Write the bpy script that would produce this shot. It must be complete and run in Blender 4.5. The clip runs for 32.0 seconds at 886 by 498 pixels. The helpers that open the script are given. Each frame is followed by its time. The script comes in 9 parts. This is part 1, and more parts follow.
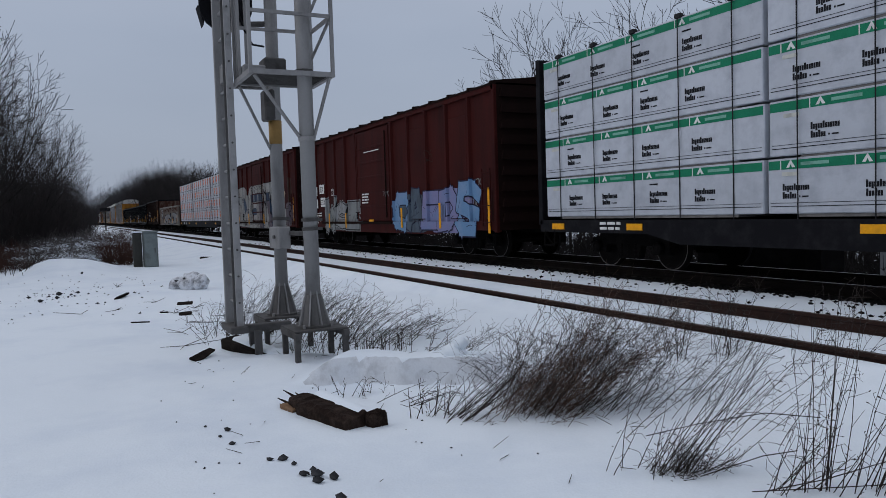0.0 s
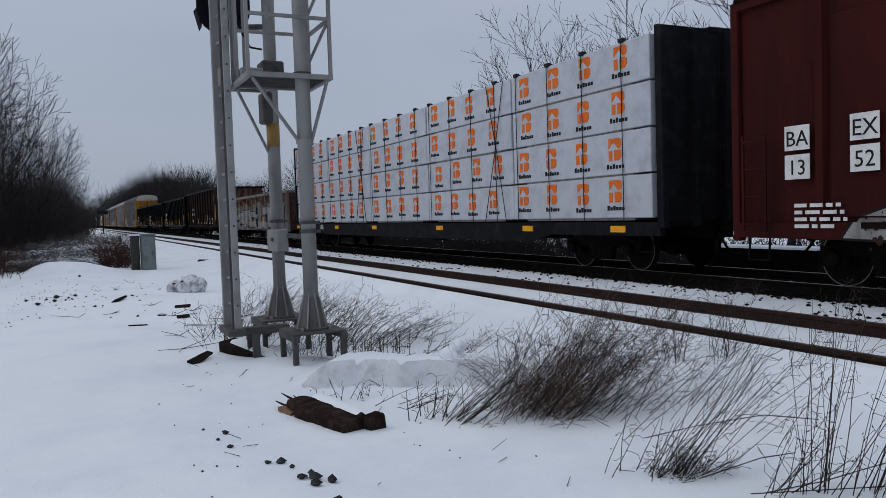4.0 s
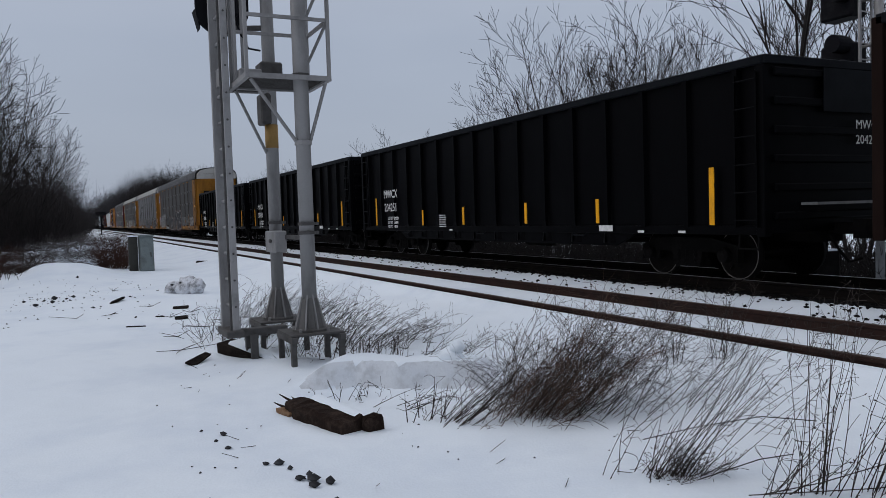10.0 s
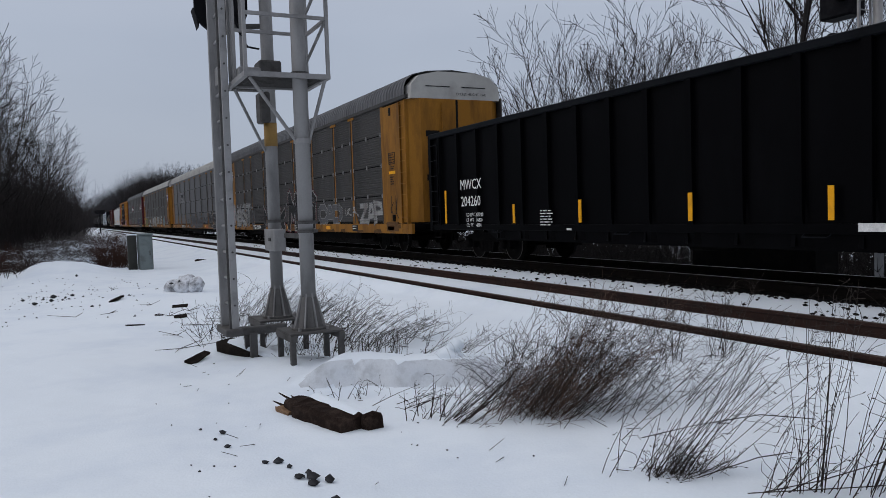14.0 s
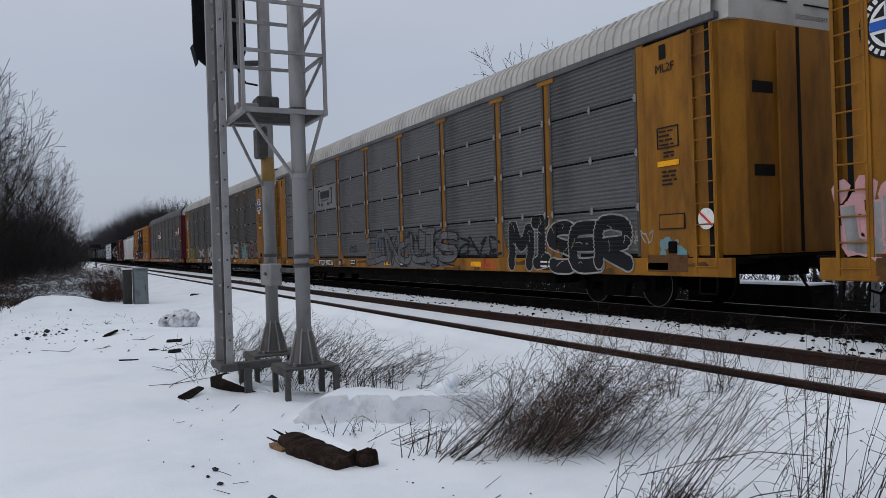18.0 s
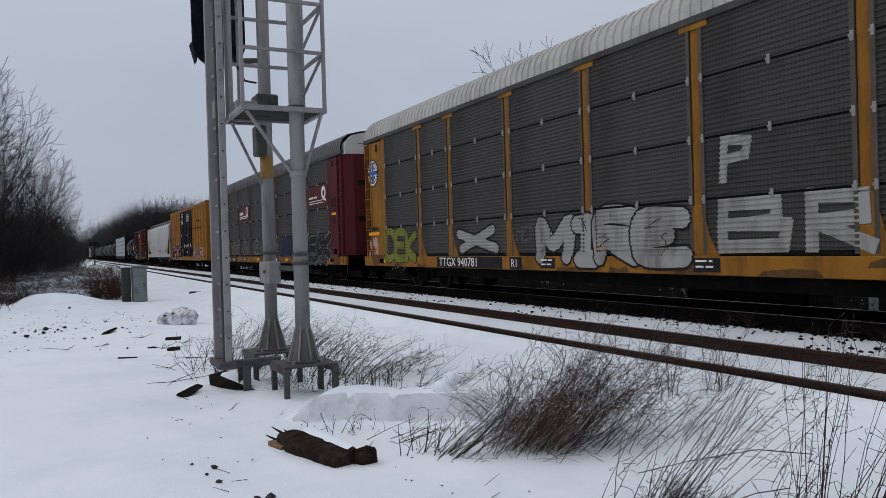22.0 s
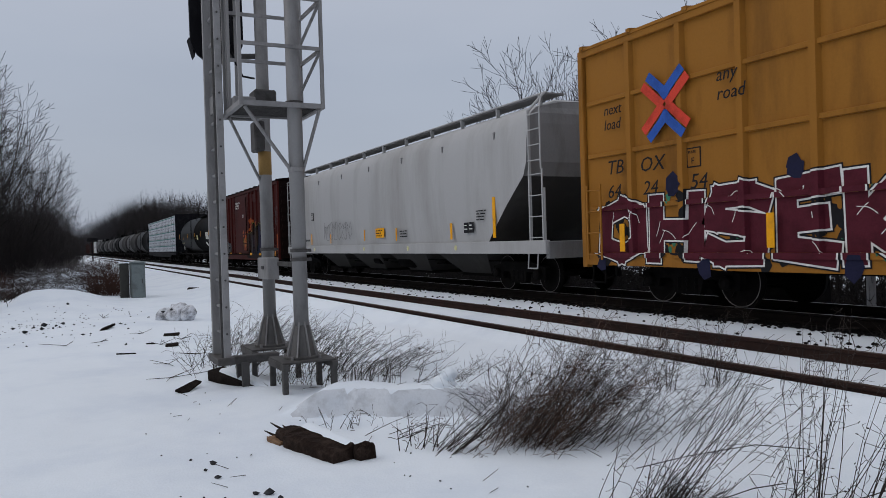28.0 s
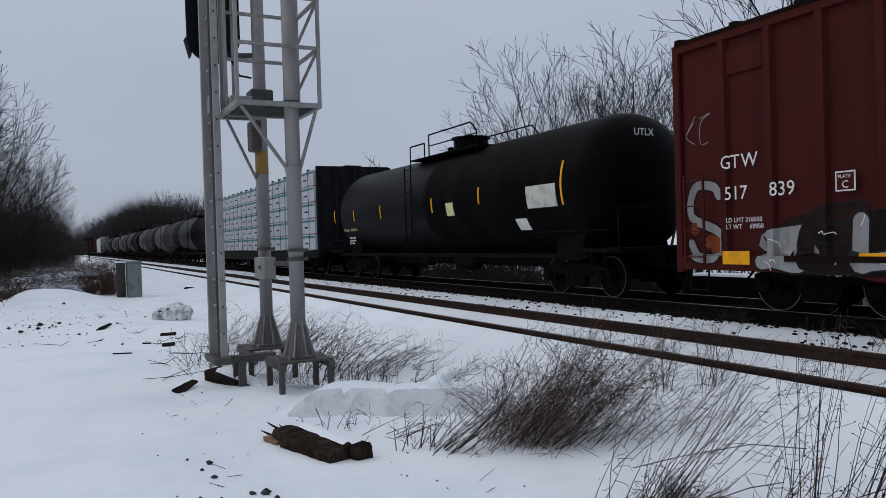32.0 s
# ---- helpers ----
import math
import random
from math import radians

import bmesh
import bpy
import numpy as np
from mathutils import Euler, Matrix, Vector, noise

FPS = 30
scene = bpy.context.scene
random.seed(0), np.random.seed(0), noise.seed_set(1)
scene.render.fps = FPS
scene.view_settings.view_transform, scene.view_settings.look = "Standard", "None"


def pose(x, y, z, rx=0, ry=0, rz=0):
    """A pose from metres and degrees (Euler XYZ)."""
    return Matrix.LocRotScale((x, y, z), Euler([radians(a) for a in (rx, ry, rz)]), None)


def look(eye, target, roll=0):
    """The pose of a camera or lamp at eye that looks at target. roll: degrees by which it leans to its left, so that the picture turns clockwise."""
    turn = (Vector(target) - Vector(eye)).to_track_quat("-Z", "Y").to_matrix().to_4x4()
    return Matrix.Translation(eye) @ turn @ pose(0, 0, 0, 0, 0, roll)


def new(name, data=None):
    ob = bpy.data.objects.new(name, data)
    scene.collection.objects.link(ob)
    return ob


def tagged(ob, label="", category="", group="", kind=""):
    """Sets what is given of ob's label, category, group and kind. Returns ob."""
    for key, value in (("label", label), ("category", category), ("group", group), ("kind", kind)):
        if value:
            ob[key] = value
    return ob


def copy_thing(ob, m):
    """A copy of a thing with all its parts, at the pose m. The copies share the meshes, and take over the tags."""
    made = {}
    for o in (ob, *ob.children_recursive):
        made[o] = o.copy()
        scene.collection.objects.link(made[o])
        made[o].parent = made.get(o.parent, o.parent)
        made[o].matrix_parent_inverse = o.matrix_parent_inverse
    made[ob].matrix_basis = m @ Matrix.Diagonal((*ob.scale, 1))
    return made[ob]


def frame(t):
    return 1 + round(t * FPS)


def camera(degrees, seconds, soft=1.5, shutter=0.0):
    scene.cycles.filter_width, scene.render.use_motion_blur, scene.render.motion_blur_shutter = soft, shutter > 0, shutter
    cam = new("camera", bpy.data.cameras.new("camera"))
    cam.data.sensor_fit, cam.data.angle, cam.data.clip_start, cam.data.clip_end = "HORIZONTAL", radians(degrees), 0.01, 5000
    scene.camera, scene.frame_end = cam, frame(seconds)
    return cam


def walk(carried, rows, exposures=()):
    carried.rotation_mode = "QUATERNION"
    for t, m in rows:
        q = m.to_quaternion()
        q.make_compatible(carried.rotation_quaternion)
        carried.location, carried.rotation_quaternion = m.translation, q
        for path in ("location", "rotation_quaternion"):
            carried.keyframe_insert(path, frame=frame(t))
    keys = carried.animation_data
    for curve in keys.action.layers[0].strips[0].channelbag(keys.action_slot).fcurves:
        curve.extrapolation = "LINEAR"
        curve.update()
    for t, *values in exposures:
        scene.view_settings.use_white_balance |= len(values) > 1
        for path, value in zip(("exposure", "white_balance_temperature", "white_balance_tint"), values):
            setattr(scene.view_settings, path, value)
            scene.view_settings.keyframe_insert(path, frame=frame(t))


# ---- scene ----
from mathutils.geometry import tessellate_polygon

cam = camera(60.3, 32.0, soft=0.5)
EYE = (0.0, 0.0, 1.234)
# seconds, heading off the line of the track, tilt and roll of the hand-held camera, in degrees
VIEW = [
    (0, 25.80, -2.88, -1.81), (0.5, 25.84, -2.83, -1.82), (1, 25.87, -2.78, -1.84), (1.5, 25.87, -2.78, -1.84), (2, 25.92, -2.72, -1.81),
    (2.5, 25.91, -2.73, -1.87), (3, 25.93, -2.79, -1.84), (3.5, 25.94, -2.75, -1.88), (5.5, 25.97, -2.58, -1.84), (6, 25.95, -2.64, -1.88),
    (6.5, 26.04, -2.62, -1.88), (7, 26.00, -2.59, -1.84), (7.5, 25.99, -2.63, -1.88), (8, 26.01, -2.64, -1.86), (8.5, 26.01, -2.66, -1.84),
    (9, 26.03, -2.68, -1.89), (9.5, 26.03, -2.63, -1.92), (10, 26.08, -2.60, -1.84), (10.5, 26.07, -2.65, -1.83), (11, 26.06, -2.72, -1.83),
    (11.5, 26.11, -2.72, -1.86), (12, 26.11, -2.67, -1.89), (12.5, 26.11, -2.66, -1.88), (13, 26.11, -2.72, -1.83), (13.5, 26.12, -2.76, -1.89),
    (14, 26.14, -2.72, -1.86), (14.5, 26.15, -2.54, -1.86), (16.5, 26.28, -1.23, -1.86), (17, 26.42, -0.47, -1.77), (17.5, 26.51, -0.15, -1.69),
    (18, 26.51, -0.12, -1.75), (18.5, 26.48, -0.33, -1.68), (19, 26.50, -0.28, -1.68), (19.5, 26.50, -0.27, -1.71), (20, 26.49, -0.28, -1.70),
    (20.5, 26.50, -0.27, -1.71), (21, 26.52, -0.22, -1.73), (21.5, 26.55, -0.22, -1.73), (22, 26.58, -0.27, -1.70), (22.5, 26.61, -0.29, -1.71),
    (23, 26.69, -0.26, -1.75), (23.5, 26.64, -0.27, -1.74), (24, 26.66, -0.28, -1.67), (24.5, 26.64, -0.33, -1.72), (25, 26.65, -0.35, -1.67),
    (25.5, 26.73, -0.43, -1.72), (27.5, 26.67, -0.56, -1.70), (28, 26.69, -0.59, -1.73), (28.5, 26.71, -0.60, -1.74), (29, 26.71, -0.62, -1.73),
    (29.5, 26.76, -0.65, -1.74), (30, 26.84, -0.60, -1.73), (30.5, 26.77, -0.47, -1.68), (31, 26.88, -0.49, -1.72), (31.5, 26.88, -0.59, -1.74),
    (32, 26.92, -0.62, -1.70),
]


def held(heading, tilt, roll):
    a, p, r = radians(heading), radians(tilt), radians(roll)
    ahead = Vector((-math.cos(a) * math.cos(p), math.sin(a) * math.cos(p), math.sin(p)))
    right = Vector((math.sin(a), math.cos(a), 0))
    up = right.cross(ahead)
    right, up = math.cos(r) * right + math.sin(r) * up, math.cos(r) * up - math.sin(r) * right
    m = Matrix((right, up, -ahead)).transposed().to_4x4()
    m.translation = EYE
    return m


EXPOSURES = [(0, -0.13, 6330, 10), (0.8, 0.03, 6430, 10), (2, 0.02, 6560, 11), (3, 0.0, 6520, 10), (6, -0.13, 6350, 10), (9, -0.08, 6470, 10), (12, 0.06, 6500, 10), (14, 0.07, 6570, 10), (17, 0.13, 6700, 10), (25, 0.16, 6730, 10), (28, 0.02, 6660, 10), (29, -0.05, 6600, 10), (30, -0.09, 6560, 10), (31, 0.04, 6560, 10), (32, 0.05, 6560, 10)]
walk(cam, [(t, held(h, p, r)) for t, h, p, r in VIEW], EXPOSURES)

# ---- world: overcast winter sky ----
world = bpy.data.worlds.new("world")
scene.world = world
world.use_nodes = True
nt = world.node_tree
nt.nodes.clear()
w_out = nt.nodes.new("ShaderNodeOutputWorld")
w_bg = nt.nodes.new("ShaderNodeBackground")
w_sky = nt.nodes.new("ShaderNodeTexSky")
w_sky.sky_type, w_sky.sun_disc = "NISHITA", False
w_sky.sun_elevation, w_sky.sun_rotation = radians(32), radians(200)
w_sky.air_density, w_sky.dust_density, w_sky.ozone_density = 1.0, 4.0, 1.0
w_co = nt.nodes.new("ShaderNodeTexCoord")
w_sep = nt.nodes.new("ShaderNodeSeparateXYZ")
w_ramp = nt.nodes.new("ShaderNodeValToRGB")
w_noise = nt.nodes.new("ShaderNodeTexNoise")
w_map = nt.nodes.new("ShaderNodeMapping")
w_map.inputs["Scale"].default_value = (1.0, 1.0, 3.5)
w_noise.inputs["Scale"].default_value = 1.6
w_noise.inputs["Detail"].default_value = 5
w_ramp.color_ramp.elements[0].position = 0.0
w_ramp.color_ramp.elements[0].color = (4.0, 4.55, 5.55, 1)
w_ramp.color_ramp.elements[1].position = 0.22
w_ramp.color_ramp.elements[1].color = (4.15, 4.72, 5.8, 1)
e = w_ramp.color_ramp.elements.new(0.55)
e.color = (6.2, 6.55, 7.5, 1)
e = w_ramp.color_ramp.elements.new(1.0)
e.color = (7.6, 7.9, 8.7, 1)
w_cloud = nt.nodes.new("ShaderNodeMixRGB")
w_cloud.blend_type = "MULTIPLY"
w_cloud.inputs["Fac"].default_value = 0.35
w_cr = nt.nodes.new("ShaderNodeValToRGB")
w_cr.color_ramp.elements[0].position, w_cr.color_ramp.elements[1].position = 0.3, 0.7
w_cr.color_ramp.elements[0].color, w_cr.color_ramp.elements[1].color = (0.78, 0.79, 0.82, 1), (1.12, 1.11, 1.1, 1)
w_mix = nt.nodes.new("ShaderNodeMixRGB")
w_mix.inputs["Fac"].default_value = 0.88
L = nt.links.new
L(w_co.outputs["Generated"], w_sep.inputs[0])
L(w_sep.outputs["Z"], w_ramp.inputs["Fac"])
L(w_co.outputs["Generated"], w_map.inputs["Vector"])
L(w_map.outputs["Vector"], w_noise.inputs["Vector"])
L(w_noise.outputs["Fac"], w_cr.inputs["Fac"])
L(w_ramp.outputs["Color"], w_cloud.inputs["Color1"])
L(w_cr.outputs["Color"], w_cloud.inputs["Color2"])
L(w_sky.outputs["Color"], w_mix.inputs["Color1"])
L(w_cloud.outputs["Color"], w_mix.inputs["Color2"])
L(w_mix.outputs["Color"], w_bg.inputs["Color"])
w_bg.inputs["Strength"].default_value = 0.1
L(w_bg.outputs[0], w_out.inputs[0])

sun_data = bpy.data.lights.new("sun", "SUN")
sun_data.energy, sun_data.angle, sun_data.color = 0.3, radians(40), (1.0, 0.97, 0.93)
sun = new("sun", sun_data)
sun.matrix_world = look((0, 0, 60), (14, 22, 30))


# ---- materials ----
def mat(name, color, rough=0.6, metal=0.0, other=None, amount=0.5, scale=2.0, fine=40.0, grain=0.18, bump=0.15, streak=1.0, spec=0.12, each=0.0, strand=0.0):
    """Base colour with stains of a second colour at a large scale, grain at a small one, and fine relief.
    streak below 1 draws the stains out downwards; each: how far single pieces differ in value;
    strand: the same for loose strands joined in one mesh."""
    m = bpy.data.materials.new(name)
    m.use_nodes = True
    t = m.node_tree
    b = t.nodes["Principled BSDF"]
    other = other or tuple(c * 0.6 for c in color)
    co = t.nodes.new("ShaderNodeTexCoord")
    mp = t.nodes.new("ShaderNodeMapping")
    mp.inputs["Scale"].default_value = (1, 1, streak)
    big, small = t.nodes.new("ShaderNodeTexNoise"), t.nodes.new("ShaderNodeTexNoise")
    big.inputs["Scale"].default_value, big.inputs["Detail"].default_value = scale, 6
    big.inputs["Roughness"].default_value = 0.65
    small.inputs["Scale"].default_value, small.inputs["Detail"].default_value = fine, 3
    ramp = t.nodes.new("ShaderNodeValToRGB")
    ramp.color_ramp.elements[0].position, ramp.color_ramp.elements[1].position = 0.62 - 0.3 * amount, 0.78 - 0.15 * amount
    mix = t.nodes.new("ShaderNodeMixRGB")
    mix.inputs["Color1"].default_value, mix.inputs["Color2"].default_value = (*color, 1), (*other, 1)
    val = t.nodes.new("ShaderNodeMapRange")
    val.inputs["To Min"].default_value, val.inputs["To Max"].default_value = 1 - grain, 1 + grain
    hsv = t.nodes.new("ShaderNodeHueSaturation")
    bp = t.nodes.new("ShaderNodeBump")
    bp.inputs["Strength"].default_value, bp.inputs["Distance"].default_value = bump, 0.01
    k = t.links.new
    k(co.outputs["Object"], mp.inputs["Vector"])
    k(mp.outputs["Vector"], big.inputs["Vector"])
    k(co.outputs["Object"], small.inputs["Vector"])
    k(big.outputs["Fac"], ramp.inputs["Fac"])
    k(ramp.outputs["Color"], mix.inputs["Fac"])
    k(mix.outputs["Color"], hsv.inputs["Color"])
    k(small.outputs["Fac"], val.inputs["Value"])
    if each or strand:
        info = t.nodes.new("ShaderNodeNewGeometry" if strand else "ShaderNodeObjectInfo")
        rng = t.nodes.new("ShaderNodeMapRange")
        rng.inputs["To Min"].default_value, rng.inputs["To Max"].default_value = 1 - (each or strand), 1 + (each or strand)
        mul = t.nodes.new("ShaderNodeMath")
        mul.operation = "MULTIPLY"
        k(info.outputs["Random Per Island" if strand else "Random"], rng.inputs["Value"])
        k(rng.outputs["Result"], mul.inputs[0])
        k(val.outputs["Result"], mul.inputs[1])
        k(mul.outputs[0], hsv.inputs["Value"])
    else:
        k(val.outputs["Result"], hsv.inputs["Value"])
    k(hsv.outputs["Color"], b.inputs["Base Color"])
    k(small.outputs["Fac"], bp.inputs["Height"])
    k(bp.outputs["Normal"], b.inputs["Normal"])
    b.inputs["Roughness"].default_value, b.inputs["Metallic"].default_value = rough, metal
    b.inputs["Specular IOR Level"].default_value = spec
    return m


def perforate(m, amount):
    """Rows of small dark holes across a sheet, by two sets of bands over its base colour."""
    t = m.node_tree
    b = t.nodes["Principled BSDF"]
    source = b.inputs["Base Color"].links[0].from_socket
    co, wave = t.nodes.new("ShaderNodeTexCoord"), t.nodes.new("ShaderNodeTexWave")
    wave.inputs["Scale"].default_value, wave.inputs["Distortion"].default_value = 13.0, 0.0
    ramp, mix = t.nodes.new("ShaderNodeValToRGB"), t.nodes.new("ShaderNodeMixRGB")
    ramp.color_ramp.elements[0].position, ramp.color_ramp.elements[1].position = 0.55, 0.8
    ramp.color_ramp.elements[0].color, ramp.color_ramp.elements[1].color = (1, 1, 1, 1), (1 - amount, 1 - amount, 1 - amount, 1)
    mix.blend_type = "MULTIPLY"
    mix.inputs["Fac"].default_value = 1.0
    t.links.new(co.outputs["Object"], wave.inputs["Vector"])
    t.links.new(wave.outputs["Fac"], ramp.inputs["Fac"])
    t.links.new(source, mix.inputs["Color1"])
    t.links.new(ramp.outputs["Color"], mix.inputs["Color2"])
    t.links.new(mix.outputs["Color"], b.inputs["Base Color"])
    return m


snow = mat("snow", (0.758, 0.812, 0.862), 0.75, other=(0.675, 0.735, 0.805), amount=0.5, scale=0.7, fine=55, grain=0.04, bump=0.35, spec=0.2)
snow.node_tree.nodes["Principled BSDF"].inputs["Subsurface Weight"].default_value = 0.0
shaded_broken_snow = mat("shaded_broken_snow", (0.62, 0.655, 0.70), 0.8, other=(0.44, 0.46, 0.49), amount=0.5, scale=5, fine=60, grain=0.08, bump=0.6, spec=0.2)
dirty_snow = mat("dirty_snow", (0.66, 0.68, 0.72), 0.8, other=(0.12, 0.12, 0.125), amount=0.6, scale=7, fine=60, grain=0.1, bump=0.5, spec=0.2)
rail_rust = mat("rail_rust", (0.036, 0.020, 0.0165), 0.8, 0.2, other=(0.021, 0.015, 0.0135), scale=3, fine=60, grain=0.3, spec=0.05)
rail_head = mat("rail_head", (0.085, 0.06, 0.05), 0.5, 0.6, other=(0.05, 0.034, 0.028), scale=3, fine=80)
bright_rail = mat("bright_rail", (0.30, 0.30, 0.31), 0.35, 0.9, scale=3, fine=80)
# near-black ballast, main rails and ties: shade under the train put into colour
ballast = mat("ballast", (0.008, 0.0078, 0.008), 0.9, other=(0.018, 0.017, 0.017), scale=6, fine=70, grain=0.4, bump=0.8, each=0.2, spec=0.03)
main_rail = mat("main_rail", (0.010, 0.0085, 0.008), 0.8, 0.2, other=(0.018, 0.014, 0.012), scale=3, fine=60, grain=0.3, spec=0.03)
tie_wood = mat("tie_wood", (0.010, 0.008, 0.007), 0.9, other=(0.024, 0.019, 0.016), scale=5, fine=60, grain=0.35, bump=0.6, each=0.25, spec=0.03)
log_wood = mat("log_wood", (0.019, 0.0125, 0.010), 0.9, other=(0.05, 0.035, 0.028), amount=0.5, scale=9, fine=70, grain=0.4, bump=0.8, spec=0.05)
sp_smoke = mat("spray_smoke", (0.115, 0.115, 0.122), 0.65, other=(0.07, 0.07, 0.08), scale=2)
sp_murk = mat("spray_murk", (0.010, 0.0075, 0.0075), 0.6, other=(0.030, 0.016, 0.012), amount=0.6, scale=1.6, spec=0.05)
split_wood = mat("split_wood", (0.22, 0.14, 0.085), 0.8, other=(0.16, 0.09, 0.05), scale=14, fine=90, grain=0.3, bump=0.6)
galv = mat("galvanised_steel", (0.265, 0.26, 0.258), 0.55, 0.35, other=(0.17, 0.166, 0.165), scale=4, fine=50, grain=0.08, streak=0.3)
fin_steel = mat("dull_fin_steel", (0.125, 0.121, 0.118), 0.65, 0.3, other=(0.08, 0.077, 0.074), scale=5, fine=50, grain=0.12, streak=0.3)
galv_dark = mat("weathered_steel", (0.092, 0.089, 0.087), 0.7, 0.3, other=(0.045, 0.042, 0.040), scale=5, fine=50, grain=0.15)
aluminium = mat("dull_aluminium", (0.31, 0.305, 0.305), 0.5, 0.5, other=(0.21, 0.207, 0.207), scale=4, fine=50, grain=0.06)
black_paint = mat("black_paint", (0.010, 0.010, 0.012), 0.6, scale=3, other=(0.02, 0.02, 0.022), fine=50, spec=0.03)
lens_glass = mat("dark_lens", (0.02, 0.02, 0.02), 0.1, spec=0.7)
amber_band = mat("amber_band", (0.30, 0.185, 0.065), 0.5, scale=5)
cabinet_grey = mat("cabinet_paint", (0.17, 0.20, 0.20), 0.6, other=(0.11, 0.12, 0.12), scale=3)
cabinet_dark = mat("cabinet_side", (0.05, 0.05, 0.045), 0.7, scale=3)
bark = mat("bark", (0.022, 0.020, 0.019), 0.9, other=(0.040, 0.036, 0.033), scale=6, fine=60, grain=0.3, bump=0.4)
twig = mat("twig", (0.013, 0.011, 0.0105), 0.9, other=(0.022, 0.018, 0.017), scale=2, fine=30, grain=0.25)
thicket_m = mat("thicket_twig", (0.026, 0.023, 0.023), 0.95, other=(0.045, 0.038, 0.036), scale=0.8, fine=30, grain=0.3)
red_brush = mat("red_brush", (0.060, 0.030, 0.022), 0.95, other=(0.035, 0.022, 0.018), scale=1.5, fine=30, grain=0.3)
dry_stem = mat("dry_stem", (0.036, 0.029, 0.025), 0.9, other=(0.022, 0.018, 0.016), amount=0.6, scale=3, fine=30, grain=0.3, strand=0.45)
snowy_stem = mat("snowy_stem", (0.13, 0.12, 0.118), 0.9, other=(0.08, 0.07, 0.066), amount=0.6, scale=1.5, fine=30, grain=0.3, strand=0.5)
bush_stem = mat("bush_stem", (0.066, 0.042, 0.032), 0.9, other=(0.12, 0.078, 0.056), amount=0.6, scale=4, fine=30, grain=0.3, strand=0.55)
stone = mat("stone", (0.028, 0.029, 0.032), 0.85, other=(0.06, 0.06, 0.064), scale=12, fine=70, grain=0.25, bump=0.5, each=0.3)
far_wood = mat("far_wood", (0.05, 0.049, 0.053), 0.95, other=(0.035, 0.034, 0.037), scale=0.3, fine=4, grain=0.3)

brown_car = mat("boxcar_brown", (0.047, 0.0076, 0.0064), 0.7, other=(0.022, 0.0052, 0.0048), amount=0.65, scale=1.3, fine=35, grain=0.18, streak=0.22, spec=0.07)
# darker brown for boxcar ends: shade between coupled cars put into it
brown_dark = mat("boxcar_end", (0.014, 0.007, 0.006), 0.75, other=(0.009, 0.006, 0.0055), scale=1.2, streak=0.25, spec=0.03)
oxide_car = mat("oxide_red", (0.056, 0.0095, 0.008), 0.6, other=(0.032, 0.0075, 0.007), amount=0.5, scale=1.0, fine=35, grain=0.1, streak=0.2, spec=0.07)
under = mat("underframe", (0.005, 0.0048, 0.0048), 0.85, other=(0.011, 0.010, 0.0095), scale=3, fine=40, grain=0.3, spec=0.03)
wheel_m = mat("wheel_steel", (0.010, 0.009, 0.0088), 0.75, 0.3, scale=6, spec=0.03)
wheel_rim = mat("wheel_tread", (0.16, 0.15, 0.145), 0.35, 0.85, scale=8)
gon_white = mat("worn_white", (0.20, 0.19, 0.172), 0.7, other=(0.10, 0.045, 0.028), amount=0.55, scale=1.6, fine=30, grain=0.15, streak=0.45)
gon_rust = mat("worn_rust", (0.05, 0.022, 0.015), 0.8, other=(0.13, 0.11, 0.10), amount=0.45, scale=2.2, fine=30, grain=0.2, streak=0.5)
gon_brown = mat("gondola_brown", (0.012, 0.0068, 0.0055), 0.7, other=(0.021, 0.0115, 0.009), amount=0.4, scale=0.9, fine=30, grain=0.2, streak=0.2, spec=0.03)
rust_panel = mat("rust_panel", (0.055, 0.022, 0.015), 0.8, other=(0.15, 0.12, 0.10), amount=0.45, scale=2.5, fine=30, grain=0.25, streak=0.4)
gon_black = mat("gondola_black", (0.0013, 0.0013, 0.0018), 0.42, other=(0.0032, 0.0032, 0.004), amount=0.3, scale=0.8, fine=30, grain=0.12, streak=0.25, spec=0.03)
gon_chord = mat("gondola_chord", (0.008, 0.009, 0.011), 0.5, scale=2, spec=0.03)
rack_yellow = mat("rack_yellow", (0.27, 0.118, 0.016), 0.6, other=(0.11, 0.048, 0.012), amount=0.6, scale=1.6, fine=30, grain=0.15, streak=0.25)
rack_maroon = mat("rack_maroon", (0.075, 0.011, 0.015), 0.6, other=(0.045, 0.012, 0.013), amount=0.4, scale=1.4, fine=30, grain=0.1, streak=0.25)
panel_grey = mat("perforated_panel", (0.102, 0.103, 0.108), 0.6, 0.3, other=(0.052, 0.051, 0.053), amount=0.55, scale=1.1, fine=18, grain=0.22, streak=0.25, each=0.14, spec=0.5)
perforate(panel_grey, 0.16)
plate_grey = mat("smooth_plate", (0.17, 0.17, 0.175), 0.55, 0.2, other=(0.12, 0.12, 0.122), scale=1.5, fine=25, grain=0.08, streak=0.3)
panel_dark = mat("grimy_panel", (0.048, 0.0455, 0.043), 0.7, 0.2, other=(0.022, 0.020, 0.0185), amount=0.65, scale=1.1, fine=18, grain=0.25, streak=0.25, each=0.16, spec=0.5)
perforate(panel_dark, 0.28)
flange_dust = mat("dusty_flange", (0.085, 0.076, 0.068), 0.8, other=(0.05, 0.04, 0.033), amount=0.5, scale=3, fine=30, grain=0.2, streak=0.2)
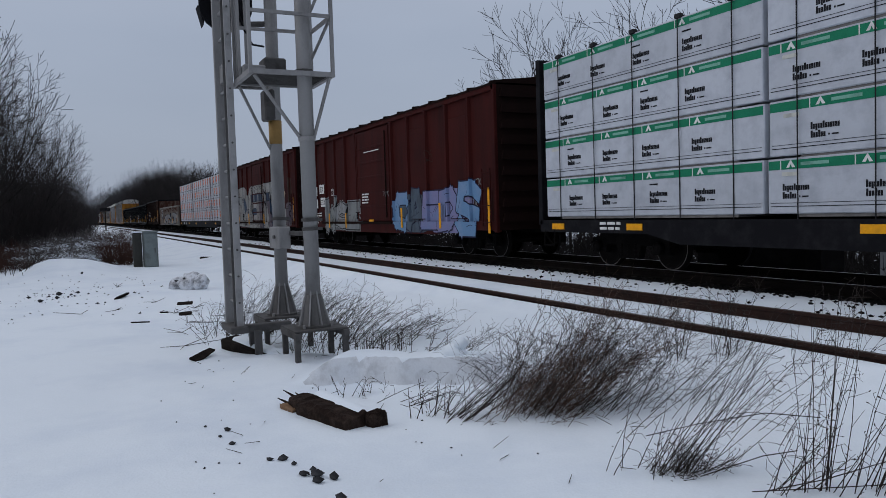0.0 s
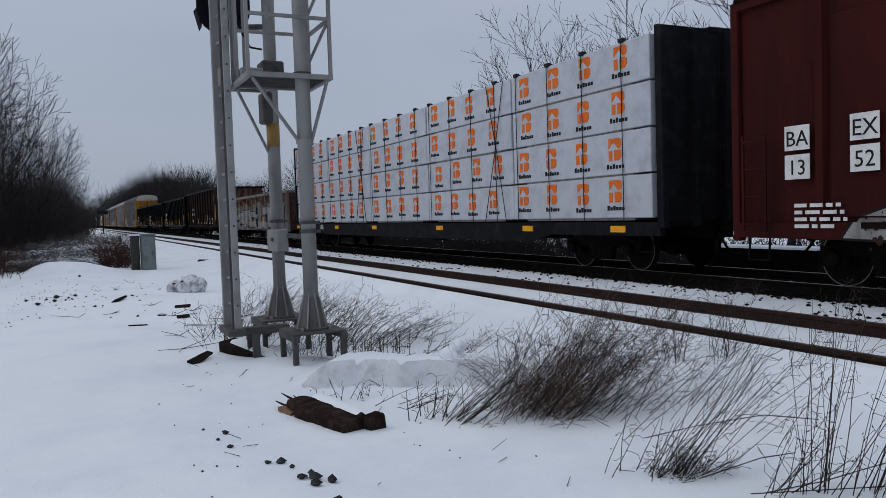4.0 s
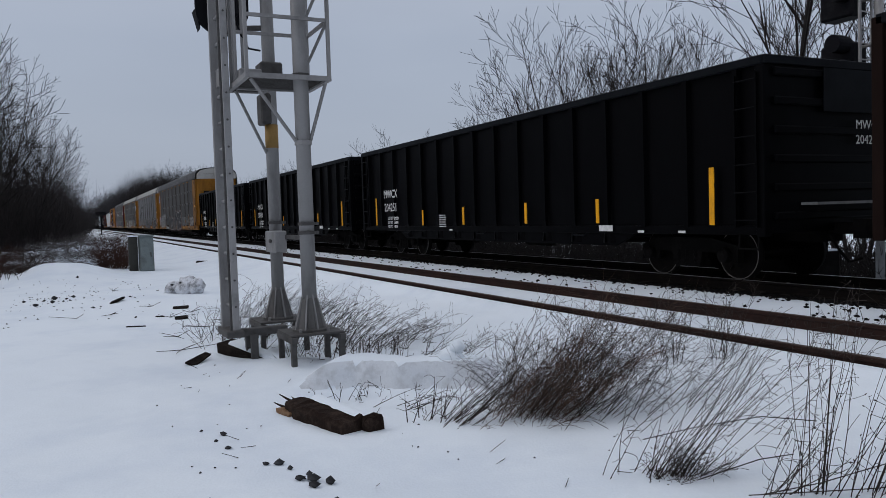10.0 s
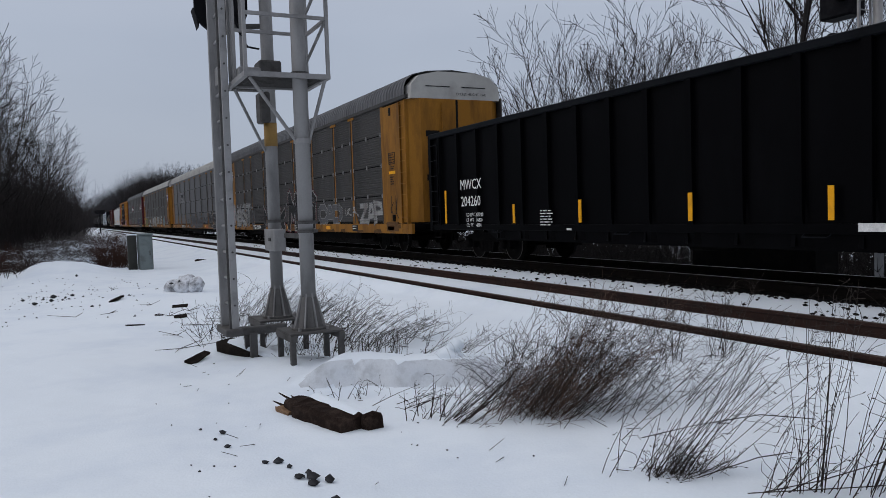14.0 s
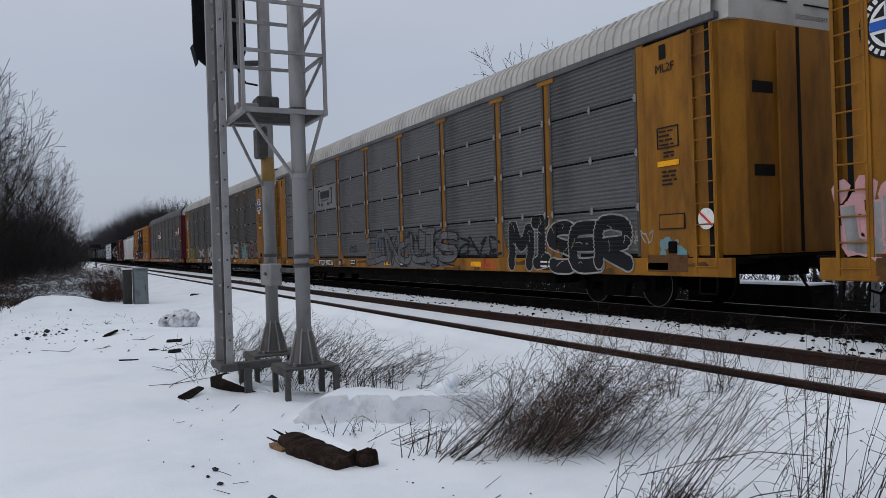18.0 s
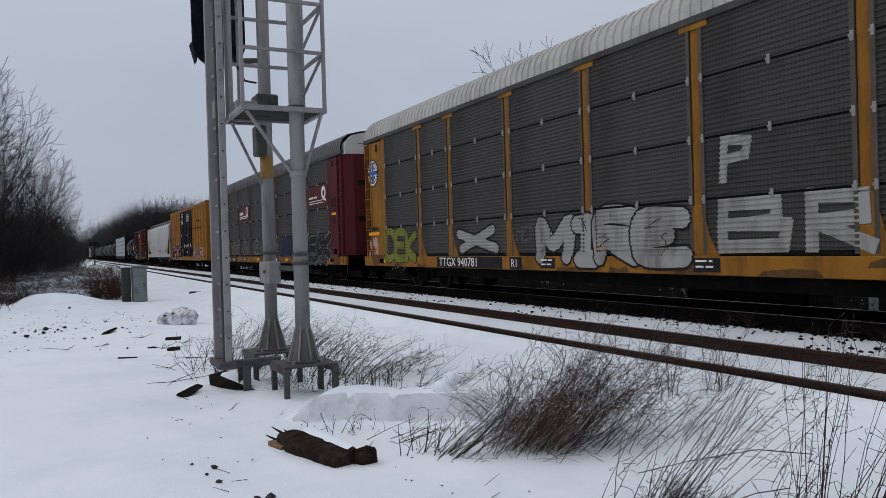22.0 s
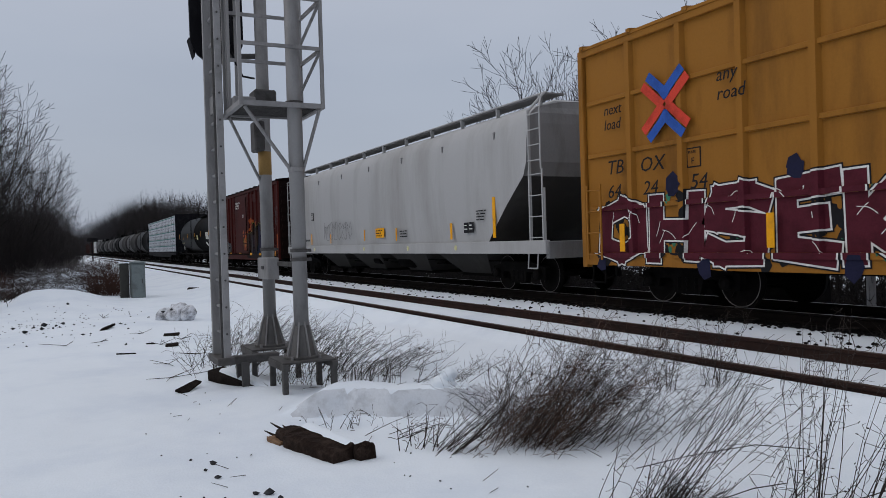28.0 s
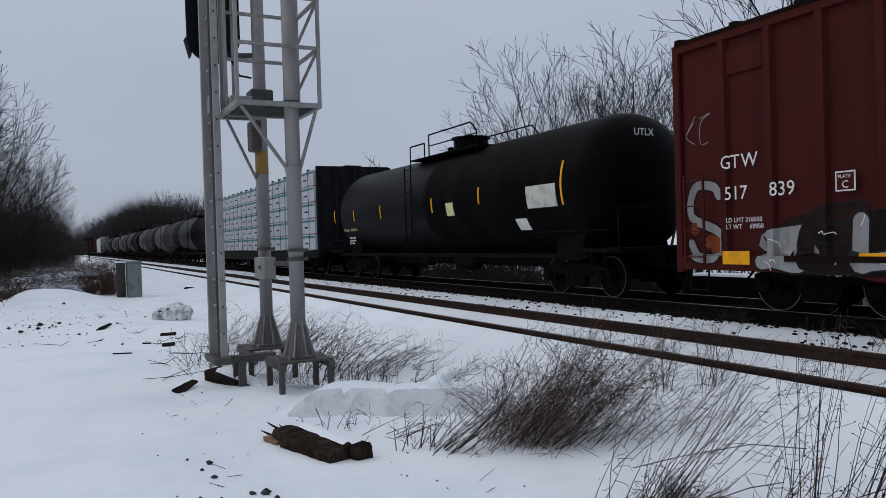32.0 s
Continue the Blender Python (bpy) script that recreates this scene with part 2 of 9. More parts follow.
roof_white = mat("rack_roof_white", (0.43, 0.42, 0.395), 0.6, other=(0.30, 0.29, 0.275), amount=0.5, scale=0.8, fine=25, grain=0.06)
roof_grey = mat("rack_roof_grey", (0.13, 0.13, 0.134), 0.6, 0.3, other=(0.085, 0.085, 0.088), scale=0.8, fine=25, grain=0.1)
dark_gap = mat("dark_gap", (0.01, 0.01, 0.01), 0.9, scale=3)
box_yellow = mat("boxcar_yellow", (0.30, 0.128, 0.02), 0.55, other=(0.19, 0.08, 0.014), amount=0.35, scale=1.2, fine=30, grain=0.08, streak=0.25)
door_black = mat("door_black", (0.0045, 0.005, 0.0065), 0.5, other=(0.010, 0.010, 0.012), scale=1.5, spec=0.03)
hopper_grey = mat("hopper_grey", (0.40, 0.40, 0.40), 0.5, other=(0.30, 0.295, 0.285), amount=0.5, scale=0.6, fine=25, grain=0.04, streak=0.2)
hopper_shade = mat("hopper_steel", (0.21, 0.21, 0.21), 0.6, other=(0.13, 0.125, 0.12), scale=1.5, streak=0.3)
tank_black = mat("tank_black", (0.0022, 0.0022, 0.0027), 0.45, other=(0.008, 0.0076, 0.0076), amount=0.4, scale=0.8, fine=25, grain=0.1, streak=0.2, spec=0.03)
tank_grey = mat("tank_grimy", (0.018, 0.017, 0.018), 0.55, other=(0.04, 0.037, 0.036), scale=0.8, streak=0.2)
wrap_white = mat("lumber_wrap", (0.49, 0.515, 0.565), 0.36, other=(0.38, 0.40, 0.45), amount=0.55, scale=2.6, fine=5, grain=0.07, bump=1.0, each=0.05, spec=0.3)
wrap_green = mat("wrap_green", (0.015, 0.19, 0.10), 0.5, other=(0.01, 0.14, 0.075), scale=2)
wrap_teal = mat("wrap_teal", (0.06, 0.22, 0.20), 0.5, scale=2)
ink = mat("ink_black", (0.014, 0.014, 0.017), 0.6, scale=3)
ink_soft = mat("ink_pale_green", (0.20, 0.42, 0.33), 0.6, scale=3)
orange = mat("orange_print", (0.72, 0.155, 0.02), 0.55, other=(0.6, 0.13, 0.02), scale=3)
white_mark = mat("white_marking", (0.72, 0.72, 0.70), 0.6, other=(0.55, 0.55, 0.53), scale=6, fine=60)
reflector = mat("yellow_reflector", (0.85, 0.38, 0.012), 0.4, other=(0.6, 0.27, 0.02), scale=5)
lumber_end = mat("lumber_shade", (0.20, 0.19, 0.18), 0.8, scale=5)
strap = mat("strap", (0.02, 0.02, 0.022), 0.6, scale=4)
sp_white = mat("spray_white", (0.30, 0.30, 0.29), 0.65, other=(0.15, 0.135, 0.125), amount=0.55, scale=2.2, fine=35, grain=0.12, streak=0.22)
sp_faded = mat("spray_faded_pink", (0.20, 0.13, 0.14), 0.65, other=(0.10, 0.08, 0.085), amount=0.6, scale=2, streak=0.3)
rust_band = mat("rust_band", (0.055, 0.020, 0.013), 0.85, other=(0.13, 0.10, 0.08), amount=0.45, scale=3.5, fine=40, grain=0.3, streak=0.4)
sp_silver = mat("spray_silver", (0.27, 0.275, 0.28), 0.6, other=(0.15, 0.14, 0.135), amount=0.55, scale=2.6, fine=30, grain=0.12, streak=0.25)
sp_fog = mat("spray_fog_blue", (0.075, 0.10, 0.13), 0.65, other=(0.045, 0.05, 0.06), amount=0.5, scale=2.2, streak=0.4)
grime = mat("grime", (0.012, 0.010, 0.009), 0.85, other=(0.03, 0.022, 0.018), scale=4, fine=40, grain=0.3)
flame = mat("spray_flame", (0.40, 0.085, 0.02), 0.6, other=(0.16, 0.035, 0.012), amount=0.6, scale=3)
sp_brown = mat("spray_brown", (0.035, 0.018, 0.013), 0.65, other=(0.018, 0.010, 0.009), scale=2)
sp_mauve = mat("spray_mauve", (0.115, 0.095, 0.115), 0.65, other=(0.07, 0.045, 0.05), amount=0.5, scale=2.5, streak=0.4)
sp_steel = mat("spray_steel_blue", (0.035, 0.06, 0.10), 0.65, other=(0.018, 0.03, 0.055), amount=0.5, scale=3, streak=0.3)
# dark copy of the hopper grey: shade of slopes and bays put into colour
hopper_dark_shade = mat("hopper_dark_shade", (0.045, 0.043, 0.041), 0.8, other=(0.06, 0.058, 0.055), amount=0.4, scale=1.5, streak=0.4)
sp_blue = mat("spray_blue", (0.13, 0.24, 0.40), 0.6, other=(0.20, 0.28, 0.42), amount=0.6, scale=1.5)
sp_lilac = mat("spray_lilac", (0.20, 0.19, 0.33), 0.6, other=(0.14, 0.20, 0.36), amount=0.6, scale=1.5)
sp_navy = mat("spray_navy", (0.014, 0.015, 0.042), 0.6, scale=2)
dark_navy = mat("dark_navy", (0.012, 0.016, 0.034), 0.6, other=(0.03, 0.035, 0.05), scale=2)
sill_rust = mat("sill_rust", (0.11, 0.055, 0.022), 0.8, other=(0.05, 0.028, 0.016), scale=6, fine=40, grain=0.25)
sp_grey = mat("spray_grey", (0.22, 0.23, 0.23), 0.65, other=(0.14, 0.145, 0.15), scale=1.5)
sp_black = mat("spray_black", (0.012, 0.012, 0.014), 0.6, scale=2)
sp_wine = mat("spray_wine", (0.085, 0.012, 0.022), 0.6, scale=2)
sp_green = mat("spray_green", (0.05, 0.22, 0.13), 0.6, scale=2)
sp_teal = mat("spray_teal", (0.10, 0.28, 0.32), 0.6, other=(0.17, 0.2, 0.22), amount=0.6, scale=2)
sp_pink = mat("spray_pink", (0.50, 0.27, 0.28), 0.6, other=(0.38, 0.32, 0.31), scale=2)
sp_orange = mat("spray_orange", (0.24, 0.055, 0.016), 0.6, other=(0.12, 0.03, 0.012), scale=2)
sp_lime = mat("spray_lime", (0.17, 0.19, 0.035), 0.6, scale=2)
sp_dark = mat("spray_dark", (0.03, 0.028, 0.035), 0.6, other=(0.05, 0.025, 0.03), scale=2)
sp_skin = mat("spray_cream", (0.55, 0.42, 0.27), 0.6, scale=2)
logo_blue = mat("print_blue", (0.03, 0.10, 0.40), 0.5, scale=3)
logo_red = mat("print_red", (0.62, 0.06, 0.035), 0.5, scale=3)
paper = mat("placard", (0.55, 0.55, 0.50), 0.7, scale=5)
paper_yellow = mat("placard_yellow", (0.65, 0.62, 0.33), 0.7, scale=5)


# ---- mesh helpers ----
class Geo:
    """Plain lists of corners and faces, built up from simple solids."""

    def __init__(self):
        self.v, self.f = [], []

    def add(self, verts, faces):
        n = len(self.v)
        self.v.extend(verts)
        self.f.extend([tuple(i + n for i in face) for face in faces])
        return self

    def box(self, x0, x1, y0, y1, z0, z1, c=0.0):
        x0, x1, y0, y1, z0, z1 = min(x0, x1), max(x0, x1), min(y0, y1), max(y0, y1), min(z0, z1), max(z0, z1)
        c = min(c, (x1 - x0) * 0.45, (y1 - y0) * 0.45, (z1 - z0) * 0.45)
        if c <= 0:
            vs = [(x, y, z) for x in (x0, x1) for y in (y0, y1) for z in (z0, z1)]
            return self.add(vs, [(0, 1, 3, 2), (4, 6, 7, 5), (0, 4, 5, 1), (2, 3, 7, 6), (0, 2, 6, 4), (1, 5, 7, 3)])
        vs, idx = [], {}
        for i, (x, sx) in enumerate(((x0, 1), (x1, -1))):
            for j, (y, sy) in enumerate(((y0, 1), (y1, -1))):
                for k, (z, sz) in enumerate(((z0, 1), (z1, -1))):
                    for a in range(3):
                        idx[i, j, k, a] = len(vs)
                        vs.append((x + (a != 0) * sx * c, y + (a != 1) * sy * c, z + (a != 2) * sz * c))
        fs = []
        for s in (0, 1):
            fs.append([idx[s, j, k, 0] for j, k in ((0, 0), (0, 1), (1, 1), (1, 0))][:: 1 - 2 * s])
            fs.append([idx[i, s, k, 1] for i, k in ((0, 0), (1, 0), (1, 1), (0, 1))][:: 1 - 2 * s])
            fs.append([idx[i, j, s, 2] for i, j in ((0, 0), (0, 1), (1, 1), (1, 0))][:: 1 - 2 * s])
        for p in (0, 1):
            for q in (0, 1):
                d = 1 if p == q else -1
                fs.append([idx[p, q, 0, 0], idx[p, q, 1, 0], idx[p, q, 1, 1], idx[p, q, 0, 1]][::-d])
                fs.append([idx[p, 0, q, 0], idx[p, 0, q, 2], idx[p, 1, q, 2], idx[p, 1, q, 0]][::-d])
                fs.append([idx[0, p, q, 1], idx[1, p, q, 1], idx[1, p, q, 2], idx[0, p, q, 2]][::-d])
                for k in (0, 1):
                    o = 1 if (p + q + k) % 2 == 0 else -1
                    fs.append([idx[p, q, k, 0], idx[p, q, k, 1], idx[p, q, k, 2]][::-o])
        return self.add(vs, fs)

    def prism(self, profile, lo, hi, axis="x"):
        """A closed profile drawn along an axis: (y, z) along x, (x, z) along y, (x, y) along z."""
        n, put = len(profile), {"x": lambda a, b, t: (t, a, b), "y": lambda a, b, t: (a, t, b), "z": lambda a, b, t: (a, b, t)}[axis]
        vs = [put(a, b, lo) for a, b in profile] + [put(a, b, hi) for a, b in profile]
        fs = [(i, (i + 1) % n, n + (i + 1) % n, n + i) for i in range(n)]
        return self.add(vs, fs + [tuple(range(n))[::-1], tuple(range(n, 2 * n))])

    def tube(self, p, q, r, r2=None, n=8, caps=True):
        p, q = Vector(p), Vector(q)
        r2 = r if r2 is None else r2
        d = (q - p).normalized()
        a = d.cross(Vector((0, 0, 1)) if abs(d.z) < 0.9 else Vector((1, 0, 0))).normalized()
        b = d.cross(a)
        ring = [(math.cos(2 * math.pi * i / n), math.sin(2 * math.pi * i / n)) for i in range(n)]
        vs = [tuple(p + (a * c + b * s) * r) for c, s in ring] + [tuple(q + (a * c + b * s) * r2) for c, s in ring]
        fs = [(i, (i + 1) % n, n + (i + 1) % n, n + i) for i in range(n)]
        return self.add(vs, fs + ([tuple(range(n))[::-1], tuple(range(n, 2 * n))] if caps else []))

    def path(self, pts, r, n=6):
        for p, q in zip(pts, pts[1:]):
            self.tube(p, q, r, n=n)
        return self

    def lathe(self, rings, n=24, axis="x", mid=(0, 0, 0), caps=True):
        """Rings of (place along the axis, radius) joined into one skin, closed at both ends."""
        vs, fs = [], []
        for t, r in rings:
            for i in range(n):
                c, s = math.cos(2 * math.pi * i / n) * r, math.sin(2 * math.pi * i / n) * r
                q = {"x": (t, c, s), "y": (c, t, s), "z": (c, s, t)}[axis]
                vs.append((q[0] + mid[0], q[1] + mid[1], q[2] + mid[2]))
        for k in range(len(rings) - 1):
            for i in range(n):
                j = (i + 1) % n
                fs.append((k * n + i, k * n + j, k * n + n + j, k * n + n + i))
        m = (len(rings) - 1) * n
        return self.add(vs, fs + ([tuple(range(n))[::-1], tuple(range(m, m + n))] if caps else []))

    def sheet(self, pts, y, t=0.004):
        """A flat shape of outline (x, z) on a side wall at y, t proud towards -y."""
        n = len(pts)
        vs = [(x, y - t, z) for x, z in pts] + [(x, y + 0.002, z) for x, z in pts]
        return self.add(vs, [tuple(range(n))] + [(i, n + i, n + (i + 1) % n, (i + 1) % n) for i in range(n)])

    def mesh(self, name, smooth=False):
        me = bpy.data.meshes.new(name)
        me.from_pydata(self.v, [], self.f)
        bm = bmesh.new()
        bm.from_mesh(me)
        bmesh.ops.recalc_face_normals(bm, faces=bm.faces)
        bm.to_mesh(me)
        bm.free()
        if smooth:
            me.polygons.foreach_set("use_smooth", [True] * len(me.polygons))
        return me


def part(name, geo, material, parent, label="", at=None, smooth=False):
    me = geo.mesh(name, smooth) if isinstance(geo, Geo) else geo
    if not me.materials:
        me.materials.append(material)
    ob = new(name, me)
    ob.parent = parent
    if at is not None:
        ob.location = at
    if label:
        tagged(ob, label)
    return ob


def thing(name, label, category, at=(0, 0, 0), group="", kind=""):
    return_ob = new(name)
    return_ob.empty_display_size = 0.2
    return_ob.location = at
    return tagged(return_ob, label, category, group, kind)


def solid(name, geo, material, label="", category="", group="", kind="", at=None, smooth=False):
    return tagged(part(name, geo, material, None, "", at, smooth), label, category, group, kind)


def wording(body, size, material, parent, x, z, y=-1.606, wide=1.0, align="LEFT", lean=0.0):
    """Painted characters on the near side of a car."""
    cu = bpy.data.curves.new("lettering", "FONT")
    cu.body, cu.size, cu.align_x, cu.extrude, cu.resolution_u, cu.shear = body, size, align, 0.002, 2, lean
    ob = bpy.data.objects.new("lettering", cu)
    scene.collection.objects.link(ob)
    me = bpy.data.meshes.new_from_object(ob.evaluated_get(bpy.context.evaluated_depsgraph_get()))
    bpy.data.objects.remove(ob)
    bpy.data.curves.remove(cu)
    me.transform(Matrix(((wide, 0, 0, 0), (0, 0, -1, 0), (0, 1, 0, 0), (0, 0, 0, 1))))
    me.name = "lettering"
    me.materials.clear()
    me.materials.append(material)
    ob = new("lettering", me)
    ob.parent, ob.location = parent, (x, y, z)
    return ob


# ---- ground ----
def ease(a, b, t):
    t = max(0.0, min(1.0, (t - a) / (b - a)))
    return t * t * (3 - 2 * t)


def height(x, y):
    """The snow's height: a flat path, a rise to the tracks, a fall beyond them, drifts and small dents."""
    z = -0.40 + 0.21 * ease(3.6, 5.3, y) - 0.75 * ease(13.0, 17.0, y)
    near = ease(-60, -25, x) * (1 - ease(6, 20, x)) * (1 - ease(5.0, 5.6, y)) * ease(-12, -6, y)
    z += near * (0.05 * noise.noise(Vector((x * 0.35, y * 0.5, 0))) + 0.022 * noise.noise(Vector((x * 1.3, y * 1.6, 3))) + 0.008 * noise.noise(Vector((x * 5, y * 5, 7))))
    z += 0.48 * math.exp(-(((x + 27.0) / 2.7) ** 2)) * (1 - ease(0.0, 2.0, y)) * ease(-2.0, -0.7, y) * (0.95 + 0.15 * noise.noise(Vector((x * 0.4, y * 0.6, 5))))
    # drift with a broken front beside the signal
    dx, dy = x + 7.3, y - 1.85
    along, front = dx * 0.55 + dy * 0.835, dx * 0.835 - dy * 0.55
    front += 0.10 * noise.noise(Vector((along * 2.2, 0, 9))) + 0.05 * noise.noise(Vector((along * 7, 0, 4)))
    # snow banked up round the signal stand
    z += 0.07 * math.exp(-(((x + 8.35) / 0.5) ** 2) - ((y - 2.2) / 0.45) ** 2)
    z += 0.235 * ease(0.0, 0.45, along) * (1 - ease(1.8, 2.1, along)) * (1 - ease(0.0, 0.06, front)) * ease(-1.5, -0.3, front)
    z += 0.11 * math.exp(-(((y - 5.50) / 0.22) ** 2)) + 0.035 * ease(5.3, 5.6, y) * (1 - ease(9.2, 9.6, y)) + 0.02 * math.exp(-(((y - 7.0) / 0.2) ** 2))
    return z


def steps(*spans):
    out = []
    for a, b, s in spans:
        n = max(1, round((b - a) / s))
        out += [a + (b - a) * i / n for i in range(n)]
    return out + [spans[-1][1]]


gx = steps((-3000, -600, 400), (-600, -120, 40), (-120, -40, 5), (-40, -13, 0.45), (-13, 0.5, 0.075), (0.5, 8, 0.4), (8, 60, 5), (60, 600, 90), (600, 3000, 400))
gy = steps((-3000, -300, 450), (-300, -40, 26), (-40, -6, 2), (-6, -1, 0.25), (-1, 5.8, 0.075), (5.8, 18, 0.3), (18, 60, 3), (60, 300, 30), (300, 3000, 450))
g = Geo()
g.v = [(x, y, height(x, y)) for x in gx for y in gy]
ny = len(gy)
g.f = [(i * ny + j, (i + 1) * ny + j, (i + 1) * ny + j + 1, i * ny + j + 1) for i in range(len(gx) - 1) for j in range(ny - 1)]
me = bpy.data.meshes.new("ground")
me.from_pydata(g.v, [], g.f)
me.polygons.foreach_set("use_smooth", [True] * len(me.polygons))
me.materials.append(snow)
me.materials.append(shaded_broken_snow)
# steep drift faces get a greyer snow: grit plus shade put into the colour
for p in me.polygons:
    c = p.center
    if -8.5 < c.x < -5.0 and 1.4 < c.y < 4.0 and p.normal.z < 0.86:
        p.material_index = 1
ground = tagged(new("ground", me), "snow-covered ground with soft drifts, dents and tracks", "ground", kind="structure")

# ---- the two tracks ----
rnd = random.Random(4)
RAIL = [(-0.07, -0.172), (0.07, -0.172), (0.07, -0.158), (0.012, -0.135), (0.010, -0.045), (0.036, -0.032), (0.036, -0.004), (0.028, 0), (-0.028, 0), (-0.036, -0.004), (-0.036, -0.032), (-0.010, -0.045), (-0.012, -0.135), (-0.07, -0.158)]
SIDING, MAIN = (5.64, 7.15), (9.92, 11.42)
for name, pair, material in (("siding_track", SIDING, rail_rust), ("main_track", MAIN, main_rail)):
    track = thing(name, "pair of brown rusted steel rails lying in snow" if name == "siding_track" else "main line rails on dark ballast under the train", "railway track", kind="structure")
    for y in pair:
        gr = Geo()
        for a, b in zip(steps((-900, 60, 24)), steps((-900, 60, 24))[1:]):
            gr.prism([(y + py, pz) for py, pz in RAIL], a + 0.003, b - 0.003)
        rail = part("rail", gr, material, track)
        gr = Geo()
        gr.box(-900, 60, y - 0.026, y + 0.026, 0.0, 0.003)
        part("railhead", gr, rail_head if name == "siding_track" else bright_rail, rail, "worn top of the rail")
    if name == "main_track":
        tie = Geo().box(-0.11, 0.11, -1.15, 1.2, -0.18, 0, 0.012).mesh("tie")
        plate = Geo().box(-0.10, 0.10, -0.18, 0.18, 0, 0.015, 0.004).mesh("tie_plate")
        for i in range(96):
            t = part("tie", tie, tie_wood, track, at=(-44 + i * 0.52, 10.67, -0.176 + rnd.uniform(-0.008, 0.0)))
            t.rotation_euler[2] = rnd.uniform(-0.012, 0.012)
            for y in pair:
                part("tie_plate", plate, main_rail, t, at=(0, y - 10.67, 0.0))
        part("tie", Geo().box(-900, -44.4, 9.37, 11.97, -0.30, -0.185), tie_wood, track, "far ties run together")

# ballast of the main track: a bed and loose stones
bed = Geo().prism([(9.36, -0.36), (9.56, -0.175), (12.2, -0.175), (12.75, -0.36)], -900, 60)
solid("ballast_bed", bed, ballast, "ballast bed under the main track, the train's shade in its dark colour", "ballast", kind="structure")


def pebble(geo, x, y, z, s, r):
    vs = []
    for a, b, c in ((1, 0, 0), (-1, 0, 0), (0, 1, 0), (0, -1, 0), (0, 0, 1), (0, 0, -1), (0.7, 0.7, 0.3), (-0.7, -0.6, 0.4)):
        k = s * r.uniform(0.6, 1.15)
        vs.append((x + a * k, y + b * k, z + c * k * 0.75))
    geo.add(vs, [(0, 6, 4), (6, 2, 4), (2, 1, 4), (1, 7, 4), (7, 3, 4), (3, 0, 4), (0, 5, 6), (6, 5, 2), (2, 5, 1), (1, 5, 7), (7, 5, 3), (3, 5, 0)])


loose = Geo()
for i in range(3600):
    x = -3 - 42 * rnd.random() ** 1.5 + 4
    y = 9.48 + rnd.gauss(0, 0.17) if i % 3 else rnd.uniform(9.4, 12.3)
    if i % 11 == 0:
        y = rnd.uniform(7.8, 9.3)
    pebble(loose, x, y, max(height(x, y), -0.176 if 9.5 < y < 12.2 else -1) + 0.006, rnd.uniform(0.018, 0.042), rnd)
solid("loose_stones", loose, ballast, "scattered dark ballast stones in the snow", "stones", kind="stuff")
flurry = Geo()
for i in range(330):
    x, y = rnd.uniform(-30, 1), rnd.uniform(10.2, 12.2)
    a, s = rnd.uniform(0, 6.3), rnd.uniform(0.05, 0.22)
    pts = [(x + s * rnd.uniform(0.6, 1.3) * math.cos(a + k * 1.05), y + 0.6 * s * rnd.uniform(0.6, 1.3) * math.sin(a + k * 1.05)) for k in range(6)]
    n = len(pts)
    flurry.add([(px, py, -0.172) for px, py in pts] + [(x, y, -0.155)], [(k, (k + 1) % n, n) for k in range(n)])
solid("snow_patches", flurry, snow, "thin snow patches between the ties", "snow", kind="stuff")


# ---- signal by the tracks ----
def foot_fin(x, y, r, z, a):
    c, s = math.cos(a), math.sin(a)
    n = Vector((-s, c, 0)) * 0.008
    pts = [Vector((x + c * q, y + s * q, zz)) for q, zz in ((0.19, z + 0.02), (r, z + 0.40), (r * 0.8, z + 0.02))]
    return Geo().add([tuple(p + n) for p in pts] + [tuple(p - n) for p in pts], [(0, 1, 2), (5, 4, 3), (0, 3, 4, 1), (1, 4, 5, 2), (2, 5, 3, 0)])


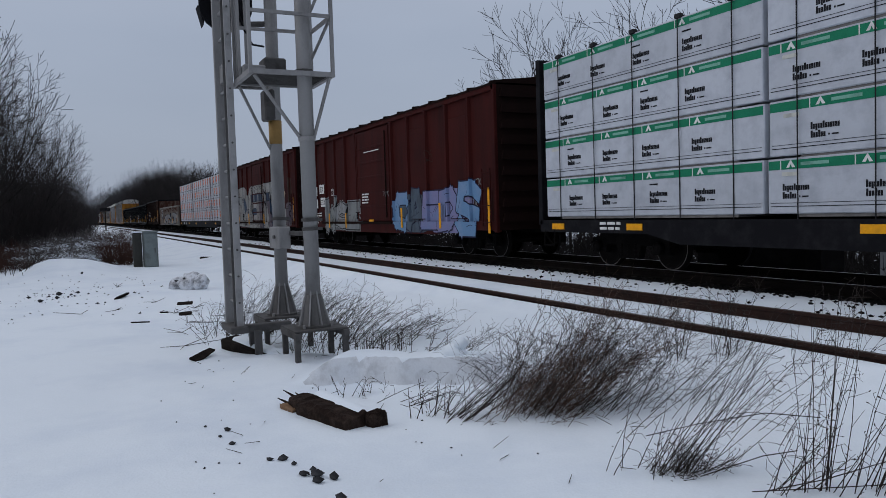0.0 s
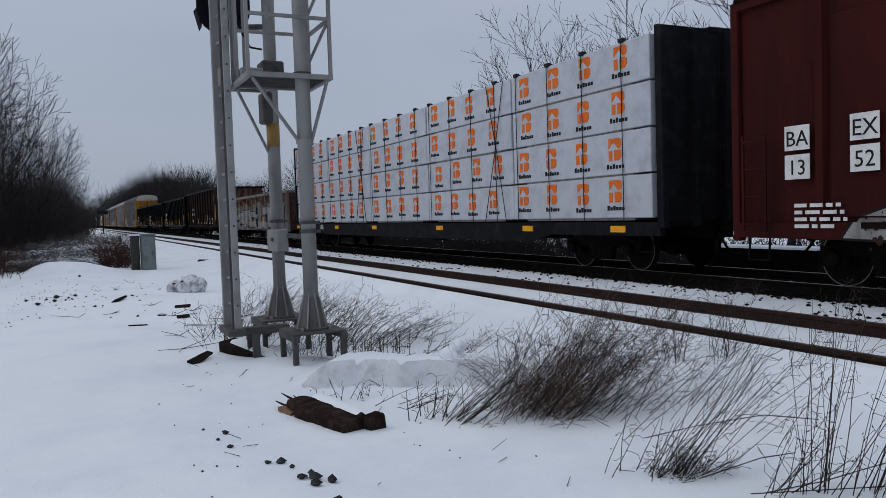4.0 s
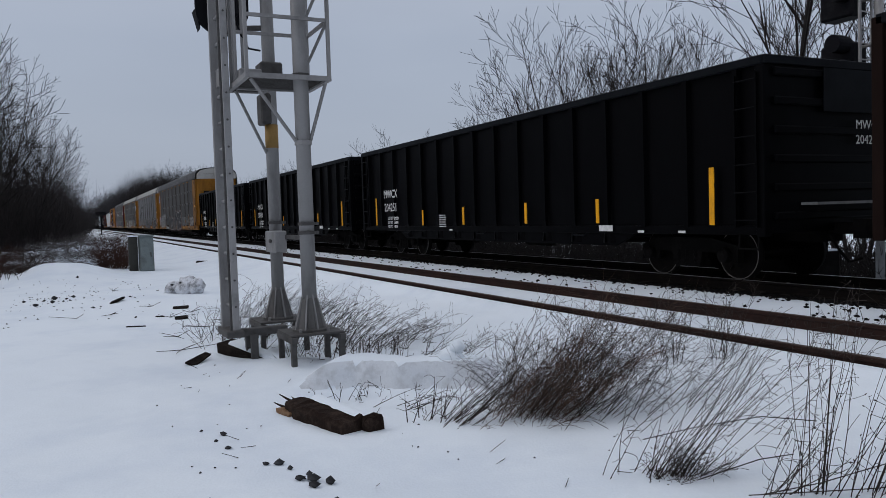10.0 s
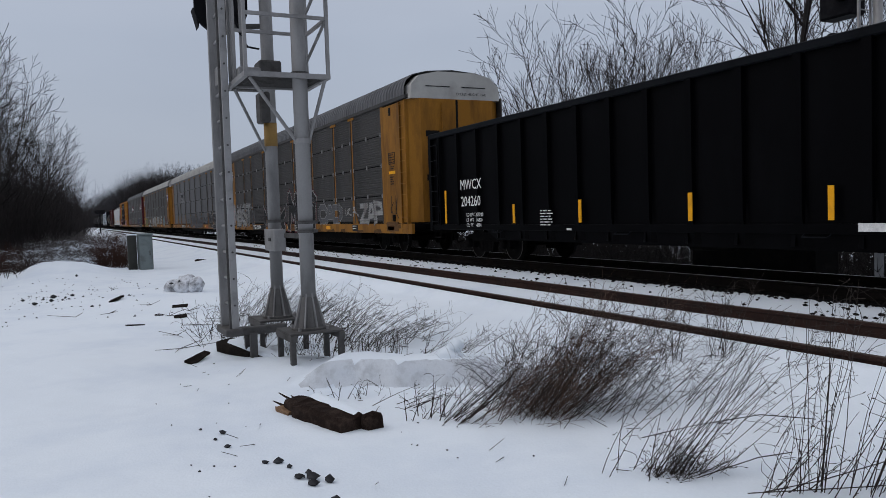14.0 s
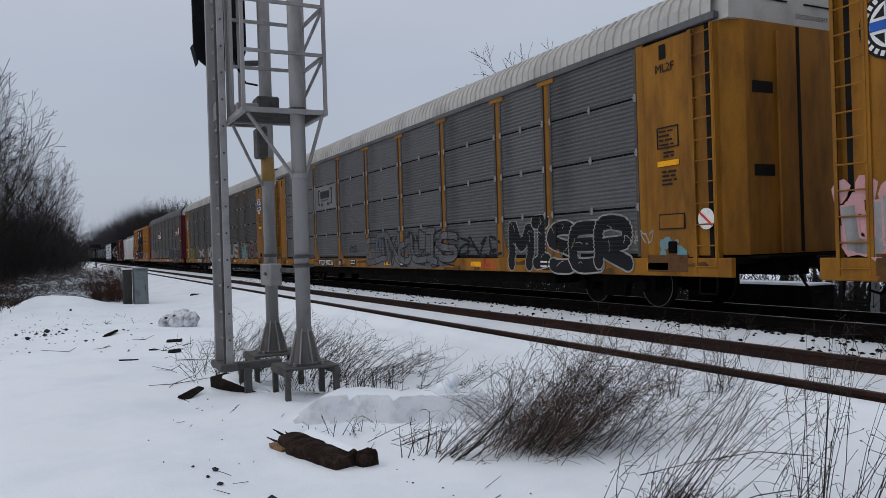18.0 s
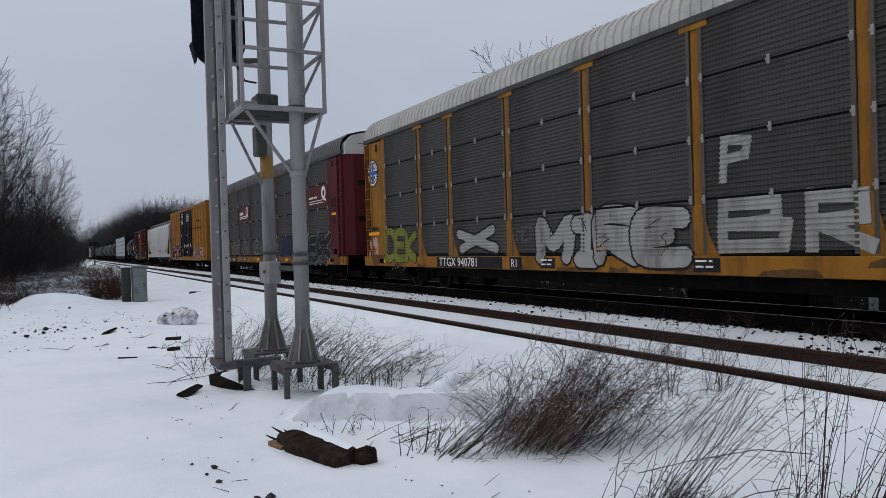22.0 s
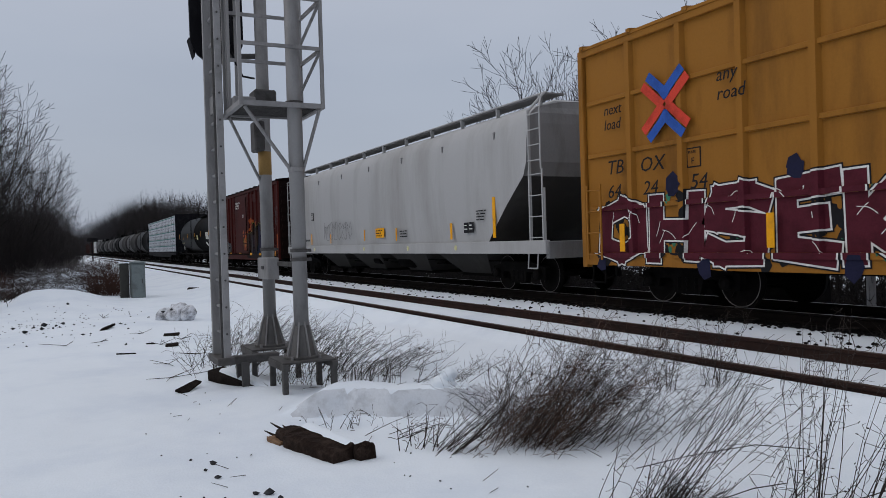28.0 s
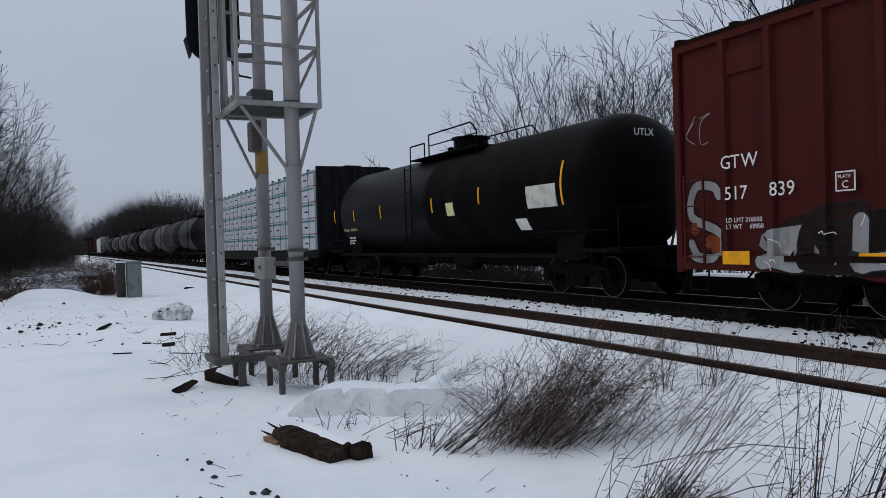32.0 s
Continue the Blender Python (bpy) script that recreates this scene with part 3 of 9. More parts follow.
P1, P2, LAD = (-8.30, 2.38), (-9.56, 2.34), (-9.10, 1.66)
sig = thing("railway_signal", "tall grey steel signal with ladder, catwalk and black head", "signal")
for (x, y), r, lab in ((P1, 0.082, "round galvanised mast"), (P2, 0.078, "round galvanised mast")):
    g = Geo().lathe([(0.0, r), (6.6, r)], 24, "z", (x, y, 0))
    post = part("mast", g, galv, sig, lab, smooth=True)
    part("mast_foot", Geo().lathe([(-0.01, 0.20), (0.01, 0.20), (0.02, 0.16), (0.33, r + 0.012), (0.35, r + 0.004)], 16, "z", (x, y, 0)), fin_steel, post, "flared mast foot")
    for k in range(8):
        part("foot_fin", foot_fin(x, y, r, -0.01, k * math.pi / 4 + 0.2), galv, post)
    for z in (1.06, 1.16) if r > 0.08 else (1.18,):
        g = Geo().lathe([(z, r + 0.014), (z + 0.035, r + 0.014)], 20, "z", (x, y, 0))
        g.box(x - 0.03, x + 0.03, y + r, y + r + 0.05, z, z + 0.035)
        part("clamp", g, galv_dark, post)
    # stand: frame of channel bars and legs
    g = Geo()
    g.box(x - 0.30, x + 0.30, y - 0.30, y + 0.30, -0.035, -0.012, 0.004)
    stand = part("base_plate", g, galv_dark, sig, "dark steel base plate")
    for a in (-1, 1):
        part("bearer", Geo().box(x - 0.33, x + 0.33, y + a * 0.27 - 0.035, y + a * 0.27 + 0.035, -0.105, -0.035, 0.006), galv_dark, stand)
        for b in (-1, 1):
            leg = Geo().prism([(x + a * 0.235, y + b * 0.27 - 0.028), (x + a * 0.295, y + b * 0.27 - 0.028), (x + a * 0.295, y + b * 0.27 + 0.028), (x + a * 0.235, y + b * 0.27 + 0.028)], -0.62, -0.105, "z")
            part("leg", leg, galv_dark, stand)
    for k in range(4):
        a = k * math.pi / 2 + 0.78
        part("anchor_nut", Geo().lathe([(-0.012, 0.018), (0.025, 0.018)], 6, "z", (x + 0.22 * math.cos(a), y + 0.22 * math.sin(a), 0)), galv, stand)
# tie box between the masts
g = Geo().box(-9.45, -8.95, 2.18, 2.32, 0.84, 1.10, 0.01)
part("junction_box", g, galv, sig, "grey steel junction box strapped to the mast")
part("box_latch", Geo().box(-9.22, -9.12, 2.165, 2.18, 0.96, 1.0, 0.005), galv_dark, sig)
part("tie_bar", Geo().box(-9.5, -8.3, 2.30, 2.36, 1.0, 1.05), galv_dark, sig)
part("equipment_box", Geo().box(-9.70, -9.46, 2.20, 2.33, 2.42, 2.80, 0.02), galv_dark, sig, "small weathered equipment box on the mast")
part("marker_band", Geo().lathe([(2.13, 0.081), (2.42, 0.081)], 24, "z", (*P2, 0)), amber_band, sig, "amber marker band round the mast", smooth=True)
part("mast_collar", Geo().box(-9.70, -9.42, 2.20, 2.48, 2.92, 3.18, 0.02), galv_dark, sig, "dark mast collar")
# catwalk of open grating with guard rails
X0, X1, Y0, Y1, Z0 = -8.98, -8.13, 1.74, 2.68, 2.78
cat = part("catwalk_frame", Geo().box(X0, X1, Y0, Y0 + 0.05, Z0 - 0.04, Z0 + 0.015).box(X0, X1, Y1 - 0.05, Y1, Z0 - 0.04, Z0 + 0.015).box(X0 + 0.003, X0 + 0.05, Y0 + 0.051, Y1 - 0.051, Z0 - 0.038, Z0 + 0.013).box(X1 - 0.05, X1 - 0.003, Y0 + 0.051, Y1 - 0.051, Z0 - 0.038, Z0 + 0.013), galv, sig)
g = Geo()
for i in range(27):
    x = X0 + 0.06 + i * 0.028
    g.box(x, x + 0.006, Y0 + 0.05, Y1 - 0.05, Z0 - 0.02, Z0 + 0.01)
for i in range(8):
    y = Y0 + 0.08 + i * 0.11
    g.box(X0 + 0.05, X1 - 0.05, y, y + 0.006, Z0 - 0.005, Z0 + 0.012)
part("grating", g, galv_dark, cat, "open steel grating")
for x, y in ((X1 - 0.02, Y1 - 0.02), (X1 - 0.02, Y0 + 0.02), (X0 + 0.02, Y0 + 0.02), (X0 + 0.02, Y1 - 0.02)):
    part("rail_post", Geo().box(x - 0.0185, x + 0.0185, y - 0.0185, y + 0.0185, Z0 + 0.016, Z0 + 1.7), galv, cat)
for z in (0.62, 1.16, 1.68):
    for x in (X0 + 0.02, X1 - 0.02):
        part("guard_rail", Geo().box(x - 0.016, x + 0.016, Y0 + 0.04, Y1 - 0.04, Z0 + z - 0.018, Z0 + z + 0.018), galv, cat)
    part("guard_rail", Geo().box(X0 + 0.04, X1 - 0.04, Y1 - 0.035, Y1 - 0.003, Z0 + z - 0.018, Z0 + z + 0.018), galv, cat)
part("toe_board", Geo().box(X0 - 0.35, X0 + 0.1, Y0 - 0.1, Y0 - 0.08, Z0 + 0.02, Z0 + 0.2), galv, cat)
for p, q in (((X1 - 0.03, Y0 + 0.06, Z0 - 0.05), (P1[0] + 0.02, P1[1] - 0.07, 2.07)), ((X1 - 0.03, Y1 - 0.06, Z0 - 0.05), (P1[0] + 0.02, P1[1] + 0.07, 2.07)), ((X0 + 0.05, Y0 + 0.05, Z0 - 0.05), (P2[0], P2[1] - 0.07, 2.07)), ((X0 + 0.05, Y1 - 0.05, Z0 - 0.05), (P1[0] - 0.05, P1[1] + 0.05, 2.07)), ((X0 + 0.02, Y1 - 0.02, Z0 + 0.3), (X1 - 0.02, Y1 - 0.02, Z0 + 0.62)), ((X0 + 0.02, Y1 - 0.02, Z0 + 0.85), (X1 - 0.02, Y1 - 0.02, Z0 + 1.15))):
    part("brace", Geo().tube(p, q, 0.02, n=6), galv, cat)
side_walk = part("side_walk_frame", Geo().box(-9.27, X0 - 0.003, 1.76, 1.80, Z0 - 0.03, Z0 + 0.015).box(-9.27, X0 - 0.003, 2.16, 2.20, Z0 - 0.03, Z0 + 0.015).box(-9.27, -9.23, 1.803, 2.157, Z0 - 0.028, Z0 + 0.013), galv, sig)
g = Geo()
for i in range(12):
    g.box(-9.23, X0 - 0.003, 1.82 + i * 0.028, 1.826 + i * 0.028, Z0 - 0.02, Z0 + 0.008)
part("grating", g, galv_dark, side_walk, "open steel grating")
for x, y in ((X0 - 0.02, 1.50), (X0 - 0.01, 1.60)):
    part("rail_post", Geo().box(x - 0.014, x + 0.014, y + 0.30 - 0.014, y + 0.30 + 0.014, Z0 + 0.016, Z0 + 1.75), galv, side_walk)
part("catwalk_clamp", Geo().lathe([(Z0 + 0.0, 0.10), (Z0 + 0.05, 0.10)], 16, "z", (*P1, 0)), galv_dark, cat)
part("catwalk_clamp", Geo().lathe([(2.05, 0.095), (2.10, 0.095)], 16, "z", (*P1, 0)), galv, cat)
# ladder with channel rails
lad = part("ladder_rail", Geo().box(-9.33, -9.28, 1.585, 1.70, -0.05, 6.6, 0.006), galv, sig)
part("ladder_rail", Geo().box(-8.93, -8.87, 1.635, 1.715, -0.05, 6.6, 0.006), aluminium, sig)
part("ladder_groove", Geo().box(-8.925, -8.895, 1.612, 1.634, -0.05, 6.6), galv_dark, lad, "dark groove of the channel rail")
for i in range(21):
    part("bolt", Geo().lathe([(-8.87, 0.012), (-8.858, 0.012)], 8, "x", (0, 1.675, 0.25 + i * 0.305)), galv_dark, lad)
    part("rung", Geo().tube((-9.28, 1.655, 0.25 + i * 0.305), (-8.93, 1.67, 0.25 + i * 0.305), 0.018, n=8), aluminium, sig)
part("ladder_foot", Geo().box(-9.42, -8.80, 1.55, 1.75, -0.10, -0.02, 0.01).box(-9.10, -8.98, 1.70, 2.30, -0.12, -0.03, 0.01), galv_dark, sig, "dark steel ladder bracket")
for x in (-9.3, -9.0):
    part("leg", Geo().box(x, x + 0.07, 1.85, 1.93, -0.62, -0.1), galv_dark, sig)
for x, y in ((-8.93, 1.78), (-8.80, 1.78)):
    part("hoop_bar", Geo().box(x - 0.014, x + 0.014, y - 0.014, y + 0.014, Z0 + 0.05, 6.2), galv, sig)
# black signal head: a round-ended target board with hooded lamps, facing down the line
hx, hy, hz = -9.86, 1.85, 4.60
prof = []
for k in range(24):
    a = 2 * math.pi * k / 24
    prof.append((hy + 0.33 * math.cos(a), hz + 0.33 * math.sin(a) + (0.72 if math.sin(a) > 0 else -0.72)))
head = part("target_board", Geo().prism(prof, hx - 0.03, hx + 0.03), black_paint, sig, "black round-ended signal target board")
part("lamp_housing", Geo().box(hx + 0.03, hx + 0.26, hy - 0.16, hy + 0.16, hz - 0.85, hz + 0.85, 0.03), black_paint, sig)
for k in (-0.6, 0, 0.6):
    part("hood", Geo().lathe([(hx - 0.32, 0.14), (hx - 0.30, 0.15), (hx - 0.03, 0.13)], 18, "x", (0, hy, hz + k)), black_paint, head)
    part("lens", Geo().lathe([(hx - 0.045, 0.10), (hx - 0.034, 0.10)], 18, "x", (0, hy, hz + k)), lens_glass, head)
for z in (3.62, 4.9):
    part("head_bracket", Geo().tube((hx + 0.1, hy, z), (P2[0], P2[1], z), 0.035), galv_dark, sig)
part("sight_spike", Geo().prism([(hy - 0.33, 3.86), (hy - 0.27, 3.62), (hy - 0.25, 3.75)], hx - 0.2, hx), black_paint, head)
part("cable", Geo().path([(-9.0, 1.82, 3.6), (-8.98, 1.9, 3.35), (-9.1, 2.0, 3.25), (-9.4, 2.2, 3.3)], 0.012), black_paint, sig, "loose black cable")
part("equipment_box", Geo().box(-9.0, -8.7, 1.80, 2.05, Z0 + 0.02, Z0 + 0.16, 0.01), galv, sig, "low grey box on the catwalk")

# second signal on the far side of the main line
sig2 = thing("railway_signal", "distant grey signal mast with two black hooded heads beyond the tracks", "signal")
sx, sy = -9.26, 13.7
part("mast", Geo().lathe([(-0.6, 0.08), (6.5, 0.08)], 18, "z", (sx, sy, 0)), galv, sig2, smooth=True)
part("base_plate", Geo().box(sx - 0.2, sx + 0.2, sy - 0.2, sy + 0.2, -0.75, -0.5, 0.02), galv_dark, sig2)
part("ladder_rail", Geo().box(sx - 0.28, sx - 0.24, sy - 0.2, sy - 0.15, 1.1, 6.5), aluminium, sig2)
part("ladder_rail", Geo().box(sx - 0.28, sx - 0.24, sy + 0.15, sy + 0.2, 1.1, 6.5), aluminium, sig2)
for z in (1.2, 3.4, 6.0):
    for a in (-0.155, 0.155):
        part("ladder_bracket", Geo().box(sx - 0.26, sx, sy + a - 0.015, sy + a + 0.015, z, z + 0.04), galv_dark, sig2)
for i in range(4, 21):
    part("rung", Geo().tube((sx - 0.26, sy - 0.17, i * 0.3), (sx - 0.26, sy + 0.17, i * 0.3), 0.013, n=6), aluminium, sig2)
for z in (3.86, 5.32):
    hx2, hy2 = sx - 0.72, sy + 0.05
    head2 = part("lamp_housing", Geo().box(hx2 - 0.40, hx2 + 0.30, hy2 - 0.22, hy2 + 0.22, z - 0.56, z + 0.42, 0.04), black_paint, sig2, "black boxy signal head")
    part("hood", Geo().lathe([(hy2 - 0.55, 0.17), (hy2 - 0.2, 0.17)], 16, "y", (hx2 + 0.12, 0, z + 0.38)), black_paint, head2)
    part("hood", Geo().lathe([(hy2 - 0.5, 0.19), (hy2 - 0.2, 0.19)], 16, "y", (hx2 + 0.15, 0, z - 0.1)), black_paint, head2)
    for a in (0.3, -0.3):
        part("head_bracket", Geo().tube((hx2 + 0.2, hy2, z + a), (sx, sy, z + a), 0.03), galv, sig2)

# low box beyond the main line
box = thing("cable_trough", "low dark steel box with snow on its lid", "box", at=(-11.9, 13.55, 0))
part("box_body", Geo().box(-1.65, 1.65, -0.35, 0.35, -0.6, 0.25, 0.015), under, box)
part("snow_cap", Geo().prism([(-0.35, 0.25), (0.35, 0.25), (0.30, 0.29), (-0.30, 0.29)], -1.62, 1.62), snow, box, "snow on the lid")

# small signal far down the line
sig3 = thing("railway_signal", "small black signal standing far down the line", "signal", at=(-130, 4.6, 0))
part("mast", Geo().lathe([(-0.4, 0.10), (3.0, 0.09)], 10, "z"), black_paint, sig3)
part("lamp_housing", Geo().box(-0.3, 0.3, -0.75, 0.75, 2.75, 3.35, 0.05), black_paint, sig3)
part("base_plate", Geo().box(-0.4, 0.4, -0.4, 0.4, -0.45, -0.15, 0.03), galv_dark, sig3)

# ---- trackside cabinet ----
cab = thing("trackside_cabinet", "grey-green steel equipment cabinet standing in snow", "cabinet")
cx, cy = -28.6, 2.40
part("cabinet_body", Geo().box(cx - 0.45, cx + 0.45, cy - 0.22, cy + 0.22, -0.5, 0.80, 0.02), cabinet_grey, cab)
part("cabinet_door", Geo().box(cx + 0.452, cx + 0.47, cy - 0.18, cy + 0.18, -0.38, 0.74, 0.006), cabinet_grey, cab)
part("cabinet_roof", Geo().prism([(cy - 0.25, 0.80), (cy + 0.25, 0.80), (cy + 0.22, 0.85), (cy - 0.22, 0.85)], cx - 0.5, cx + 0.5), cabinet_grey, cab)
part("handle", Geo().box(cx + 0.47, cx + 0.50, cy + 0.10, cy + 0.13, 0.1, 0.26), galv_dark, cab)
post2 = thing("wooden_post", "dark weathered timber post beside the cabinet", "post")
part("post_body", Geo().box(cx - 0.2, cx + 0.1, cy - 0.56, cy - 0.27, -0.5, 0.80, 0.03), cabinet_dark, post2)
part("post_top", Geo().box(cx - 0.22, cx + 0.12, cy - 0.58, cy - 0.25, 0.80, 0.84, 0.01), snow, post2)


# ---- loose timber and stones in the snow ----
def rough_beam(length, w, h, seed, splinter=True):
    r = random.Random(seed)
    n, prof = 14, [(-0.5, -0.5), (-0.5, 0.35), (-0.35, 0.5), (0.1, 0.46), (0.36, 0.5), (0.5, 0.3), (0.5, -0.5)]
    gg, k = Geo(), len(prof)
    for i in range(n + 1):
        s = i / n
        f = 0.45 + 0.55 * min(1, s * 3.2) if splinter else 1
        for a, b in prof:
            e = 0.055 * min(w, h)
            gg.v.append((s * length + r.uniform(-e, e), a * w * f + r.uniform(-e, e), b * h * f + r.uniform(-e, e)))
    gg.f = [(i * k + j, i * k + (j + 1) % k, (i + 1) * k + (j + 1) % k, (i + 1) * k + j) for i in range(n) for j in range(k)]
    gg.f += [tuple(range(k))[::-1], tuple(range(n * k, n * k + k))]
    return gg


log = thing("broken_tie", "short dark rotten wooden railway tie lying in the snow", "timber", at=(-6.36, 1.62, -0.35))
log.rotation_euler = Euler((0.1, 0.075, math.atan2(0.34, 1.12)))
part("tie_body", rough_beam(0.92, 0.26, 0.24, 3), log_wood, log)
part("split_end", rough_beam(0.24, 0.08, 0.06, 5), split_wood, log, "pale splintered end", at=(-0.06, -0.09, -0.02))
part("broken_chunk", rough_beam(0.10, 0.15, 0.16, 6, False), log_wood, log, at=(0.90, 0.15, 0.03))
for k, (a, b, c) in enumerate(((-0.22, 0.02, 0.02), (-0.16, -0.04, -0.01), (-0.13, 0.06, 0.0))):
    part("splinter", Geo().tube((0.12, b, c), (a, b * 1.6, c + 0.02), 0.02, 0.004, 5), log_wood, log)
cap = Geo()
for i in range(12):
    for j in range(5):
        cap.v.append((0.26 + i * 0.056, 0.035 + j * 0.028 + 0.02 * noise.noise(Vector((i * 0.9, 3, j * 0.3))), 0.118 + 0.03 * math.sin(math.pi * j / 4) * (0.5 + 0.5 * noise.noise(Vector((i * 0.7, j, 2))))))
cap.f = [(i * 5 + j, i * 5 + 5 + j, i * 5 + 6 + j, i * 5 + j + 1) for i in range(11) for j in range(4)]
part("snow_cap", cap, snow, log, "thin crust of snow on top", smooth=True)


def plank(L, w, h, seed):
    """A flat, split board with ragged ends."""
    r = random.Random(seed)
    side = [(L * k / 5, -w * (0.5 if k else 0.28) + r.uniform(-0.05, 0.05) * w) for k in range(6)]
    back = [(L * k / 5 - r.uniform(0, 0.06) * L, w * (0.5 - 0.06 * k) + r.uniform(-0.05, 0.05) * w) for k in range(5, -1, -1)]
    return Geo().prism(side + back, -h / 2, h / 2, "z")


b = thing("old_board", "thick dark board with snow on top, its end buried", "timber", at=(-9.80, 1.70, height(-9.8, 1.7) + 0.065), group="boards in the snow")
b.rotation_euler = Euler((0.12, 0.12, 0.36))
part("board_body", Geo().box(0, 1.25, -0.12, 0.12, -0.10, 0.08, 0.012), tie_wood, b)
part("snow_cap", Geo().prism([(-0.05, 0.0), (0.12, 0.0), (0.11, 0.022), (-0.02, 0.03)], 0.16, 1.2), snow, b, "crust of snow", at=(0, 0, 0.081))
for x, y, L, w, h, rz, tilt, slant in ((-9.09, 1.17, 0.42, 0.11, 0.025, 2.5, -0.14, 0.4), (-17.6, 0.92, 0.7, 0.2, 0.04, -0.2, 0, 0.3), (-15.3, 1.72, 0.3, 0.12, 0.03, 1.1, -0.1, 0.3), (-13.2, 0.76, 0.30, 0.05, 0.02, 1.25, 0, 0.2), (-14.2, 1.3, 0.16, 0.05, 0.02, 1.0, 0, 0.2), (-30.5, 4.35, 0.6, 0.2, 0.06, 1.0, 0, 0.25), (-13.6, 1.55, 0.22, 0.10, 0.03, 1.2, -0.15, 0.3), (-22.5, 3.05, 0.6, 0.2, 0.06, 0.1, 0, 0.25)):
    b = thing("old_board", "dark weathered board half buried in snow", "timber", at=(x, y, height(x, y) + w * 0.12), group="boards in the snow")
    b.rotation_euler = Euler((slant, tilt, rz))
    part("board_body", plank(L, w, h, int(L * 100)), tie_wood, b)
for x, y, s in ((-5.02, 1.10, 0.032), (-4.98, 1.18, 0.045), (-4.86, 1.22, 0.028), (-4.62, 1.22, 0.05), (-4.58, 1.30, 0.06), (-4.50, 1.38, 0.055), (-4.47, 1.27, 0.05), (-4.12, 1.30, 0.05), (-4.7, 1.3, 0.03), (-5.9, 0.98, 0.04), (-5.75, 0.9, 0.025), (-5.55, 0.95, 0.035), (-6.1, 0.85, 0.02), (-19.08, -0.96, 0.09), (-18.0, -0.70, 0.11), (-19.12, -0.36, 0.13), (-18.3, -0.39, 0.10), (-18.83, -0.55, 0.06), (-18.39, -0.17, 0.06), (-19.31, 0.03, 0.10), (-19.07, -0.11, 0.06), (-24.05, 0.17, 0.09), (-18.89, 0.24, 0.05), (-16.42, 0.36, 0.07), (-18.6, -0.05, 0.05), (-17.2, 0.75, 0.05), (-16.6, 0.5, 0.045), (-17.9, 1.0, 0.06), (-18.2, 1.15, 0.05)):
    gg = Geo()
    pebble(gg, 0, 0, 0, s * (0.85 if x > -8 else 0.6), rnd)
    solid("rock", gg, stone, "dark grey angular rock in the snow", "rock", "rocks in the snow", at=(x, y, height(x, y) + s * 0.3))
crumbs = Geo()
for i in range(230):
    x, y = rnd.uniform(-24, -14), rnd.uniform(-1.8, 2.0)
    if i % 3 == 0:
        x, y = rnd.gauss(-19.5, 1.0), rnd.gauss(-0.4, 0.6)
    if i > 160:
        x, y = rnd.uniform(-9, -3.5), rnd.uniform(0.6, 4.5)
    pebble(crumbs, x, y, height(x, y) + 0.004, rnd.uniform(0.006, 0.028 if x < -13 else 0.012), rnd)
solid("gravel_crumbs", crumbs, stone, "dark gravel crumbs scattered on snow", "gravel", kind="stuff")


def lump(s, seed):
    gg, r = Geo(), Vector((seed * 3.7, 0, 0))
    for i in range(13):
        for j in range(20):
            a, b = math.pi * i / 12, 2 * math.pi * j / 20
            d = Vector((math.sin(a) * math.cos(b), math.sin(a) * math.sin(b), math.cos(a)))
            k = s * (1 + 0.35 * noise.noise(d * 1.6 + r) + 0.18 * noise.noise(d * 4 + r))
            gg.v.append(tuple(d * k))
    gg.f = [(i * 20 + j, i * 20 + (j + 1) % 20, i * 20 + 20 + (j + 1) % 20, i * 20 + 20 + j) for i in range(12) for j in range(20)]
    return gg


for x, y, z, s, k in ((-6.62, 3.28, 0.20, 0.13, 1), (-6.60, 3.34, 0.33, 0.075, 2), (-6.45, 3.42, 0.14, 0.11, 3)):
    solid("snow_clump", lump(s, k), snow, "rounded clump of plowed snow", "snow", "snow clumps", at=(x, y, -0.40 + z), smooth=True)
for x, y, z, s, k in ((-18.6, 2.42, 0.12, 0.27, 4), (-18.9, 2.15, 0.08, 0.2, 5), (-18.3, 2.6, 0.14, 0.18, 6)):
    solid("snow_clump", lump(s, k), dirty_snow, "dirty clump of plowed snow", "snow", "snow clumps", at=(x, y, height(x, y) + z), smooth=True)
for x, y, z, s in ((-18.42, 2.25, 0.27, 0.05), (-18.36, 2.47, 0.16, 0.07), (-18.68, 2.1, 0.2, 0.05), (-18.4, 2.35, 0.05, 0.06)):
    gg = Geo()
    pebble(gg, 0, 0, 0, s, rnd)
    solid("rock", gg, stone, "dark stone frozen into plowed snow", "rock", "rocks in the snow", at=(x, y, height(x, y) + z))


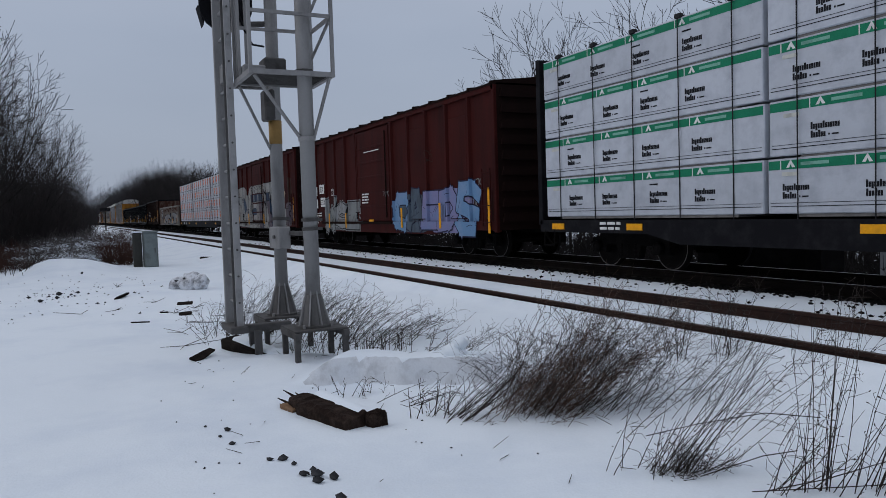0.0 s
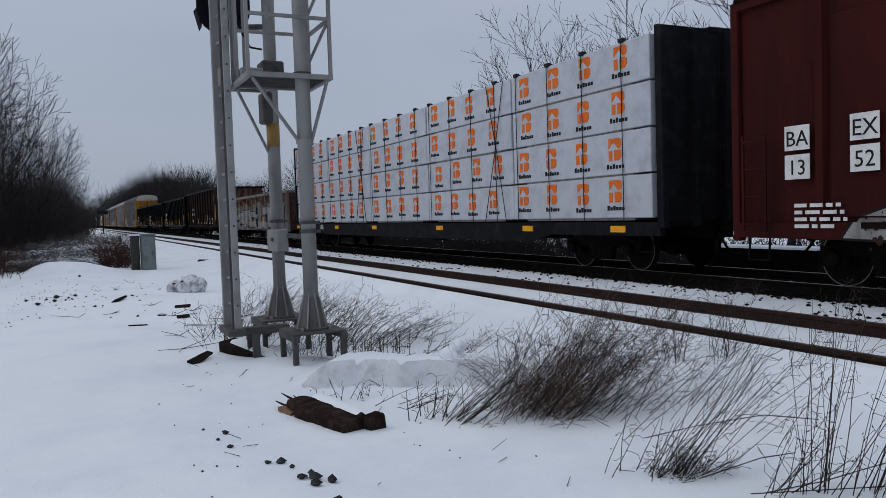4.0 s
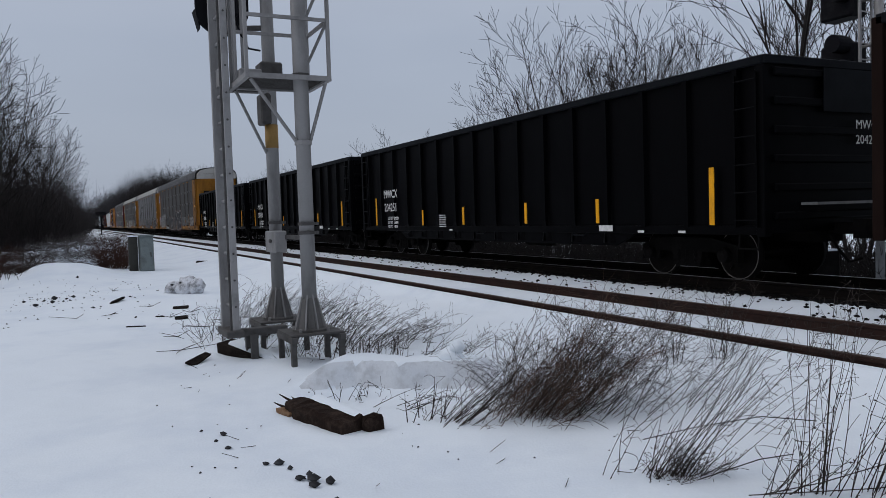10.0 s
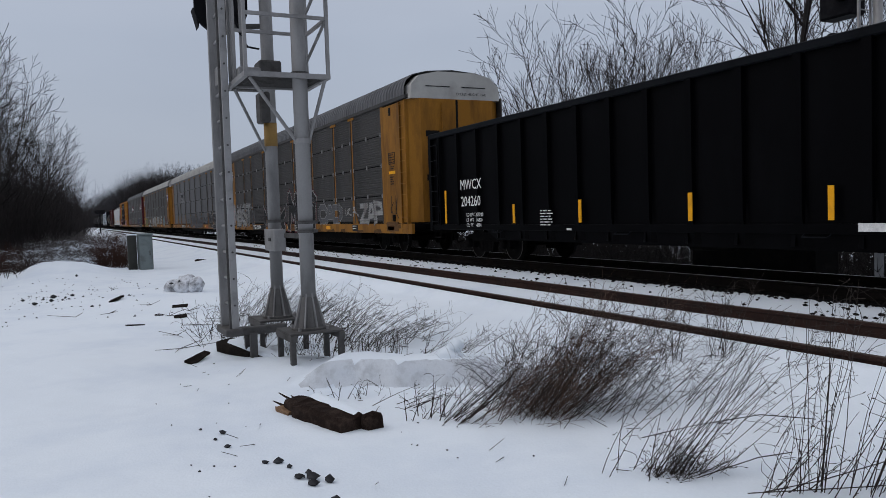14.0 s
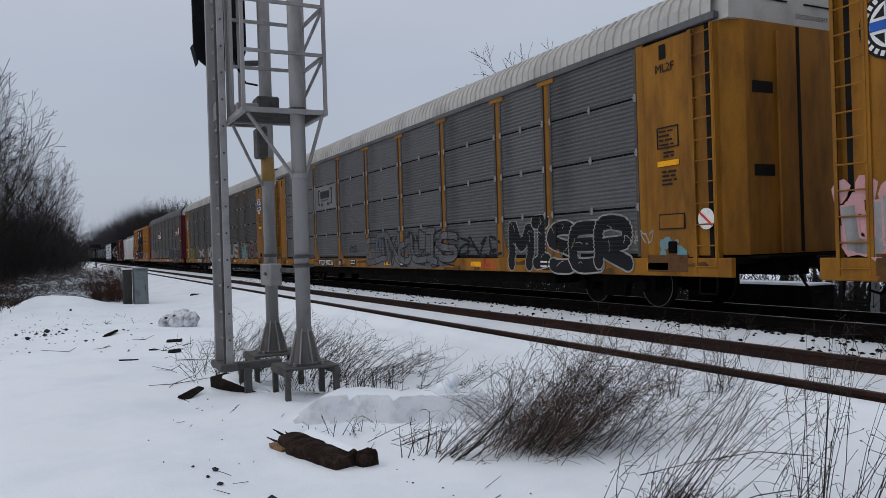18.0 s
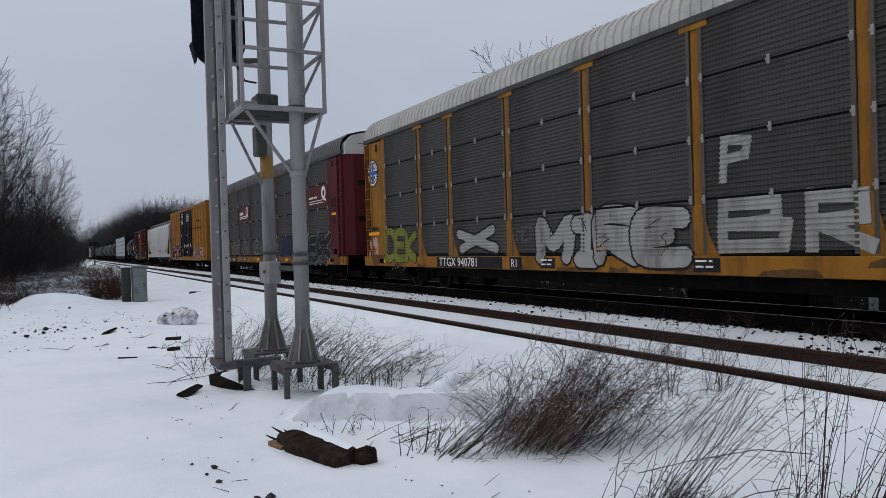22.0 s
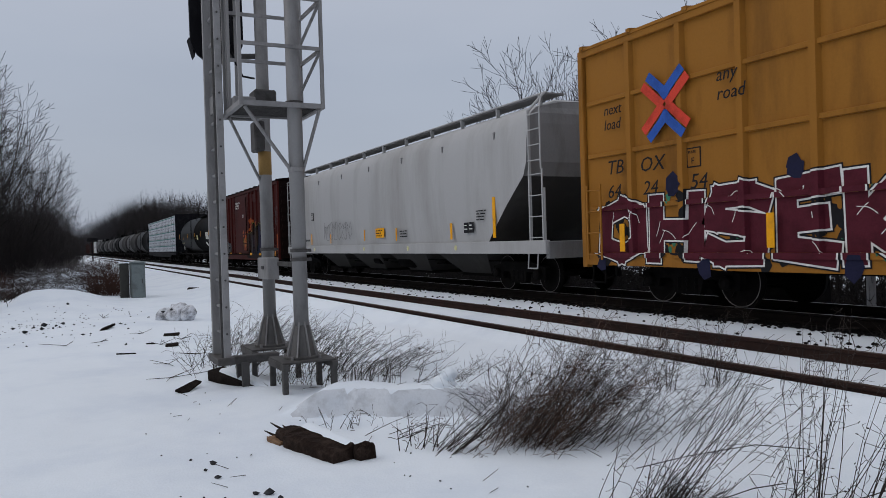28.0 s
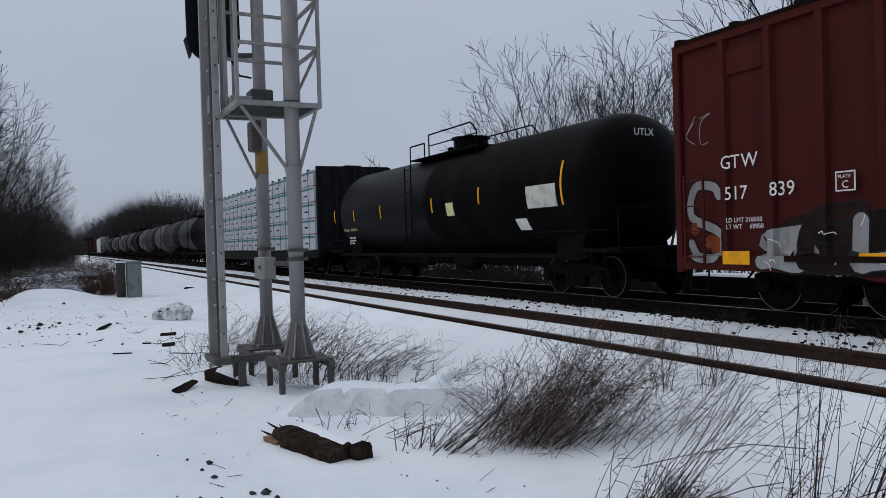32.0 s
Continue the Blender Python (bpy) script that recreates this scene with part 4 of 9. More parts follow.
# ---- plants ----
def stem(geo, p, lean, length, r, rr, heads=0.0, sides=3, wild=0.2):
    """One dry stalk: four joints that bend over, with side twigs and seed heads."""
    p, d = Vector(p), Vector((lean[0], lean[1], 1)).normalized()
    n = 4
    for i in range(n):
        q = p + d * (length / n)
        geo.tube(p, q, r * (1 - i / n * 0.7), r * (1 - (i + 1) / n * 0.7), sides, False)
        if i >= 1 and rr.random() < heads:
            t = (d + Vector((rr.uniform(-1, 1), rr.uniform(-1, 1), rr.uniform(-0.2, 0.8))) * 0.7).normalized()
            e = q + t * length * rr.uniform(0.08, 0.25)
            geo.tube(q, e, r * 0.5, r * 0.3, 3, False)
            if rr.random() < 0.5:
                u = (t + Vector((rr.uniform(-1, 1), rr.uniform(-1, 1), rr.uniform(-0.3, 0.7)))).normalized()
                geo.tube(q.lerp(e, 0.6), q.lerp(e, 0.6) + u * length * rr.uniform(0.05, 0.16), r * 0.35, r * 0.25, 3, False)
            if rr.random() < 0.35:
                geo.tube(e, e + t * 0.012, r * 1.5, r * 0.7, 3, True)
        p = q
        d = (d + Vector((lean[0], lean[1], -0.25)) * 0.16 + Vector((rr.uniform(-1, 1), rr.uniform(-1, 1), 0)) * wild).normalized()


RIGHT = Vector((0.44, 0.90))


def clump(name, label, spots, material, seed, loose=0.38, wild=0.2):
    """spots: x, y, spread, count, length, lean to the side, radius, share of seed heads."""
    rr, gg = random.Random(seed), Geo()
    for x, y, spread, count, length, lean, r, heads in spots:
        for _ in range(count):
            px, py = x + rr.gauss(0, spread), y + rr.gauss(0, spread)
            k = lean + rr.gauss(0, loose)
            l = (RIGHT.x * k + rr.gauss(0, loose * 0.85), RIGHT.y * k + rr.gauss(0, loose * 0.85))
            stem(gg, (px, py, height(px, py) - 0.02), l, length * rr.uniform(0.45, 1.15), r * rr.uniform(0.7, 1.25), rr, heads, 3, wild)
    solid(name, gg, material, label, "dry grass", kind="stuff")


def weeds(name, label, rows, material, seed):
    """Dry plants of straight stalks with crooked side twigs.
    rows: x, y, spread across, spread in depth, stalks, shortest, longest, lean, its spread, radius, twigs on each, twig length, bend."""
    rr, gg = random.Random(seed), Geo()
    for x, y, across, deep, count, short, tall, lean, vary, r, twigs, reach, bend in rows:
        for _ in range(count):
            a, b = rr.gauss(0, across), rr.gauss(0, deep)
            px, py = x + RIGHT.x * a - RIGHT.y * b, y + RIGHT.y * a + RIGHT.x * b
            k, m = rr.gauss(lean, vary), rr.gauss(0, vary * 0.8)
            d = Vector((RIGHT.x * k - RIGHT.y * m, RIGHT.y * k + RIGHT.x * m, 1)).normalized()
            length, p, n = rr.uniform(short, tall), Vector((px, py, height(px, py) - 0.03)), 5
            w = r * rr.uniform(0.7, 1.25)
            for i in range(n):
                q = p + d * (length / n)
                gg.tube(p, q, w * (1 - 0.13 * i), w * (0.87 - 0.13 * i), 3, False)
                for _k in range(round(twigs * (0.35 + 0.3 * i) / 5 + rr.random())):
                    c = p.lerp(q, rr.random())
                    t = (d * rr.uniform(0.2, 1.0) + Vector((rr.gauss(0, 0.6), rr.gauss(0, 0.6), rr.gauss(0.05, 0.45)))).normalized()
                    for _j in range(3):
                        e = c + t * reach * rr.uniform(0.15, 0.45)
                        gg.tube(c, e, w * 0.5, w * 0.36, 3, False)
                        c, t = e, (t + Vector((rr.gauss(0, 0.45), rr.gauss(0, 0.45), rr.gauss(0, 0.45)))).normalized()
                    if rr.random() < 0.3:
                        gg.tube(c, c + t * 0.014, w * 1.2, w * 0.5, 4, True)
                p = q
                d = (d + Vector((RIGHT.x, RIGHT.y, 0)) * bend + Vector((rr.gauss(0, 0.05), rr.gauss(0, 0.05), -abs(bend) * 0.4))).normalized()
    solid(name, gg, material, label, "dry grass", kind="stuff")


weeds("dry_bush", "dense tan dry weed bush leaning over the snow", [(-5.14, 3.20, 0.22, 0.14, 40, 0.5, 1.0, 0.85, 0.38, 0.0025, 16, 0.30, 0.02), (-5.27, 3.55, 0.24, 0.16, 38, 0.55, 1.15, 0.9, 0.35, 0.0025, 16, 0.32, 0.02), (-5.14, 3.28, 0.18, 0.16, 46, 0.2, 0.5, 0.5, 0.6, 0.0024, 12, 0.22, 0.05)], bush_stem, 11)
weeds("dry_bush", "dark wiry stems of the weed bush", [(-5.10, 3.12, 0.26, 0.12, 30, 0.55, 1.05, 0.9, 0.22, 0.0034, 8, 0.28, 0.0), (-5.2, 3.72, 0.24, 0.18, 26, 0.65, 1.2, 0.85, 0.22, 0.0032, 10, 0.30, 0.0), (-4.88, 3.55, 0.2, 0.12, 20, 0.45, 0.9, 1.05, 0.25, 0.0034, 7, 0.26, 0.0), (-5.55, 3.5, 0.15, 0.1, 22, 0.4, 0.75, -0.35, 0.5, 0.0026, 6, 0.24, -0.10)], dry_stem, 15)
weeds("dry_stalks", "bare straight dry stalks poking out of the snow", [(-5.28, 2.62, 0.10, 0.08, 22, 0.45, 0.8, 1.25, 0.25, 0.0042, 1, 0.15, 0.0), (-5.45, 2.52, 0.12, 0.06, 12, 0.22, 0.36, 0.25, 0.35, 0.0046, 0, 0.1, 0.0), (-5.95, 2.45, 0.10, 0.05, 8, 0.35, 0.6, 2.2, 0.5, 0.0036, 1, 0.12, 0.03), (-6.35, 2.2, 0.2, 0.06, 10, 0.12, 0.24, 0.2, 0.5, 0.0042, 0, 0.1, 0.0)], dry_stem, 14)
weeds("dry_weeds", "tall thin dry weed stalks leaning over the snow", [(-3.55, 3.25, 0.12, 0.05, 20, 0.8, 1.3, 0.85, 0.18, 0.0038, 2, 0.2, 0.02), (-3.62, 3.1, 0.14, 0.05, 9, 0.35, 0.6, 0.35, 0.15, 0.0042, 0, 0.1, 0.01), (-3.5, 3.28, 0.09, 0.05, 34, 0.10, 0.24, 0.3, 0.7, 0.0032, 5, 0.12, 0.05)], dry_stem, 12)
weeds("dry_weeds", "upright dry weed stalks with feathery tops", [(-2.86, 3.72, 0.07, 0.04, 15, 0.85, 1.25, 0.08, 0.08, 0.0036, 3, 0.16, 0.015)], dry_stem, 16)
weeds("dry_weeds", "close cluster of leaning dry stalks", [(-2.68, 3.90, 0.13, 0.05, 22, 0.6, 1.05, 0.42, 0.18, 0.0038, 2, 0.16, 0.01), (-2.45, 4.25, 0.16, 0.08, 12, 0.6, 1.1, 0.3, 0.2, 0.0034, 3, 0.2, 0.01), (-2.95, 3.55, 0.1, 0.04, 12, 0.3, 0.6, 0.6, 0.3, 0.0038, 2, 0.14, 0.02)], dry_stem, 17)
weeds("dry_weeds", "low bushy dry weeds beside the rail", [(-5.45, 5.0, 0.10, 0.08, 12, 0.35, 0.62, 0.1, 0.28, 0.0036, 8, 0.18, 0.0), (-5.08, 5.3, 0.10, 0.08, 12, 0.4, 0.78, 0.12, 0.2, 0.0036, 8, 0.18, 0.0), (-4.6, 4.3, 0.35, 0.2, 16, 0.5, 0.9, 0.8, 0.3, 0.003, 7, 0.24, 0.02), (-4.1, 3.9, 0.3, 0.2, 10, 0.6, 1.0, 0.9, 0.25, 0.003, 4, 0.22, 0.02), (-4.4, 5.3, 0.4, 0.1, 11, 0.3, 0.6, 0.4, 0.3, 0.003, 6, 0.16, 0.0)], dry_stem, 18)
bent = Geo()
for pts in (((-2.95, 3.36, -0.36), (-2.80, 3.62, -0.30), (-2.60, 3.98, -0.18), (-2.42, 4.2, -0.24)), ((-3.0, 3.30, -0.37), (-2.72, 3.9, -0.36), (-2.5, 4.3, -0.33)), ((-3.30, 3.22, -0.36), (-3.12, 3.52, -0.24), (-3.0, 3.66, -0.20)), ((-4.1, 3.5, -0.37), (-3.9, 3.8, -0.28), (-3.7, 4.2, -0.22), (-3.5, 4.5, -0.25))):
    for p, q in zip(pts, pts[1:]):
        bent.tube(p, q, 0.0034, 0.003, 4, False)
solid("fallen_stalks", bent, dry_stem, "thick bent stalks lying low over the snow", "dry grass", kind="stuff")
weeds("dry_grass", "low dry grass and weeds round the signal's legs", [(-10.6, 2.25, 0.25, 0.3, 65, 0.45, 1.0, 0.45, 0.3, 0.0040, 3, 0.2, 0.10), (-11.0, 2.8, 0.35, 0.4, 55, 0.5, 0.95, 0.45, 0.3, 0.0040, 3, 0.22, 0.10), (-9.7, 3.0, 0.28, 0.3, 60, 0.4, 0.85, 0.5, 0.3, 0.0040, 3, 0.2, 0.12), (-9.0, 3.4, 0.30, 0.25, 50, 0.4, 0.85, 0.9, 0.35, 0.0036, 3, 0.2, 0.14), (-10.9, 1.85, 0.22, 0.3, 25, 0.3, 0.6, -0.2, 0.4, 0.0040, 3, 0.18, 0.0)], dry_stem, 13)
weeds("dry_stalks", "short cut stalks beside the signal", [(-8.35, 3.1, 0.30, 0.25, 60, 0.18, 0.38, 0.12, 0.18, 0.0045, 0, 0.1, 0.0), (-8.7, 2.6, 0.3, 0.2, 24, 0.12, 0.28, 0.2, 0.4, 0.0042, 0, 0.1, 0.0), (-7.6, 3.5, 0.3, 0.15, 14, 0.4, 0.7, 1.3, 0.4, 0.0034, 3, 0.16, 0.05)], dry_stem, 19)
rr = random.Random(21)
gg = Geo()
for i in range(60):
    x, y = rr.uniform(-9, -3), rr.uniform(0.9, 4.3)
    a = rr.uniform(0, 6.3)
    gg.tube((x, y, height(x, y) + 0.006), (x + 0.12 * math.cos(a), y + 0.12 * math.sin(a), height(x, y) + rr.uniform(0.004, 0.07)), 0.003, 0.002, 3, False)
solid("fallen_stalks", gg, dry_stem, "broken dry stalks lying on the snow", "dry grass", kind="stuff")
gg = Geo()
for x, y in ((-14.83, 0.05), (-10.28, 1.22), (-13.9, 1.5), (-14.4, 1.9), (-15.0, 0.6), (-12.3, 1.9), (-11.6, 1.35), (-16.0, 1.4), (-20.5, 0.9), (-12.9, 2.3)):
    for _ in range(4):
        a, n = rr.uniform(0, 6.3), rr.uniform(0.12, 0.5)
        gg.tube((x, y, height(x, y) + 0.01), (x + n * math.cos(a), y + n * math.sin(a), height(x, y) + rr.uniform(0.01, 0.10)), 0.005, 0.003, 4, False)
for _ in range(40):
    x, y = -27.3 + rr.gauss(0, 0.8), -1.3 + rr.gauss(0, 0.25)
    stem(gg, (x, y, height(x, y) - 0.02), (rr.gauss(0, 0.5), rr.gauss(0.2, 0.5)), rr.uniform(0.3, 0.8), 0.012, rr, 0.6)
solid("fallen_twigs", gg, dry_stem, "dark twigs lying on and poking through the snow", "twigs", kind="stuff")
gg = Geo()
for i in range(90):
    x, y = -5.0 + rr.gauss(0, 0.6), 8.3 + rr.gauss(0, 0.25)
    if i < 50:
        x, y = -4.6 + rr.gauss(0, 0.3), 8.3 + rr.gauss(0, 0.2)
    stem(gg, (x, y, height(x, y) - 0.02), (rr.gauss(0.3, 0.5), rr.gauss(0.2, 0.5)), rr.uniform(0.3, 1.0), 0.005, rr, 0.7)
solid("dry_weeds", gg, dry_stem, "straggling dry weeds between the two tracks", "dry grass", kind="stuff")


def bare_tree(seed, stems, lean, fine=3, wild=1.0):
    """Trunk and bare branches of a winter tree about ten metres high, as two meshes: limbs fork off and curve upwards."""
    r = random.Random(seed)
    trunk, twigs = Geo(), Geo()

    def grow(p, d, length, rad, level):
        n = (8, 6, 5, 4)[level]
        turn = r.uniform(0, 6.283)
        for i in range(n):
            q = p + d * (length / n)
            w0, w1 = max(0.0088, rad * (1 - 0.8 * i / n)), max(0.007, rad * (1 - 0.8 * (i + 1) / n))
            (trunk if level == 0 else twigs).tube(p, q, w0, w1, (7, 5, 4, 3)[level], False)
            if level < fine and i >= (2 if level == 0 else 1) and r.random() < (0.97, 0.92, 0.85)[level]:
                for _ in range(2 if level == 0 and r.random() < 0.5 else 1):
                    turn += r.uniform(1.9, 2.9)
                    side = d.cross(Vector((math.cos(turn), math.sin(turn), 0.3))).normalized()
                    k = r.uniform(0.4, 0.75) * wild
                    left = 1 - 0.7 * i / n
                    grow(q, (d + side * k).normalized(), length * r.uniform(0.45, 0.68) * left + 0.15, w1 * r.uniform(0.5, 0.7), level + 1)
            p = q
            d = (d + Vector((r.gauss(0, 1), r.gauss(0, 1), 0)) * (0.05, 0.06, 0.06, 0.06)[level] + Vector((0, 0, 0.06))).normalized()

    for k in range(stems):
        a = 6.283 * k / stems + r.uniform(-0.4, 0.4)
        l = lean * r.uniform(0.6, 1.2) if stems > 1 else 0.04
        grow(Vector((0.12 * math.cos(a), 0.12 * math.sin(a), -0.4)), Vector((l * math.cos(a), l * math.sin(a), 1)).normalized(), 8.6 * r.uniform(0.8, 1.05), 0.12 if stems == 1 else 0.075, 0)
    top = max(v[2] for v in twigs.v)
    return trunk.mesh("trunk"), twigs.mesh("crown"), top


TREES = []
for k, (stems, lean) in enumerate(((1, 0.0), (4, 0.42), (3, 0.36), (5, 0.55), (4, 0.5), (1, 0.0), (5, 0.8))):
    t = thing("bare_tree", "leafless grey-brown winter tree beside the railway", "tree", at=(-150 - 6 * k, 26 + (k % 2) * 3, -1.0), group="bare trees")
    a, b, top = bare_tree(40 + k, stems, lean, 3, 1.0 if k < 6 else 1.25)
    part("trunk", a, bark, t)
    part("crown", b, twig, t)
    TREES.append((t, top))
rr = random.Random(8)


def plant(x, y, tall, z=-1.0, kind=None):
    t, top = TREES[kind] if kind is not None else rr.choice(TREES[:6])
    s = tall / top
    t = copy_thing(t, Matrix.Identity(4))
    t.location, t.rotation_euler, t.scale = (x, y, z), Euler((0, 0, rr.uniform(0, 6.28))), (s, s, s)


x = 14
while x > -26:
    plant(x, rr.uniform(21, 26), rr.uniform(9.4, 11.2))
    x -= rr.uniform(3.0, 4.4)
plant(-15.6, 19.2, 13.0, -1.0, 0)
for x, y, tall, k in ((-29.0, 22.5, 11.7, 1), (-32.5, 23.0, 11.5, 3), (-35.5, 23, 9.6, 4), (-26.5, 24.5, 11.4, 2), (-38.5, 24, 8.4, 3), (-42, 24.5, 7.2, 4), (-31.0, 25.0, 11.5, 4)):
    plant(x, y, tall, -1.0, k)
x = -48
while x > -210:
    plant(x, rr.uniform(20, 25), rr.uniform(5.5, 8.5))
    plant(x - 2, rr.uniform(24, 34), rr.uniform(6.5, 9.0))
    x -= rr.uniform(4.5, 8)
for x, y, tall in ((-140, 15.5, 12.5), (-150, 18, 13), (-132, 17, 12), (-165, 15, 12), (-175, 18, 13), (-156, 21, 12), (-190, 16, 12), (-205, 20, 13)):
    plant(x, y, tall)
# the wooded left edge of the path
for x, y, tall, k in ((-29.5, -5.2, 9.4, 3), (-33.5, -5.0, 9.0, 4), (-37, -4.6, 7.5, 3), (-31.5, -6.3, 10.5, 6), (-35, -6.2, 10, 6), (-28.5, -7.2, 10.5, 6), (-39, -5.6, 8.5, 6), (-42, -4.4, 10.0, 4), (-46, -2.4, 7.6, 4), (-50, -4.2, 9.5, 3), (-55, -2.2, 8.0, 2), (-60, -3.4, 9.0, 3), (-66, -2.0, 8.0, 1), (-72, -3.0, 9, 3), (-80, -1.5, 8, 4), (-90, -2, 8.5, 1), (-100, -0.8, 8, 2), (-112, -1.2, 9, 3), (-126, -0.2, 8, 4), (-140, -0.6, 8.5, 1), (-160, 0, 8, 3)):
    plant(x, y - 0.01 * abs(x + 30), tall, -0.5, k)


def brush(seed, n, w, d, h, r):
    q, gg = random.Random(seed), Geo()
    for _ in range(n):
        p = Vector((q.uniform(-w, w), q.uniform(-d, d), -0.1))
        dr = Vector((q.gauss(0, 0.3), q.gauss(0, 0.3), 1)).normalized()
        l = h * q.uniform(0.4, 1.0)
        for i in range(3):
            e = p + dr * l / 3
            gg.tube(p, e, r * (1 - i * 0.27), r * (0.73 - i * 0.27), 3, False)
            for _k in range(3):
                s = (dr + Vector((q.gauss(0, 0.7), q.gauss(0, 0.7), q.uniform(-0.1, 0.5)))).normalized()
                gg.tube(e, e + s * l * q.uniform(0.15, 0.4), r * 0.5, r * 0.15, 3, False)
            p, dr = e, (dr + Vector((q.gauss(0, 0.2), q.gauss(0, 0.2), 0))).normalized()
    return gg.mesh("thicket")


thick = [brush(60 + k, 420, 3.2, 2.4, 4.2, 0.016) for k in range(3)]
low = [brush(70 + k, 300, 2.5, 1.3, 1.2, 0.011) for k in range(2)]
for k, (x, y, s) in enumerate(((-40, -4.9, 0.9), (-44, -3.4, 0.95), (-46, -5.6, 1.1), (-49, -2.2, 0.95), (-52, -4.2, 1.15), (-55, -1.6, 1.0), (-59, -3.2, 1.1), (-63, -1.3, 1.0), (-68, -2.4, 1.1), (-74, -1.0, 1.0), (-82, -1.4, 1.1), (-90, -0.4, 1.0), (-100, -0.8, 1.1), (-112, 0.0, 1.1), (-126, -0.2, 1.1), (-142, 0.6, 1.1), (-160, 0.7, 1.2), (-185, 1.0, 1.2), (-38, -7.0, 1.0))):
    o = solid("thicket", thick[k % 3], thicket_m, "dense dark leafless thicket along the path", "thicket", "thickets", kind="stuff", at=(x, y - 0.6 - 0.014 * abs(x + 40), -0.5))
    o.rotation_euler[2], o.scale = k * 1.3, (s, s, s)
for k, (x, y, s, m) in enumerate(((-30.5, -2.9, 0.6, red_brush), (-31.5, -2.2, 0.55, red_brush), (-33.5, -3.4, 0.75, red_brush), (-35, -2.7, 0.7, red_brush), (-36, -4.4, 0.9, red_brush), (-39, -1.2, 0.8, snowy_stem), (-41, 0.1, 0.9, snowy_stem), (-43, 1.0, 0.85, snowy_stem), (-46, -0.6, 1.1, snowy_stem), (-50, 0.9, 1.0, snowy_stem), (-37, 0.6, 0.6, snowy_stem), (-34, -0.5, 0.6, snowy_stem), (-33.6, 0.5, 0.5, snowy_stem), (-35, 1.2, 0.55, snowy_stem), (-33, -1.3, 0.6, snowy_stem), (-56, 1.5, 1.0, snowy_stem))):
    o = solid("low_brush", low[k % 2].copy(), m, "low reddish dry brush at the wood's edge" if m is red_brush else "low grey dry brush with snow caught in it", "brush", "low brush", kind="stuff", at=(x, y, -0.45))
    o.rotation_euler[2], o.scale = k * 1.1, (s, s, s)
    if m is snowy_stem:
        q, gg = random.Random(300 + k), Geo()
        for _ in range(300):
            a, b = q.uniform(-2.2, 2.2), q.uniform(-1.2, 1.2)
            c = Vector((a, b, q.uniform(0.0, 0.75)))
            gg.tube(c, c + Vector((q.gauss(0, 0.2), q.gauss(0, 0.2), q.gauss(0, 0.07))), 0.035, 0.018, 4, True)
        o = solid("snow_on_brush", gg, snow, "snow lying on the brush", "snow", kind="stuff", at=(x, y, -0.45))
        o.rotation_euler[2], o.scale = k * 1.1, (s, s, s)
for k, (x, y, s) in enumerate(((-122, 16.6, 1.9), (-136, 16.8, 2.3), (-151, 17.0, 2.6), (-168, 17.2, 2.7), (-190, 17.6, 3.0), (-214, 18.5, 3.2), (-104, 20.0, 1.7), (-90, 21.5, 1.5))):
    o = solid("thicket", thick[k % 3], twig, "round bare crown of a distant tree clump", "thicket", "thickets", kind="stuff", at=(x, y, -0.8))
    o.rotation_euler[2], o.scale = k * 0.9, (s * 0.55, s * 0.55, s)
cab_brush = brush(79, 260, 0.9, 0.5, 1.35, 0.008)
solid("low_brush", cab_brush, red_brush, "low reddish dry brush beside the cabinet", "brush", "low brush", kind="stuff", at=(-30.9, 1.45, -0.45))
dark = [brush(86 + k, 460, 2.6, 1.5, 1.35, 0.016) for k in range(2)]
for k in range(22):
    o = solid("low_brush", dark[k % 2], twig, "low grey brush beyond the main line", "brush", "low brush", kind="stuff", at=(4 - k * 3.3, 15.6 + 1.2 * (k % 3), -0.95))
    o.rotation_euler[2], o.scale = k * 1.1, (1.1, 1.1, 1.0)
# woods at the end of the line
far = brush(90, 900, 26, 5, 9, 0.09)
for k, (x, y) in enumerate(((-330, 22), (-380, 14), (-430, 30), (-300, 38), (-470, 4), (-260, 34), (-520, -14), (-340, -12), (-420, -22))):
    o = solid("far_woods", far, far_wood, "bare distant woods where the line ends", "woods", "far woods", kind="stuff", at=(x, y, -1))
    o.rotation_euler[2] = 0.2 * k
for k, (x, y) in enumerate(((-235, 21), (-265, 19), (-300, 18), (-205, 27), (-350, 16))):
    o = solid("far_woods", far, far_wood, "bare distant woods beside the line", "woods", "far woods", kind="stuff", at=(x, y, -1))
    o.rotation_euler[2], o.scale = 0.03 * k, (1, 0.8, 1.45)


# ---- railcars: parts that all of them share ----
WHEELSET = Geo()
for s in (-1, 1):
    WHEELSET.lathe([(s * 0.685, 0.10), (s * 0.69, 0.43), (s * 0.715, 0.435), (s * 0.725, 0.42), (s * 0.80, 0.412), (s * 0.805, 0.36), (s * 0.775, 0.33), (s * 0.770, 0.18), (s * 0.81, 0.14), (s * 0.83, 0.10)], 28, "y")
    WHEELSET.tube((0.2, s * 0.776, 0.1), (0.28, s * 0.776, 0.14), 0.03, n=5)
WHEELSET.lathe([(-1.05, 0.07), (-0.7, 0.075), (0.7, 0.075), (1.05, 0.07)], 12, "y")
WHEELSET = WHEELSET.mesh("wheelset", True)
TREAD = Geo().lathe([(-0.8085, 0.395), (-0.809, 0.397), (-0.809, 0.408), (-0.806, 0.411)], 32, "y", caps=False).mesh("tread")
